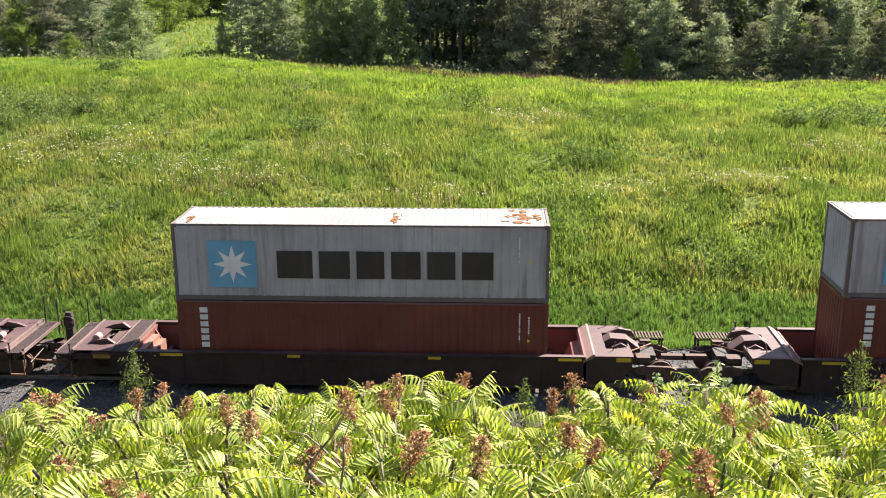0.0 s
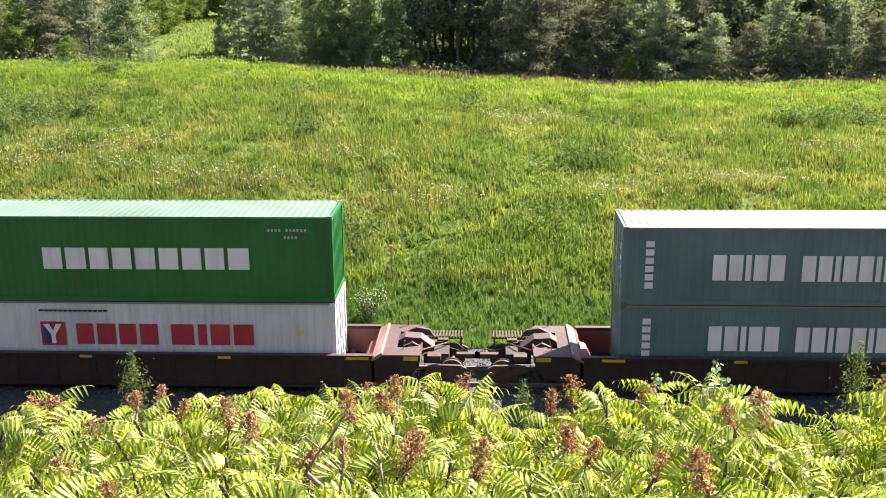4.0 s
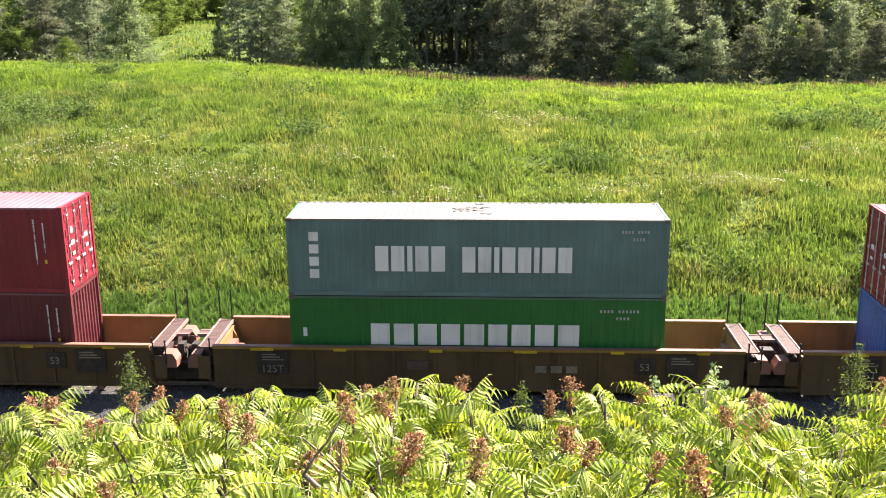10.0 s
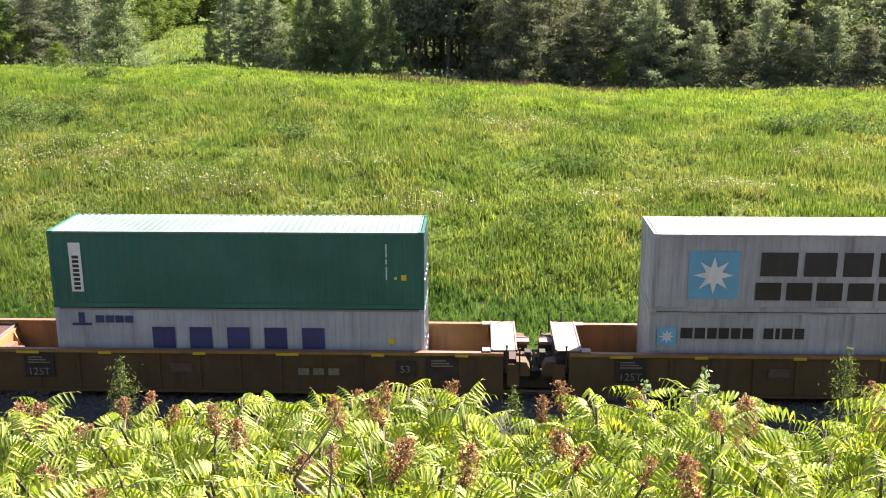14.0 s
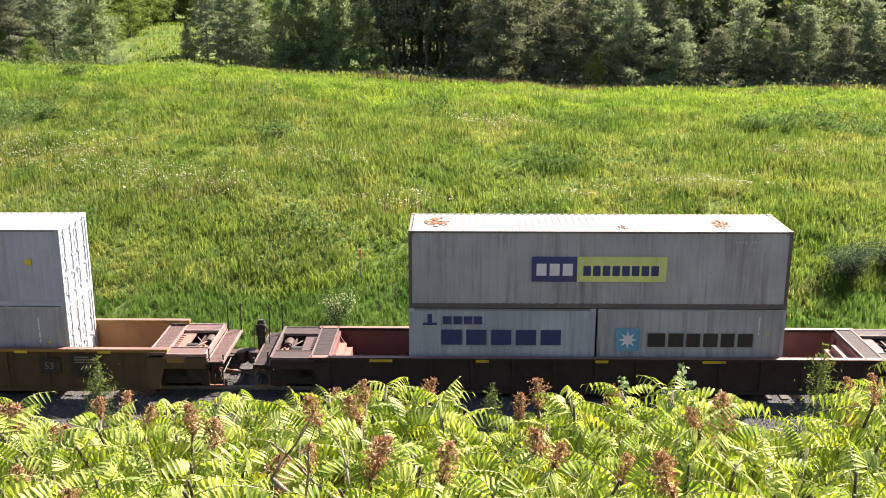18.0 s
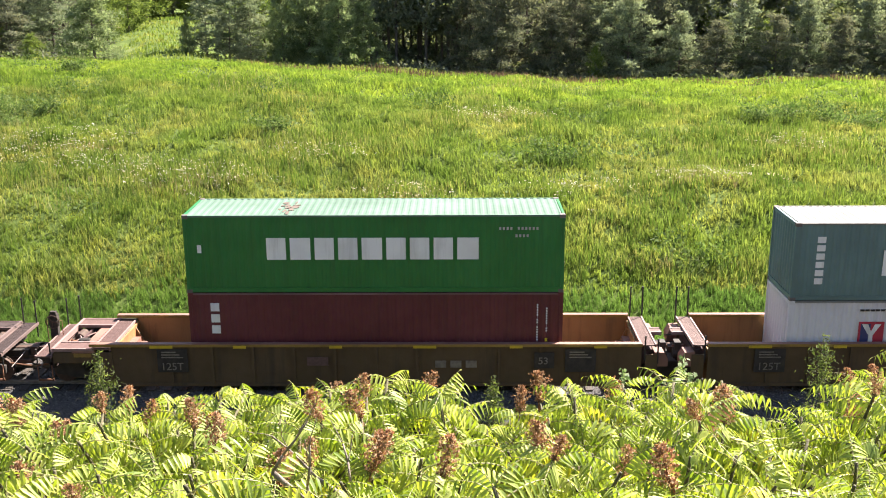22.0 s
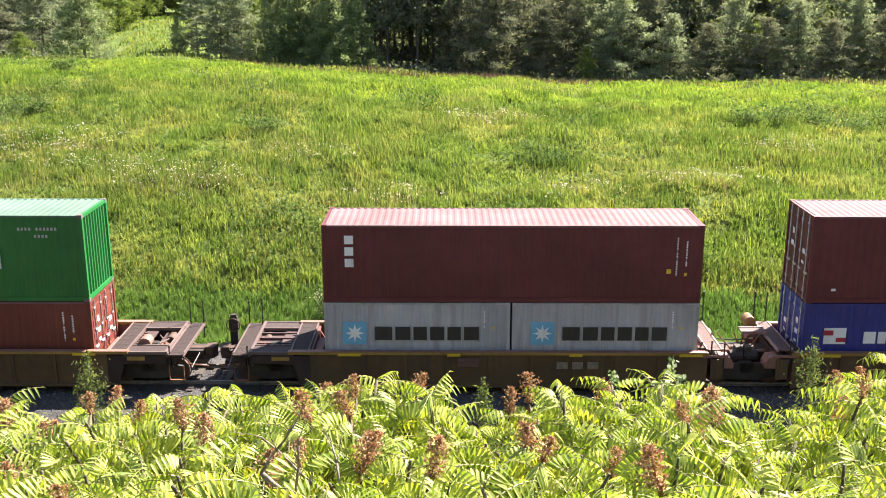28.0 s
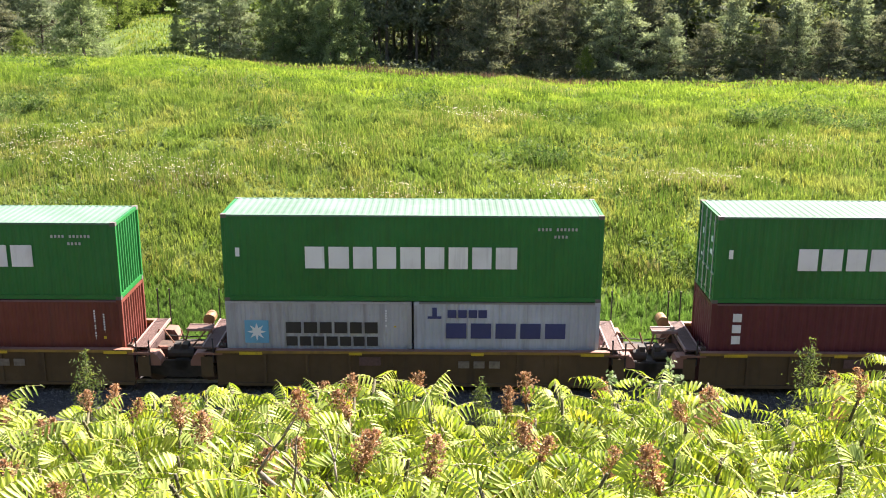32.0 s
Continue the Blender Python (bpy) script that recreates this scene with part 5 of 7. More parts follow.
def pale_line(H, L=L40, up=0.0):
    c = container(L, H, M_PALE, "", "pale blue-grey container with dark blue block letters", doors="right" if L > 8 else "left", roof=R_WHITE)
    if L < 8:
        plates_on(c, K_NAVY, [(0.45, 0.9, 2.02, 2.1), (0.6, 0.75, 2.1, 2.4), (1.1, 1.38, 2.05, 2.32), (1.44, 1.72, 2.05, 2.32), (1.78, 2.06, 2.05, 2.32), (2.1, 2.38, 2.05, 2.32)], "small dark blue emblem or sign")
        word(c, K_NAVY, 1.05, 1.34, 3.9, 0.52, (1, 0.4, 1, 0.4, 1, 0.4, 1, 0.4, 1)[::2], "dark blue block letters")
        return c
    plates_on(c, K_NAVY, [(0.55, 1.2, 1.98, 2.06), (0.78, 0.98, 2.06, 2.42), (1.35, 1.62, 2.08, 2.32), (1.68, 1.95, 2.08, 2.32), (2.0, 2.27, 2.08, 2.32), (2.32, 2.58, 2.08, 2.32)], "small dark blue emblem or sign")
    plates_on(c, K_NAVY, [(3.2 + k * 1.24, 3.2 + k * 1.24 + 0.74, 0.97 + up, 1.70 + up) for k in range(5)], "row of dark blue block letters")
    plates_on(c, K_YELLOW, [(11.0, 11.2, 1.4, 1.6)], "yellow warning sticker", "sticker")
    return c


def blue_line(H, up=0.0):
    c = container(L40, H, M_BLUE, "", "blue steel container with large white block letters", doors="right")
    word(c, K_WHITE, 4.0, 0.78 + up, 4.45, 0.95, (0.45, 1, 1.05, 1, 0.45, 1.05), "large white block lettering")
    plates_on(c, K_PATCH, [(9.6, 11.5, 0.75, 1.75), (7.6, 9.5, 0.35, 0.9)], "darker blue overpainted patches", "patch")
    code_line(c, K_WORN, 10.7, H - 0.45)
    return c


def white_line(H):
    c = container(L40, H, M_WHITE, "", "white steel container with large red block lettering", doors="right", roof=R_WHITE)
    plates_on(c, K_RED, [(2.3, 3.12, 1.05, 1.88)], "red square emblem", "emblem")
    plates_on(c, K_NAVY, [(2.37, 2.69, 1.12, 1.81)], "dark blue half of the emblem", "emblem_field", -0.007)
    b = Buf().prism([(2.40, 1.8), (2.60, 1.8), (2.71, 1.55), (2.82, 1.8), (3.02, 1.8), (2.78, 1.42), (2.78, 1.12), (2.64, 1.12), (2.64, 1.42)], "y", -0.014, -0.008)
    part("emblem_mark", b.mesh("emblem_mark", K_WHITE), c, "white mark")
    word(c, K_RED, 3.5, 1.10, 2.75, 0.72, (1, 1.05, 1, 1.05), "large red block lettering")
    word(c, K_RED, 6.7, 1.10, 2.75, 0.72, (1.2, 0.45, 1, 1.05), "large red block lettering")
    word(c, K_BLACK, 2.3, 2.24, 2.3, 0.08, (1,) * 14, "thin dark line of small letters")
    plates_on(c, K_YELLOW, [(10.95, 11.1, 1.5, 1.64)], "yellow warning sticker", "sticker")
    return c


def jade_box(H):
    c = container(L40, H, M_JADE, "", "jade green container with an upright white name panel", doors="right")
    plates_on(c, K_WHITE, [(0.66, 1.05, 0.55, 2.2)], "upright white panel", "panel")
    plates_on(c, K_BLACK, [(0.75, 0.96, 0.62 + i * 0.15, 0.72 + i * 0.15) for i in range(8)], "column of small dark blocks", y=-0.010)
    codes(c, K_WHITE, 10.95, H - 0.4, 1, 1.2)
    plates_on(c, K_YELLOW, [(11.45, 11.62, 1.0, 1.18)], "yellow warning sticker", "sticker")
    return c


def grey_nameplate(H):
    c = container(L40, H, M_GREY, "", "dull grey container with a blue and yellow name panel", doors="left", roof=R_WHITE)
    plates_on(c, K_NAVY, [(3.95, 5.4, 0.92, 1.75)], "dark blue name panel", "panel")
    plates_on(c, K_LIME, [(5.4, 8.25, 0.92, 1.75)], "pale yellow name panel", "panel")
    plates_on(c, K_WHITE, [(4.1 + i * 0.42, 4.42 + i * 0.42, 1.12, 1.52) for i in range(3)], "white block letters", y=-0.010)
    plates_on(c, K_NAVY, [(5.6 + i * 0.31, 5.84 + i * 0.31, 1.12, 1.45) for i in range(8)], "dark blue block letters", y=-0.010)
    code_line(c, K_WORN, 10.4, H - 0.4, 0.9, 9)
    return c


def red_leasing(H):
    c = container(L40, H, M_WINE, "", "dark red container with yellow block letters and a yellow swirl", doors="left")
    word(c, K_YELLOW, 4.7, 1.42, 1.4, 0.27, (1, 1, 1, 1), "yellow block lettering")
    word(c, K_WHITE, 4.75, 1.16, 1.35, 0.15, (1,) * 9, "white small block lettering")
    b = Buf().prism([(6.75 + 0.55 * math.cos(k * math.pi / 8) + 0.12 * math.sin(k * math.pi / 8), 1.5 + 0.45 * math.sin(k * math.pi / 8)) for k in range(16)], "y", -0.005, 0.012)
    part("emblem", b.mesh("emblem", K_YELLOW), c, "yellow oval emblem")
    part("emblem_box", Buf().box(6.5, 7.05, -0.012, -0.004, 1.3, 1.8).mesh("emblem_box", K_WHITE), c, "white square in the emblem")
    word(c, K_WHITE, 5.2, 0.75, 1.8, 0.1, (1,) * 14, "thin pale line of small letters")
    codes(c, K_WHITE, 11.0, H - 0.4, 2, 1.3)
    plates_on(c, K_YELLOW, [(11.0, 11.2, 0.7, 0.95)], "yellow warning sticker", "sticker")
    return c


def navy_line(H):
    c = container(L40, H, M_NAVY, "", "navy blue container with white block lettering", doors="left")
    word(c, K_WHITE, 2.35, 1.08, 2.7, 0.62, (1, 1.05, 1, 1.05, 1), "white block lettering")
    word(c, K_WHITE, 5.6, 1.08, 4.6, 0.62, (1, 1, 0.45, 1, 1, 1, 0.45, 1, 1.05), "white block lettering")
    code_line(c, K_WORN, 9.8, H - 0.45)
    return c


def plain_maroon(H, sticker=True):
    c = container(L40, H, M_MAROON, "", "plain dark maroon container with a small square sticker", doors="left")
    if sticker:
        plates_on(c, K_WHITE, [(0.78, 1.08, H - 0.68, H - 0.34)], "small square sticker", "sticker")
        plates_on(c, K_BLACK, [(0.82, 1.04, H - 0.64, H - 0.40)], "dark field on the sticker", y=-0.010)
    else:
        plates_on(c, K_WHITE, [(0.78, 0.92, 0.42, 0.5)], "small pale sticker", "sticker")
    codes(c, K_WHITE, 11.3, H - 0.35, 2, 1.3)
    plates_on(c, K_YELLOW, [(11.45, 11.6, 1.0, 1.15)], "yellow warning sticker", "sticker")
    return c


def ultra_box(H):
    c = container(L20, H, M_ULTRA, "", "bright ultramarine short container with a white emblem", doors="left")
    plates_on(c, K_WHITE, [(0.7, 1.42, 1.2, 1.75)], "white flag emblem", "emblem")
    plates_on(c, K_RED, [(0.7, 1.0, 1.5, 1.67), (1.1, 1.42, 1.27, 1.42)], "red bars", y=-0.010)
    word(c, K_WHITE, 2.0, 1.22, 2.9, 0.40, (1.2, 0.8, 0.6, 1.2, 0.8, 0.6, 0.4, 0.7, 0.8), "white block lettering")
    code_line(c, K_WORN, 4.7, H - 0.4, 0.7, 6)
    return c


# the train: place of each stack at the start, upper and lower boxes, wagon kind, ends
def train_plan():
    g = grey_star
    return [
        (-31.9, [brown_lessor(S86)], [brown_lessor(S86)], 48, "none", "coup"),
        (-10.32, [g(S86)], [brown_lessor(S86, door="left")], 48, "coup", "truck"),
        (11.22, [g(S86)], [brown_lessor(H96)], 48, "truck", "truck"),
        (32.90, [green_line(H96)], [white_line(S86)], 48, "truck", "truck"),
        (54.36, [teal_line(S86, door="left")], [teal_line(S86, up=0.2)], 48, "truck", "truck"),
        (76.03, [blue_line(S86)], [brown_lessor(H96, bare=True)], 48, "truck", "coup"),
        (99.38, [crimson_box(H96)], [maroon_lessor(H96, door="left")], 53, "coup", "joint"),
        (118.83, [teal_line(S86, signs=4)], [green_line(H96, True)], 53, "joint", "joint"),
        (138.02, [crimson_box(H96, "left")], [blue_line(S86, 0.2)], 53, "joint", "coup"),
        (161.45, [jade_box(S86)], [pale_line(S86, up=0.24)], 53, "coup", "joint"),
        (180.93, [g(S86, second=True)], [g(S86, lines=3)], 53, "joint", "joint"),
        (200.57, [pale_line(S86)], [g(S86, low=True)], 53, "joint", "coup"),
        (223.95, [grey_nameplate(S86)], [pale_line(S86, L20), g(S86, L20, False)], 54, "coup", "coup"),
        (245.44, [red_leasing(H96)], [navy_line(S86)], 40, "coup", "coup"),
        (266.85, [green_line(S86, door="right")], [maroon_lessor(H96)], 53, "coup", "joint"),
        (286.34, [teal_line(S86)], [white_line(S86)], 53, "joint", "joint"),
        (305.71, [plain_maroon(H96)], [white_line(S86)], 53, "joint", "coup"),
        (326.97, [green_line(H96)], [pale_line(S86, L20), brown_lessor(S86, L20)], 40, "coup", "coup"),
        (346.77, [maroon_lessor(S86)], [g(S86, L20, False), g(S86, L20, False)], 40, "coup", "joint"),
        (362.38, [plain_maroon(H96, False)], [ultra_box(S86), g(S86, L20, False)], 40, "joint", "joint"),
        (378.18, [green_line(S86)], [teal_line(S86, L20), brown_lessor(S86, L20, door="left")], 40, "joint", "joint"),
        (393.74, [green_line(H96)], [g(S86, L20, False, True), pale_line(S86, L20)], 40, "joint", "joint"),
        (409.54, [green_line(H96)], [maroon_lessor(S86)], 40, "joint", "joint"),
    ]


# ---- well wagons ----
M_DARKRUST = plain("dark rusted iron", [(0.3, (0.035, 0.02, 0.015)), (0.7, (0.09, 0.05, 0.035))], 0.8, 6)
WELL = {48: 14.63, 53: 16.15, 54: 16.15, 40: 12.45}
SILL = {48: 1.25, 53: 1.60, 54: 1.35, 40: 1.36}
END = {"coup": 3.62, "joint": 1.62, "truck": 3.45, "none": 0.4}
# where the end walkway begins, outwards from the well
START = {"coup": {48: 0.45, 53: 0.65, 54: 0.65, 40: 0.4}, "joint": {48: 0.4, 53: 0.62, 54: 0.62, 40: 0.22}, "truck": dict.fromkeys((48, 53, 54, 40), 0.07), "none": dict.fromkeys((48, 53, 54, 40), 0.07)}
# how far the side walls run on past the well
PAST = {"coup": 0.66, "joint": -0.02, "truck": -0.07, "none": -0.07}


def text_mesh(body, size, mat):
    cu = bpy.data.curves.new("figures", "FONT")
    cu.body, cu.size, cu.extrude = body, size, 0.004
    ob = bpy.data.objects.new("figures", cu)
    scene.collection.objects.link(ob)
    bpy.context.view_layer.update()
    me = bpy.data.meshes.new_from_object(ob)
    bpy.data.objects.remove(ob)
    me.materials.clear()
    me.materials.append(mat)
    return me


def wagon(kind, left, right, pale=False):
    """A well wagon; its origin is the well's left end on the rail. y = 0 is the near face of the boxes."""
    W, top = WELL[kind], SILL[kind]
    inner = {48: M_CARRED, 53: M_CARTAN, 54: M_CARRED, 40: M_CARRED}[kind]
    # outer faces get the darker paint that carries their shade as well as grime
    outer = {48: M_GRIMSHADERED, 53: M_GRIMSHADETAN, 54: M_GRIMSHADERED, 40: M_GRIMSHADETAN}[kind]
    edge = {48: M_GRIMSHADERED, 53: M_EDGE, 54: M_GRIMSHADERED, 40: M_EDGE}[kind]
    label = {48: "grimy oxide red articulated well wagon", 53: "grimy yellow well wagon with ribbed side sills",
             54: "dark oxide red well wagon with yellow markers", 40: "grimy short well wagon with dull yellow edge"}[kind]
    c = thing("well_wagon", label, "railway wagon", "wagons of the train")
    a0, a1 = -START[left][kind] - PAST[left], W + START[right][kind] + PAST[right]
    b0, b1 = -START[left][kind] + 0.03, W + START[right][kind] - 0.03
    for near in (True, False):
        s = -1 if near else 1
        y0 = -0.30 if near else WIDE + 0.30

        def yy(a, b):
            return tuple(sorted((y0 - s * a, y0 - s * b)))

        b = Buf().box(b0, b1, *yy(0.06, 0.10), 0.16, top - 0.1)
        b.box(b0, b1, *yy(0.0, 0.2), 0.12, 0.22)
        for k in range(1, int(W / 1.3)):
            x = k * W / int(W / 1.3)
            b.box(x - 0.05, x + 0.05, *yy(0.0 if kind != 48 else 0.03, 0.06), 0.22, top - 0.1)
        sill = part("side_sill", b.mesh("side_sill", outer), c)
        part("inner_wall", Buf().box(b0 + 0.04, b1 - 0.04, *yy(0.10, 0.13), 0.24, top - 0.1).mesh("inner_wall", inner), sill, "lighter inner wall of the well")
        part("top_chord", Buf().box(a0, a1, *yy(-0.02, 0.2), top - 0.1, top - 0.012).mesh("top_chord", edge), sill)
        # paler plate that paints the sunlit look onto the sill top
        part("top_plate", Buf().box(a0, a1, *yy(-0.01, 0.19), top - 0.012, top).mesh("top_plate", M_SALMON if kind != 48 else M_CARPINK), sill, "top of the side sill in a sunlit colour")
        if near:
            n = {48: 4, 53: 6, 54: 5, 40: 4}[kind]
            for k in range(n):
                x = W * (0.03 + 0.91 * k / (n - 1)) + (0.0 if k % 2 else 0.2)
                part("reflector", Buf().box(x, x + (0.42 if k % 3 else 0.75), -0.335, -0.318, top - 0.14, top - 0.05).mesh("reflector", M_YELLOW), sill, "yellow reflective strip")
            if kind == 53:
                for x, txt in ((0.9, True), (W - 1.9, False)):
                    bd = part("black_panel", Buf().box(x, x + 1.0, -0.312, -0.296, 0.62, 1.42).mesh("black_panel", M_BLACK), sill, "black stencil panel")
                    for j in range(3):
                        part("stencil_line", Buf().box(x + 0.14, x + 0.86 - 0.12 * j, -0.318, -0.310, 1.12 + j * 0.09, 1.16 + j * 0.09).mesh("stencil_line", M_STEEL), sill, "small pale stencilled line")
                    if not txt:
                        part("length_plate", Buf().box(x - 1.0, x - 0.35, -0.312, -0.296, 0.75, 1.3).mesh("length_plate", M_BLACK), sill, "dark stencil plate")
                        part("stencil", once("length", lambda: text_mesh("53", 0.34, M_STEEL)), sill, "white stencilled figures", pose(x - 0.88, -0.316, 0.9, 90, 0, 0))
                    if txt:
                        part("stencil", once("figures", lambda: text_mesh("125T", 0.36, M_STEEL)), sill, "white stencilled figures", pose(x + 0.1, -0.316, 0.7, 90, 0, 0))
            if kind in (53, 40):
                for i in range(3):
                    part("painted_block", Buf().box(W * 0.62 + i * 0.5, W * 0.62 + i * 0.5 + 0.36, -0.312, -0.298, 0.78, 1.02).mesh("painted_block", M_STEEL), sill, "faded painted block")
                part("placard", Buf().box(W * 0.36, W * 0.36 + 0.7, -0.312, -0.298, 0.85, 1.15).mesh("placard", M_GRATE), sill, "pale blank placard")
    fl = Buf()
    for k in range(int(W / 1.5) + 1):
        x = min(W - 0.2, k * 1.5)
        fl.box(x, x + 0.2, -0.2, WIDE + 0.2, 0.18, FLOOR - 0.004)
    part("well_floor", fl.mesh("well_floor", inner), c)
    for x, e, s in ((0, left, -1), (W, right, 1)):
        wagon_end(c, x, s, END[e], e, top, inner, outer, kind, pale)
    return c


def wheelset(parent, x, aside=0.0):
    b = Buf()
    for y in (0.42, 1.92):
        b.rod((0, y, 0), (0, y + 0.13, 0), 0.42, 0.42, 20)
        b.rod((0, y - 0.02 if y > 1 else y + 0.13, 0), (0, y if y > 1 else y + 0.16, 0), 0.45, 0.45, 20)
    b.rod((0, 0.3, 0), (0, 2.14, 0), 0.08, 0.08, 8)
    for k in range(3):
        a = k * 2.1
        b.box(math.cos(a) * 0.25 - 0.03, math.cos(a) * 0.25 + 0.03, 0.405, 0.42, math.sin(a) * 0.25 - 0.03, math.sin(a) * 0.25 + 0.03)
    w = part("wheelset", once("wheelset", lambda: b.mesh("wheelset", M_DARKRUST)), parent, "rusty steel wheels on an axle", at=(x, aside, 0.42))
    return w


OPEN_WHEELS = []


def truck(c, x):
    def frames():
        b = Buf()
        for y in (0.22, 2.10):
            b.prism([(-1.15, 0.62), (-1.15, 0.36), (-0.85, 0.30), (-0.45, 0.20), (0.45, 0.20), (0.85, 0.30), (1.15, 0.36), (1.15, 0.62), (0.5, 0.78), (-0.5, 0.78)], "y", y, y + 0.13)
        b.box(-0.22, 0.22, 0.22, 2.2, 0.45, 0.78)
        return b.mesh("bogie", M_BLACK)

    t = part("bogie", once("bogie", frames), c, "grimy black bogie frame", at=(x, 0, 0))
    for dx in (-0.89, 0.89):
        wheelset(t, dx)


def handrail(c, x, y, z, h=1.0):
    part("handrail", Buf().rod((x, y, z), (x, y, z + h), 0.026, 0.026, 6).rod((x, y, z + h), (x, y, z + h + 0.05), 0.035, 0.035, 6).mesh("handrail", M_BLACK), c, "thin dark upright handrail")


def tank(c, x, y, z, ln, r, mat, axis="x"):
    d = Vector((ln / 2, 0, 0)) if axis == "x" else Vector((0, ln / 2, 0))
    o = Vector((x, y, z))
    b = Buf().rod(o - d, o + d, r, r, 14)
    b.rod(o + d, o + d * 1.12, r, r * 0.6, 14).rod(o - d, o - d * 1.12, r, r * 0.6, 14)
    part("air_tank", b.mesh("air_tank", mat), c, "weathered air tank")


def brake_stand(c, x, y, z):
    """A tall hand brake housing with its wheel, chain guard and grab irons."""
    b = Buf().box(x - 0.13, x + 0.13, y - 0.09, y + 0.09, z - 0.4, z + 0.72).box(x - 0.16, x + 0.16, y - 0.12, y + 0.06, z + 0.3, z + 0.62)
    b.box(x - 0.10, x + 0.10, y - 0.07, y + 0.07, z + 0.72, z + 0.8)
    stand = part("brake_stand", b.mesh("brake_stand", M_BLACK), c, "dark grimy hand brake housing")
    w = Buf()
    ring = [(math.cos(k * math.pi / 7) * 0.23, math.sin(k * math.pi / 7) * 0.23) for k in range(15)]
    for (a, p), (d, q) in zip(ring, ring[1:]):
        w.rod((x + a, y - 0.17, z + 0.46 + p), (x + d, y - 0.17, z + 0.46 + q), 0.018, 0.018, 5)
    for k in range(3):
        w.rod((x, y - 0.17, z + 0.46), (x + ring[k * 5][0], y - 0.17, z + 0.46 + ring[k * 5][1]), 0.014, 0.014, 4)
    w.rod((x, y - 0.18, z + 0.46), (x, y - 0.1, z + 0.46), 0.04, 0.04, 8)
    part("brake_wheel", w.mesh("brake_wheel", M_DARKRUST), stand, "rusty spoked brake wheel")
    for d in (-0.26, 0.26):
        part("grab_iron", Buf().rod((x + d, y, z - 0.3), (x + d, y, z + 0.45), 0.016, 0.016, 5).rod((x + d, y, z + 0.45), (x + d * 0.5, y, z + 0.45), 0.016, 0.016, 5).mesh("grab_iron", M_RUST), stand)


def walkway(c, x0, x1, y0, y1, z, along=False, dull=False, pale=False):
    """A grating, or a pale plain plate, between two edge angles; along: the angles run with the train."""
    b = Buf().box(x0, x1, y0, y1, z - 0.035, z + 0.004)
    n = int((x1 - x0) / 0.075) if along else int((y1 - y0) / 0.075)
    for k in range(1, 1 if pale else n):
        if along:
            q = x0 + (x1 - x0) * k / n
            b.box(q - 0.010, q + 0.010, y0 + 0.02, y1 - 0.02, z + 0.004, z + 0.010)
        else:
            q = y0 + (y1 - y0) * k / n
            b.box(x0 + 0.02, x1 - 0.02, q - 0.010, q + 0.010, z + 0.004, z + 0.010)
    w = part("walkway", b.mesh("walkway", M_GRATEPALE if pale else M_GRATEDULL if dull else M_GRATE), c, "pale steel walkway" if pale else "grey-brown steel grating walkway")
    for k in (0, 1):
        if along:
            e = (y0, y1)[k]
            bb = Buf().box(x0, x1, e - 0.025, e + 0.025, z - 0.07, z + 0.03)
        else:
            e = (x0, x1)[k]
            bb = Buf().box(e - 0.025, e + 0.025, y0, y1, z - 0.07, z + 0.03)
        part("walkway_edge", bb.mesh("walkway_edge", M_DULLEDGE if dull else M_PALEDGE), w, "pale worn edge angle")


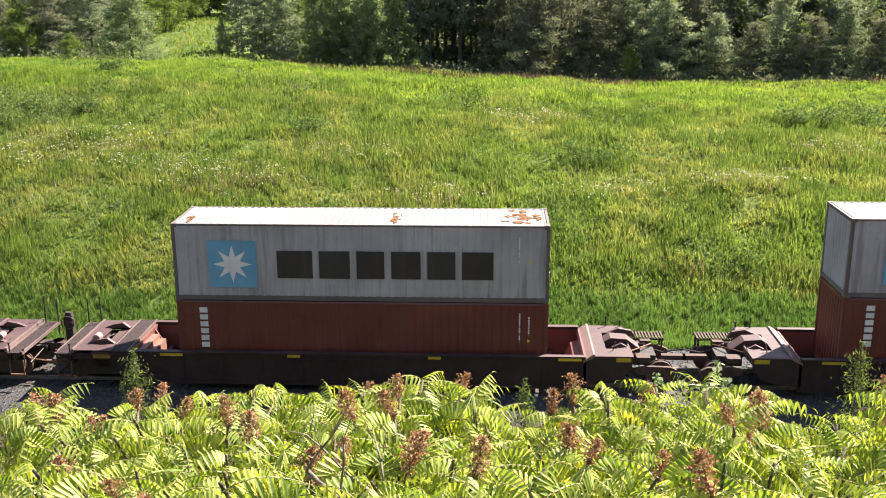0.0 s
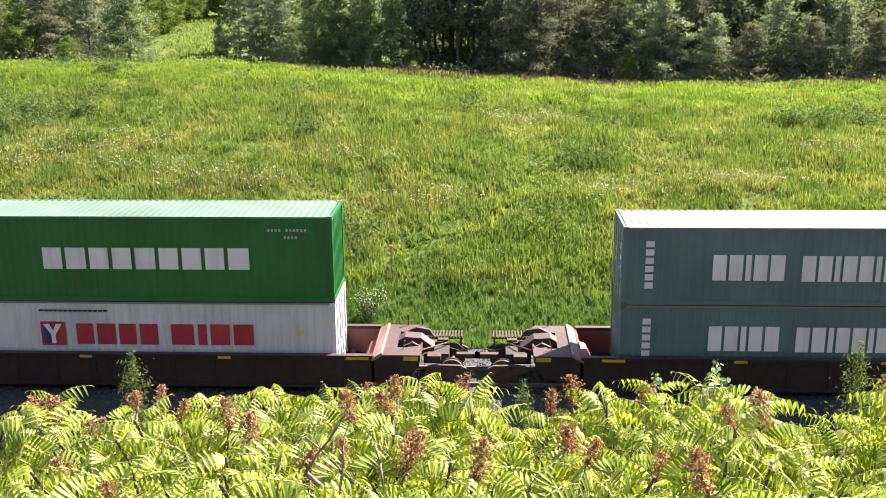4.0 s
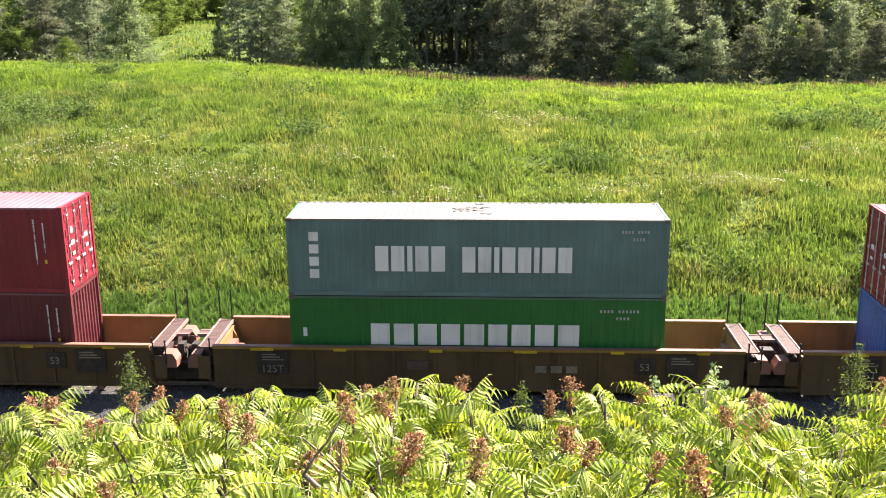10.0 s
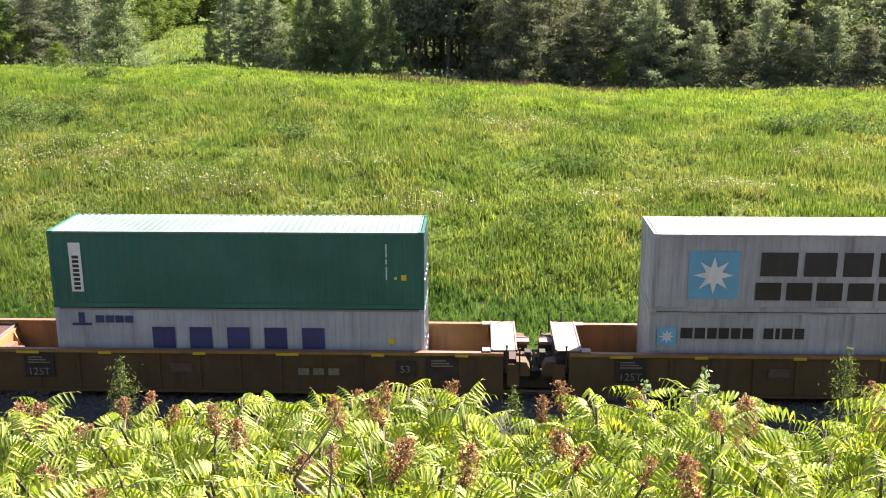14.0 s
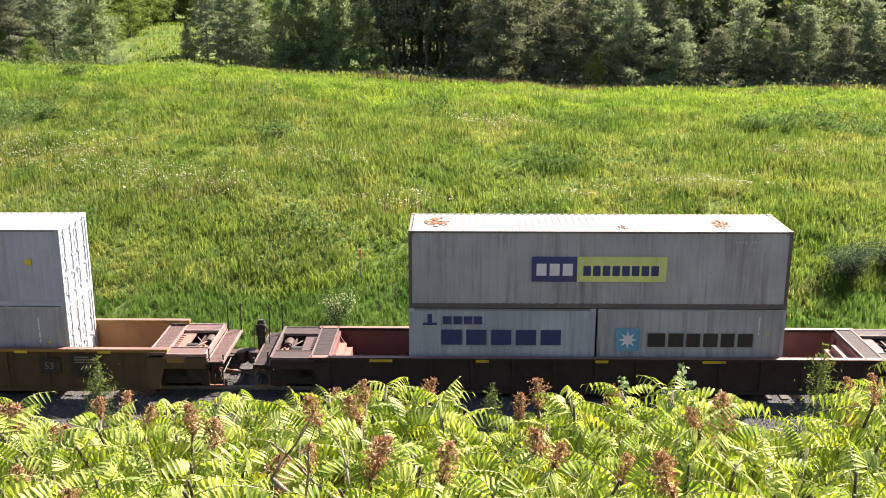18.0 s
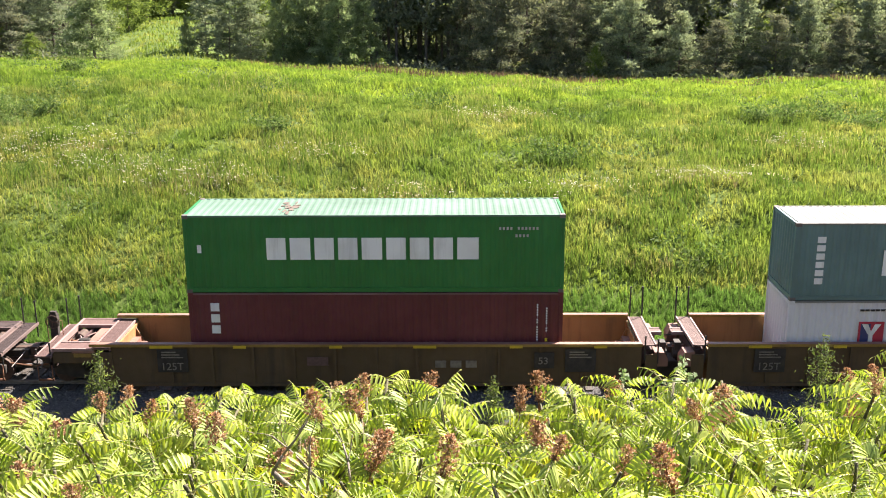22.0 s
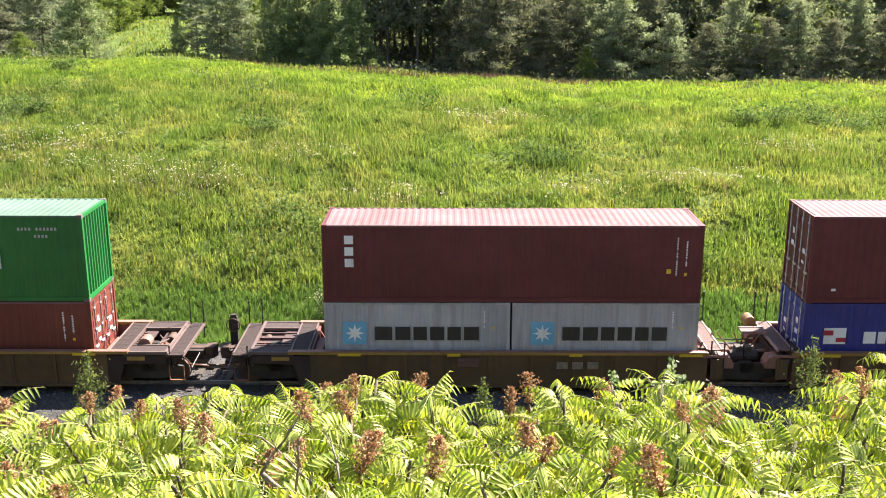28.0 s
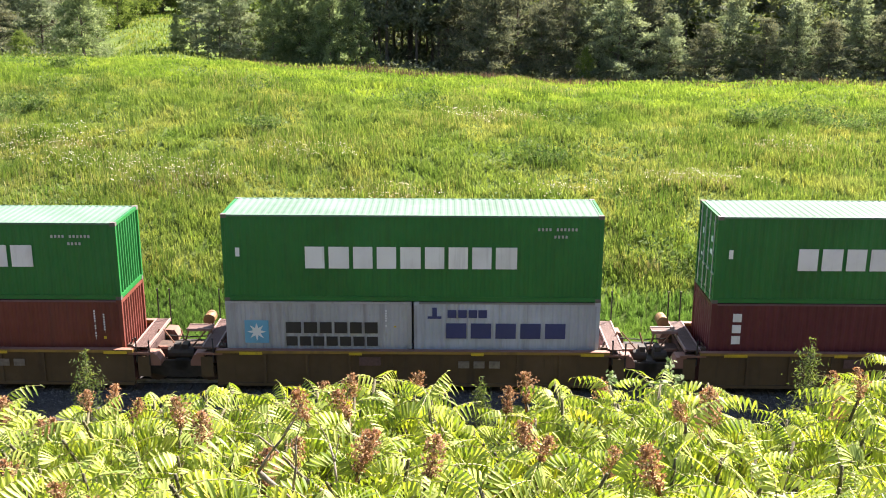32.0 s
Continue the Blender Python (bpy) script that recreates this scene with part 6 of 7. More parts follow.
def truck_end(c, x, s, deck, xx):
    """The open end over a shared bogie: a flat plated deck with cut-outs, slatted walkway and bare wheels."""
    def plate(name, a, b, y0, y1, z0, z1, mat, label=""):
        return part(name, Buf().box(*xx(a, b), y0, y1, z0, z1).mesh(name, mat), c, label)

    top = deck + 0.12
    for y0, y1 in ((-0.24, -0.18), (WIDE + 0.18, WIDE + 0.24)):
        part("deck_skirt", Buf().prism([(x - s * 0.05, 0.3), (x - s * 0.05, deck - 0.05), (x + s * 0.25, top - 0.02), (x + s * 1.52, top - 0.03), (x + s * 1.52, 0.86), (x + s * 1.2, 0.5), (x + s * 0.5, 0.3)], "y", y0, y1).mesh("deck_skirt", M_GRIMSHADERED), c, "grimy shade-darkened side of the end deck")
    part("deck_ramp", Buf().prism([(x - s * 0.06, deck - 0.12), (x - s * 0.06, deck - 0.04), (x + s * 0.26, top + 0.06), (x + s * 0.32, top + 0.06), (x + s * 0.32, top - 0.03)], "y", -0.25, WIDE + 0.25).mesh("deck_ramp", M_PALEDGE), c, "pale sloping edge of the deck")
    plate("deck_plate", 0.32, 1.56, -0.25, 0.46, top - 0.03, top, M_CARPINK, "faded pink-red deck plate")
    plate("deck_plate", 0.32, 0.74, 0.46, WIDE - 0.46, top - 0.03, top, M_CARPINK, "faded pink-red deck plate")
    plate("deck_plate", 0.32, 1.50, WIDE - 0.46, WIDE + 0.25, top - 0.03, top, M_CARPINK, "faded pink-red deck plate")
    plate("deck_plate", 1.1, 1.52, 0.46, 0.72, top - 0.035, top - 0.005, M_CARPINK, "faded pink-red deck plate")
    plate("deck_lip", 1.50, 1.56, -0.25, WIDE + 0.25, deck - 0.12, top - 0.04, M_DARKRUST)
    part("bolster_casting", Buf().prism([(x + s * 0.72, top), (x + s * 0.95, top + 0.14), (x + s * 1.5, top + 0.10), (x + s * 1.95, deck - 0.12), (x + s * 1.95, 0.78), (x + s * 0.72, 0.78)], "y", 1.08, 1.62).mesh("bolster_casting", M_CARPINK), c, "faded pink-red cast arm")
    part("casting_arm", Buf().prism([(x + s * 0.9, top + 0.02), (x + s * 1.3, top + 0.2), (x + s * 1.75, top + 0.12), (x + s * 1.9, deck)], "y", 1.86, 1.98).mesh("casting_arm", M_CARPINK), c)
    part("bracket", Buf().prism([(x + s * 0.95, top - 0.02), (x + s * 1.25, top + 0.12), (x + s * 1.5, top - 0.02)], "y", 0.62, 0.72).mesh("bracket", M_CARPINK), c)
    plate("articulation", 1.6, 2.45, 0.82, 1.62, 0.55, 0.90, M_BLACK, "grimy black articulation casting")
    for y in (0.34, 1.68):
        plate("side_bearing", 1.75, 2.2, y, y + 0.42, 0.82, 1.0, M_DARKRUST)
    plate("drawbar", 2.7, 3.5, 1.12, 1.34, 0.62, 0.78, M_DARKRUST, "rusty brown drawbar")
    tank(c, x + s * 1.22, 0.86, deck - 0.22, 0.45, 0.15, M_BLACK, "x")
    rails = Buf()
    for y in (WIDE - 0.44, WIDE + 0.12):
        rails.box(*xx(1.5, 2.92), y, y + 0.05, deck - 0.14, deck - 0.102)
    way = part("slatted_walkway", rails.mesh("slatted_walkway", M_DARKRUST), c, "rusty brown slatted walkway")
    slat = once("slat", lambda: Buf().box(-0.026, 0.026, -0.32, 0.32, -0.03, 0.03).mesh("slat", M_DARKRUST))
    for i in range(12):
        part("slat", slat, way, at=(x + s * (1.67 + i * 0.108), WIDE - 0.14, deck - 0.072))
    for y in (WIDE - 0.42, WIDE + 0.06):
        plate("walkway_post", 2.8, 2.86, y, y + 0.06, 0.6, deck - 0.14, M_DARKRUST)
    part("brake_rod", Buf().rod((x + s * 1.5, 0.55, deck - 0.02), (x + s * 2.4, 1.7, deck - 0.16), 0.026).mesh("brake_rod", M_RUST), c)
    part("brake_rod", Buf().rod((x + s * 0.95, 0.3, top), (x + s * 1.02, 0.34, top + 0.3), 0.018).mesh("brake_rod", M_RUST), c)
    part("valve_box", Buf().box(*xx(2.05, 2.4), 1.75, 2.0, 0.8, deck - 0.08).mesh("valve_box", M_DARKRUST), c, "small rusty valve box")
    part("hose", Buf().rod((x + s * 2.3, 1.5, 0.9), (x + s * 2.8, 1.6, 0.72), 0.025).rod((x + s * 2.8, 1.6, 0.72), (x + s * 3.45, 1.55, 0.85), 0.025).mesh("hose", M_BLACK), c)
    part("end_marker", Buf().box(*xx(1.0, 1.48), -0.262, -0.245, top - 0.19, top - 0.05).mesh("end_marker", M_YELLOW), c, "yellow reflective strip")
    handrail(c, x + s * 0.95, WIDE + 0.2, deck, 0.45)
    handrail(c, x + s * 1.45, WIDE + 0.2, deck, 0.3)
    def side_frame():
        b = Buf().prism([(-0.85, 0.66), (-0.85, 0.5), (-0.5, 0.42), (-0.42, 0.22), (0.42, 0.22), (0.5, 0.42), (0.5, 0.62), (0.3, 0.72), (-0.5, 0.74)], "y", 0, 0.12)
        return b.rod((0, -0.05, 0.42), (0, 0.16, 0.42), 0.13, 0.13, 10).mesh("axle_frame", M_DARKRUST)

    near = once("axle_frame", side_frame)
    a = part("axle_frame", near, c, "rusty brown axle frame", pose(x + s * 2.56, 0.20, 0) if s > 0 else pose(x + s * 2.56, 0.32, 0, 0, 0, 180))
    part("axle_frame", near, c, "rusty brown axle frame", pose(x + s * 2.56, 2.12, 0) if s > 0 else pose(x + s * 2.56, 2.24, 0, 0, 0, 180))
    OPEN_WHEELS.append((wheelset(a, 0, -0.20 if s > 0 else -2.12), -s))


def wagon_end(c, x, s, ln, e, top, inner, outer, kind, pale):
    """Bulkhead, deck, walkways, coupling and bogie at one end; s is the way outwards."""
    def xx(a, b):
        return tuple(sorted((x + s * a, x + s * b)))

    deck = {48: 1.14, 53: 1.30, 54: 1.2, 40: 1.2}[kind]
    c0 = START[e][kind]
    part("bulkhead", Buf().box(*xx(c0 - 0.1, c0 - 0.03), -0.2, WIDE + 0.2, 0.2, deck + 0.05).mesh("bulkhead", inner), c)
    if e == "none":
        return
    if e == "truck":
        part("end_step", Buf().prism([(x, FLOOR), (x, 0.95), (x - s * 0.32, 0.85), (x - s * 0.55, FLOOR)], "y", 0.5, WIDE - 0.35).mesh("end_step", inner), c)
        truck_end(c, x, s, deck, xx)
        return
    # steps at the foot of the well's end
    if c0 > 0.3:
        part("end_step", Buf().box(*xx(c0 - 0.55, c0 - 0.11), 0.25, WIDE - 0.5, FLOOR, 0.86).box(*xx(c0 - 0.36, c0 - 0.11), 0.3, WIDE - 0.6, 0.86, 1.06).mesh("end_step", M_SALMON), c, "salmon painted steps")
        part("end_gusset", Buf().prism([(x + s * (c0 - 0.1), 0.5), (x + s * (c0 - 0.1), deck), (x + s * (c0 - 0.5), 0.5)], "y", WIDE - 0.3, WIDE - 0.24).mesh("end_gusset", inner), c)
    if e == "coup":
        dull = kind != 53
        sheet = M_DULLDECK if dull else M_SALMON
        drop = {53: 0.24, 54: 0.24, 40: 0.08, 48: 0.12}[kind]
        zd = deck + 0.12
        walkway(c, *xx(c0, c0 + 0.58), -0.28, WIDE + 0.28, zd, dull=dull)
        for y0, y1 in ((-0.27, -0.2), (WIDE + 0.2, WIDE + 0.27)):
            part("side_plate", Buf().prism([(x + s * (c0 - 0.05), 0.2), (x + s * (c0 - 0.05), deck), (x + s * (c0 + 1.9), deck), (x + s * (c0 + 1.9), 0.92), (x + s * (c0 + 0.5), 0.92), (x + s * (c0 + 0.3), 0.2)], "y", y0, y1).mesh("side_plate", outer if kind == 53 else M_GRIMSHADERED), c)
            part("deck_edge", Buf().box(*xx(c0 + 0.5, c0 + 1.25), y0 - 0.02, y1 + 0.02, deck - 0.02, deck + 0.05).mesh("deck_edge", sheet), c, "salmon painted edge")
        if kind != 54:
            part("end_marker", Buf().box(*xx(c0 + 0.62, c0 + 1.2), -0.30, -0.275, deck - 0.16, deck - 0.03).mesh("end_marker", M_EDGE), c, "yellow reflective strip")
        for y0, y1 in ((-0.25, 0.40), (WIDE - 0.40, WIDE + 0.25)):
            if kind == 48:
                part("deck_plate", Buf().box(*xx(c0 + 0.61, c0 + 1.85), y0, y1, zd - 0.05, zd - 0.02).mesh("deck_plate", M_CARPINK), c, "faded pink-red deck plate")
                part("casting_arm", Buf().prism([(x + s * (c0 + 0.7), zd - 0.02), (x + s * (c0 + 0.95), zd + 0.16), (x + s * (c0 + 1.3), zd + 0.1), (x + s * (c0 + 1.6), zd - 0.02)], "y", y1 - 0.02 if y0 < 0 else y0 - 0.12, y1 + 0.12 if y0 < 0 else y0 + 0.02).mesh("casting_arm", M_CARPINK), c)
            else:
                walkway(c, *xx(c0 + 0.61, c0 + 1.85), y0, y1, zd - 0.02, True, dull)
        if kind == 48:
            part("deck_plate", Buf().box(*xx(c0 + 1.3, c0 + 1.85), 0.4, WIDE - 0.4, zd - 0.05, zd - 0.02).mesh("deck_plate", M_CARPINK), c, "faded pink-red deck plate")
            tank(c, x + s * (c0 + 1.35), 0.62, zd + 0.12, 0.3, 0.13, M_PALEDGE, "y")
        part("deck_bar", Buf().box(*xx(c0 + 1.85, c0 + 1.93), -0.27, WIDE + 0.27, deck - 0.05, zd + 0.02).mesh("deck_bar", M_DULLEDGE if dull else M_PALEDGE), c, "pale worn cross bar")
        b = Buf().box(*xx(c0 + 0.64, c0 + 1.05), 0.43, WIDE - 0.43, deck - 0.02, deck + 0.03)
        for k in range(7):
            y = 0.5 + k * 0.2
            b.box(*xx(c0 + 0.62, c0 + 0.74), y, y + 0.1, deck + 0.03, deck + 0.06)
        part("deck_plate", b.mesh("deck_plate", sheet), c, "salmon painted toothed plate")
        if kind == 40 and s > 0:
            tank(c, x + s * (c0 + 0.98), 0.70, deck + 0.10, 0.42, 0.21, M_SALMON, "y")
        elif kind == 40:
            part("deck_plate", Buf().box(*xx(c0 + 1.05, c0 + 1.84), 0.43, WIDE - 0.43, deck - 0.06, deck - 0.01).mesh("deck_plate", sheet), c, "salmon painted deck plate")
            for k in range(3):
                part("deck_rib", Buf().box(*xx(c0 + 0.64, c0 + 1.84), 0.72 + k * 0.48, 0.78 + k * 0.48, deck - 0.01, deck + 0.07).mesh("deck_rib", M_CARPINK), c)
        part("under_frame", Buf().box(*xx(c0 + 0.1, c0 + 1.9), 0.3, WIDE - 0.3, 0.52, 0.58).mesh("under_frame", M_GRIMSHADERED), c, "dark underframe plate")
        part("side_web", Buf().box(*xx(c0 + 0.1, c0 + 1.9), WIDE - 0.42, WIDE - 0.36, 0.58, deck - 0.04).mesh("side_web", M_GRIMSHADERED), c, "dark underframe web")
        part("cross_bar", Buf().box(*xx(c0 + 1.34, c0 + 1.40), 0.42, WIDE - 0.42, deck - 0.14, deck - 0.02).mesh("cross_bar", M_CARPINK), c)
        part("centre_sill", Buf().box(*xx(c0, ln - 0.4), 0.9, 1.55, 0.6, 0.92).mesh("centre_sill", M_BLACK), c)
        tank(c, x + s * (c0 + 1.2), 0.78, deck - 0.06, 0.34, 0.17, M_BLACK, "x")
        tank(c, x + s * (c0 + 1.6), 1.62, deck - 0.12, 0.5, 0.16, M_DARKRUST, "y")
        part("brake_valve", Buf().box(*xx(c0 + 1.48, c0 + 1.72), 0.55, 0.85, deck - 0.25, deck + 0.02).rod((x + s * (c0 + 1.6), 0.7, deck), (x + s * (c0 + 1.6), 0.7, deck + 0.1), 0.05, 0.04, 8).mesh("brake_valve", M_RUST), c, "rusty brake valve")
        rod = M_DULLEDGE if dull else M_PALEDGE
        part("brake_lever", Buf().rod((x + s * (c0 + 1.1), 0.5, deck - 0.05), (x + s * (c0 + 1.75), 1.7, deck - 0.02), 0.026).mesh("brake_lever", rod), c)
        part("brake_lever", Buf().rod((x + s * (c0 + 1.15), 1.75, deck - 0.05), (x + s * (c0 + 1.8), 0.7, deck - 0.1), 0.022).mesh("brake_lever", rod), c)
        part("end_sill", Buf().box(*xx(c0 + 1.9, c0 + 2.06), -0.2, WIDE + 0.2, 0.72, deck - drop).mesh("end_sill", M_GRIMSHADERED), c)
        # lower end platform
        e0, e1 = c0 + 1.96, c0 + 2.46
        walkway(c, *xx(e0, e1), -0.32, WIDE + 0.32, zd - drop, dull=dull)
        for y in (-0.2, WIDE + 0.14):
            part("platform_bracket", Buf().prism([(x + s * e0, 0.8), (x + s * e0, zd - drop - 0.08), (x + s * e1, zd - drop - 0.08)], "y", y, y + 0.06).mesh("platform_bracket", M_GRIMSHADERED), c)
        for y in (-0.22, WIDE + 0.22):
            handrail(c, x + s * (e0 + 0.04), y, deck - 0.35, 0.62 if y < 0 else 1.3)
            handrail(c, x + s * e1, y, deck - 0.45, 0.5 if y < 0 else 1.3)
        if s < 0:
            brake_stand(c, x + s * (ln - 0.42), WIDE - 0.75, deck - 0.05)
        cp = part("coupler", Buf().box(*xx(ln - 1.2, ln - 0.2), 1.1, 1.34, 0.66, 0.95).prism([(x + s * (ln - 0.35), 1.02), (x + s * (ln - 0.35), 1.42), (x + s * (ln - 0.05), 1.5), (x + s * (ln + 0.02), 1.3), (x + s * (ln - 0.1), 1.0)], "z", 0.6, 1.0).mesh("coupler", M_DARKRUST), c, "rusty knuckle coupler")
        part("draft_frame", Buf().box(*xx(e0, ln - 0.25), 0.75, 1.7, 0.5, 0.62).prism([(x + s * e0, 0.75), (x + s * e0, 1.7), (x + s * (ln - 0.1), 1.45), (x + s * (ln - 0.1), 1.0)], "z", 0.62, 0.7).mesh("draft_frame", M_DARKRUST), c, "dark rusty coupler frame")
        part("brake_pipe", Buf().rod((x + s * e0, 1.9, 0.75), (x + s * (ln - 0.1), 1.75, 0.55), 0.035).mesh("brake_pipe", M_RUST), c)
        part("brake_pipe", Buf().rod((x + s * e0, 0.4, 0.72), (x + s * (ln - 0.15), 0.55, 0.5), 0.03).mesh("brake_pipe", M_RUST), c)
        part("air_hose", Buf().rod((x + s * (ln - 0.6), 0.95, 0.8), (x + s * (ln - 0.25), 0.9, 0.42), 0.03).rod((x + s * (ln - 0.25), 0.9, 0.42), (x + s * ln, 0.95, 0.38), 0.03).mesh("air_hose", M_BLACK), cp, "black rubber air hose")
        part("cut_lever", Buf().rod((x + s * (ln - 0.55), -0.1, 0.72), (x + s * (ln - 0.5), 1.1, 0.9), 0.016).mesh("cut_lever", M_STEEL), cp)
        part("step", Buf().box(*xx(e0, e1), -0.28, -0.22, 0.3, 0.36).box(*xx(e0, e0 + 0.03), -0.28, -0.25, 0.3, 0.85).box(*xx(e1 - 0.03, e1), -0.28, -0.25, 0.3, 0.85).mesh("step", M_RUST), c)
        truck(c, x + s * 1.55)
        return
    # shared joint between two wells
    part("joint_deck", Buf().box(*xx(c0 - 0.02, c0 + 0.40), 0.1, WIDE - 0.1, 0.75, deck - 0.05).mesh("joint_deck", M_CARPINK), c, "faded oxide red deck")
    if pale:
        walkway(c, *xx(c0 - 0.40, c0 + 0.40), -0.18, WIDE + 0.2, deck + 0.36, pale=True)
        for y0, y1 in ((-0.24, 0.10), (WIDE - 0.08, WIDE + 0.24)):
            part("corner_plate", Buf().box(*xx(c0 - 0.72, c0 - 0.43), y0, y1, deck + 0.30, deck + 0.35).mesh("corner_plate", M_GRATEPALE), c, "pale corner plate")
            part("corner_post", Buf().box(*xx(c0 - 0.62, c0 - 0.50), y0 + 0.08, y0 + 0.2, deck - 0.3, deck + 0.30).mesh("corner_post", M_CARTAN), c, "faded yellow post")
    else:
        walkway(c, *xx(c0 - 0.03, c0 + 0.44), -0.16, WIDE + 0.16, deck + 0.2)
    up = deck + (0.32 if pale else 0.16)
    part("walkway_leg", Buf().box(*xx(c0 + 0.03, c0 + 0.09), 0.0, 0.06, deck - 0.06, up).box(*xx(c0 + 0.03, c0 + 0.09), WIDE - 0.06, WIDE, deck - 0.06, up).mesh("walkway_leg", M_DARKRUST), c)
    for y0, y1 in ((-0.22, 0.30), (WIDE - 0.36, WIDE + 0.16)):
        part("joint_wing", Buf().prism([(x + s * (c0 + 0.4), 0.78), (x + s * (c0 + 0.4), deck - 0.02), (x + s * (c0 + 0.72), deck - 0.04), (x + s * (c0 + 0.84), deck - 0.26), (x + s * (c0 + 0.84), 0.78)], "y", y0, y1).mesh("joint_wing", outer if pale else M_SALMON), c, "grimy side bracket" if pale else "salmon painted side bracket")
        part("joint_web", Buf().box(*xx(c0 + 0.1, c0 + 0.5), y0 - 0.02, y0 + 0.02, 0.4, deck - 0.1).mesh("joint_web", outer), c)
    if kind != 40 or s < 0:
        walkway(c, *xx(c0 + 0.44, ln - 0.12), 1.18, 1.60, deck + (0.14 if kind == 53 else 0.34), True, pale=pale)
    if kind == 40:
        part("trestle", Buf().rod((x + s * (c0 + 0.45), 1.2, deck + 0.32), (x + s * (c0 + 0.3), 0.95, deck - 0.06), 0.03).rod((x + s * (ln - 0.2), 1.2, deck + 0.32), (x + s * (ln - 0.02), 1.0, 0.95), 0.03).rod((x + s * (c0 + 0.6), 1.2, deck + 0.32), (x + s * (ln - 0.3), 1.0, 0.95), 0.026).mesh("trestle", M_RUST), c, "rusty trestle under the walkway")
        part("deck_strip", Buf().box(*xx(0.0, 0.85), -0.28, -0.18, deck - 0.02, deck + 0.05).mesh("deck_strip", M_SALMON), c, "salmon painted edge")
        part("angle_cock", Buf().box(*xx(c0 - 0.28, c0 - 0.08), 0.02, 0.24, deck, deck + 0.2).rod((x + s * (c0 - 0.2), 0.1, deck + 0.2), (x + s * (c0 - 0.12), 0.16, deck + 0.36), 0.03).mesh("angle_cock", M_DARKRUST), c, "dark rusty valve block")
    part("joint_casting", Buf().prism([(x + s * (c0 + 0.4), 0.85), (x + s * (c0 + 0.4), 1.6), (x + s * ln, 1.42), (x + s * ln, 1.03)], "z", 0.62, 0.98).mesh("joint_casting", M_DARKRUST), c, "rusty cast joint")
    part("ladder_bracket", Buf().prism([(x + s * (c0 + 0.5), 0.7), (x + s * (c0 + 0.78), 0.7), (x + s * (c0 + 0.98), 0.62), (x + s * (c0 + 0.62), 0.62)], "z", deck - 0.16, deck - 0.08).mesh("ladder_bracket", M_SALMON), c, "salmon painted plate")
    part("brake_cylinder", Buf().rod((x + s * (ln - 0.5), 0.62, 0.92), (x + s * (ln - 0.06), 0.62, 0.92), 0.19, 0.19, 12).box(*xx(ln - 0.3, ln - 0.1), 0.5, 0.85, 1.0, deck + 0.04).mesh("brake_cylinder", M_BLACK), c, "grimy black brake cylinder")
    part("brake_pipe", Buf().rod((x + s * (c0 + 0.5), 1.75, deck - 0.1), (x + s * ln, 1.8, deck - 0.18), 0.025).mesh("brake_pipe", M_BLACK), c)
    if kind == 40 and s < 0:
        tank(c, x + s * 0.95, WIDE - 0.1, deck + 0.35, 0.5, 0.2, M_OCHRE, "y")
        part("tank_saddle", Buf().box(*xx(0.87, 1.03), WIDE - 0.3, WIDE + 0.1, deck - 0.1, deck + 0.2).mesh("tank_saddle", M_CARPINK), c)
    for d in (0.04, 0.46):
        handrail(c, x + s * (c0 + d), WIDE + 0.2 + 0.04 * pale, deck - 0.1, 0.75 if pale else 1.35)
    handrail(c, x + s * (c0 + 0.08), -0.24, deck - 0.3, 0.8)
    if s > 0:
        handrail(c, x + s * (c0 + 0.5), -0.24, deck - 0.4, 0.8)
        truck(c, x + s * ln)


SPEED = 12.53
MOVERS = []


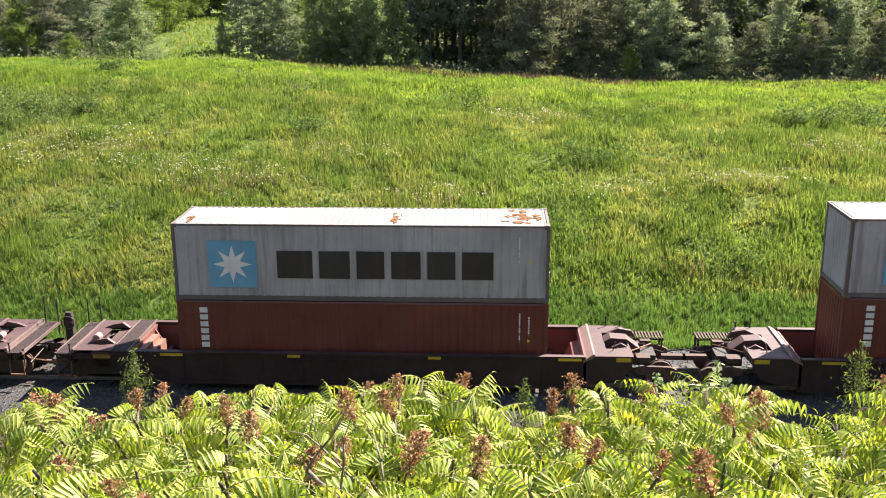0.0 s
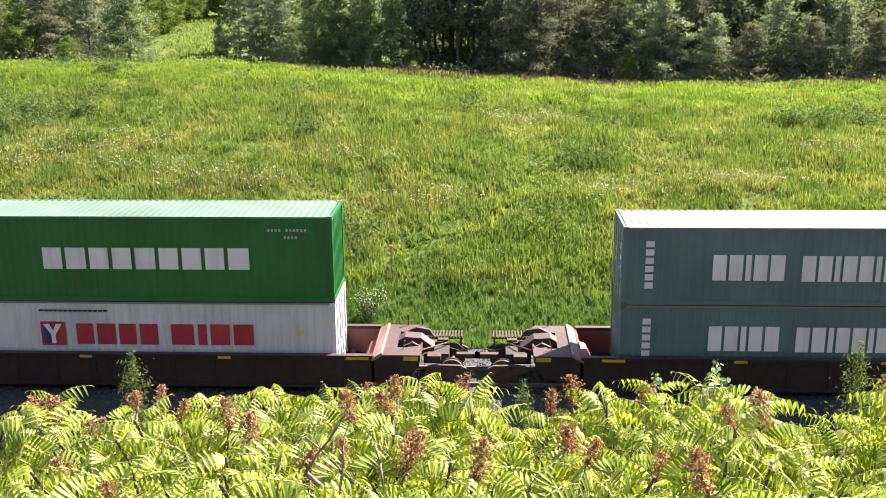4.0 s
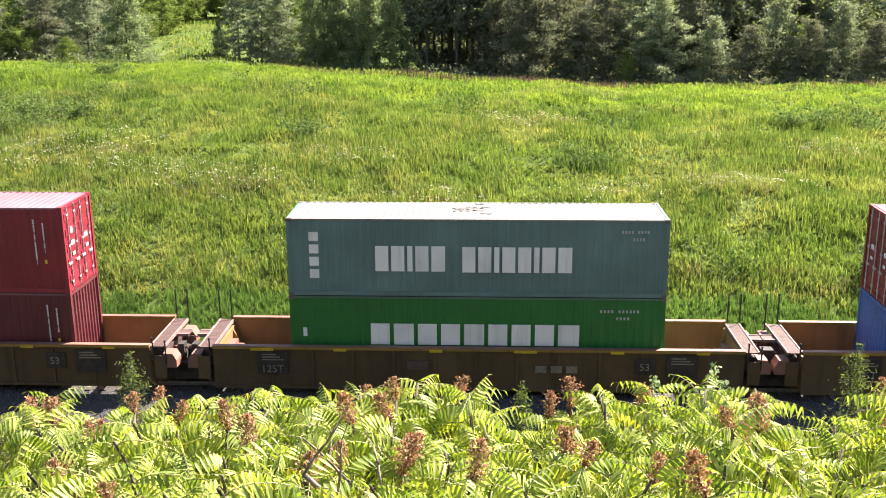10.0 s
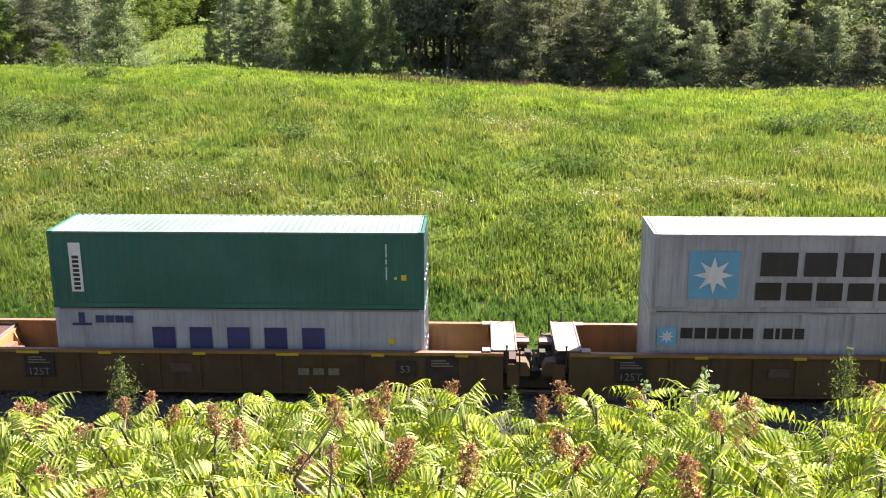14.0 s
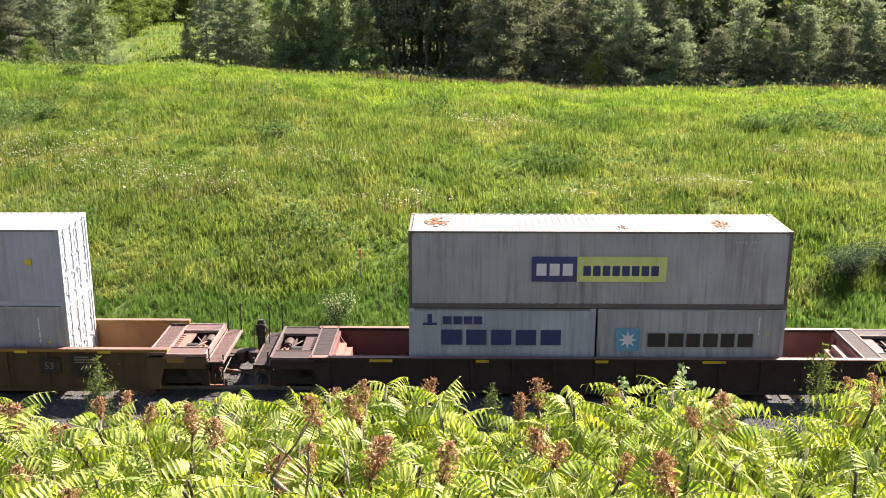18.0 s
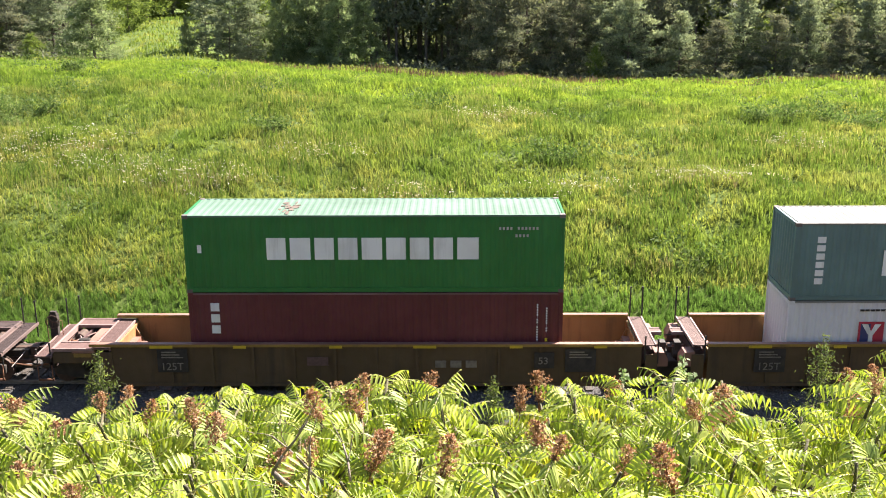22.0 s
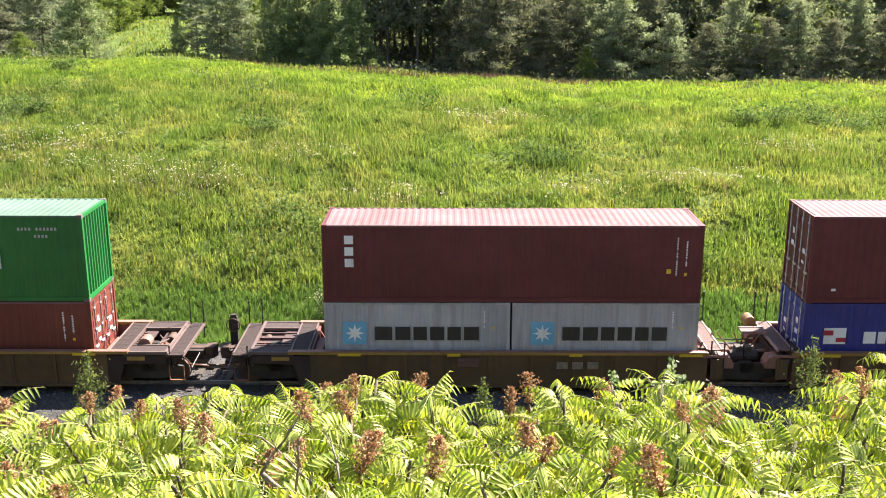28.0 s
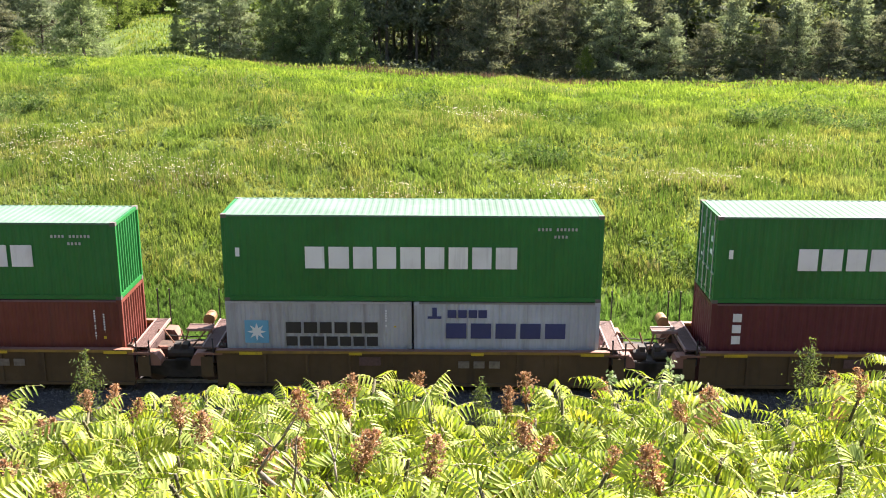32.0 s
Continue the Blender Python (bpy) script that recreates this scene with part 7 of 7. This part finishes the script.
def build_train():
    plan = train_plan()
    rust = paint("orange roof rust", (0.15, 0.068, 0.032), 0.85, (0.10, 0.045, 0.022), 0.6, spec=0.15)
    brown = paint("brown roof scuff", (0.13, 0.10, 0.085), 0.8, (0.08, 0.055, 0.045), 0.5, spec=0.15)
    grey = paint("grey roof scuff", (0.10, 0.095, 0.09), 0.7)
    for i, spots in ((1, ((10.9, 11.95, 0.3, 2.1), (7.0, 7.4, 0.4, 1.6), (0.3, 0.6, 0.2, 1.2))), (12, ((9.9, 10.4, 0.5, 1.6), (6.8, 7.0, 0.3, 0.9), (0.5, 1.2, 0.7, 1.9))), (14, ((2.9, 3.5, 0.2, 2.2),)), (15, ((10.9, 11.7, 0.6, 1.6),)), (11, ((7.6, 8.1, 0.8, 1.8),)), (7, ((5.4, 6.6, 1.0, 1.9),))):
        c = plan[i][1][0]
        for k, (a, b, p, q) in enumerate(spots):
            roof_scrape(c, TALL[c.name][1], a, b, p, q, grey if i in (15, 11, 7) else brown if i == 14 else rust, i * 5 + k)
    for x, upper, lower, kind, left, right in plan:
        gap = (WELL[kind] - L40) / 2
        MOVERS.append((wagon(kind, left, right, 160 < x < 210), x - gap, 0.0, 0.0))    # one set of three has paler decks
        px = x
        hl = 0
        for o in lower:
            ln = TALL[o.name][0]
            hl = TALL[o.name][1]
            MOVERS.append((o, px, 0.0, FLOOR))
            px += ln + (0.076 if ln < 8 else 0)
        for o in upper:
            MOVERS.append((o, x, 0.0, FLOOR + hl + 0.004))


TALL = {}
_container = container


def container(L, H, *a, **k):
    o = _container(L, H, *a, **k)
    TALL[o.name] = (L, H)
    return o


build_train()


def motions():
    """The whole train rolls by at one steady speed."""
    for ob, x, y, z in MOVERS:
        walk(ob, [(0, pose(x, y, z)), (32, pose(x - SPEED * 32, y, z))])
    # the thicket stirs in a breeze that dies down
    for i, b in enumerate(SUMAC):
        p, q = b.location.copy(), i * 1.7
        rows = []
        for k in range(65):
            t = k * 0.5
            a = 0.32 if t < 12.5 else 0.32 - 0.25 * min(1, (t - 12.5) / 2)
            sway = a * (math.sin(t * 3.1 + q) + 0.6 * math.sin(t * 5.3 + 2 * q))
            rows.append((t, pose(p.x, p.y, p.z, 0.5 * a * math.sin(t * 2.3 + q), sway, 0)))
        walk(b, rows)
    for w, way in OPEN_WHEELS:
        y = w.location.y
        walk(w, [(k / 30, pose(0, y, 0.42, 0, 57.0 * k * way, 0)) for k in range(961)])


motions()
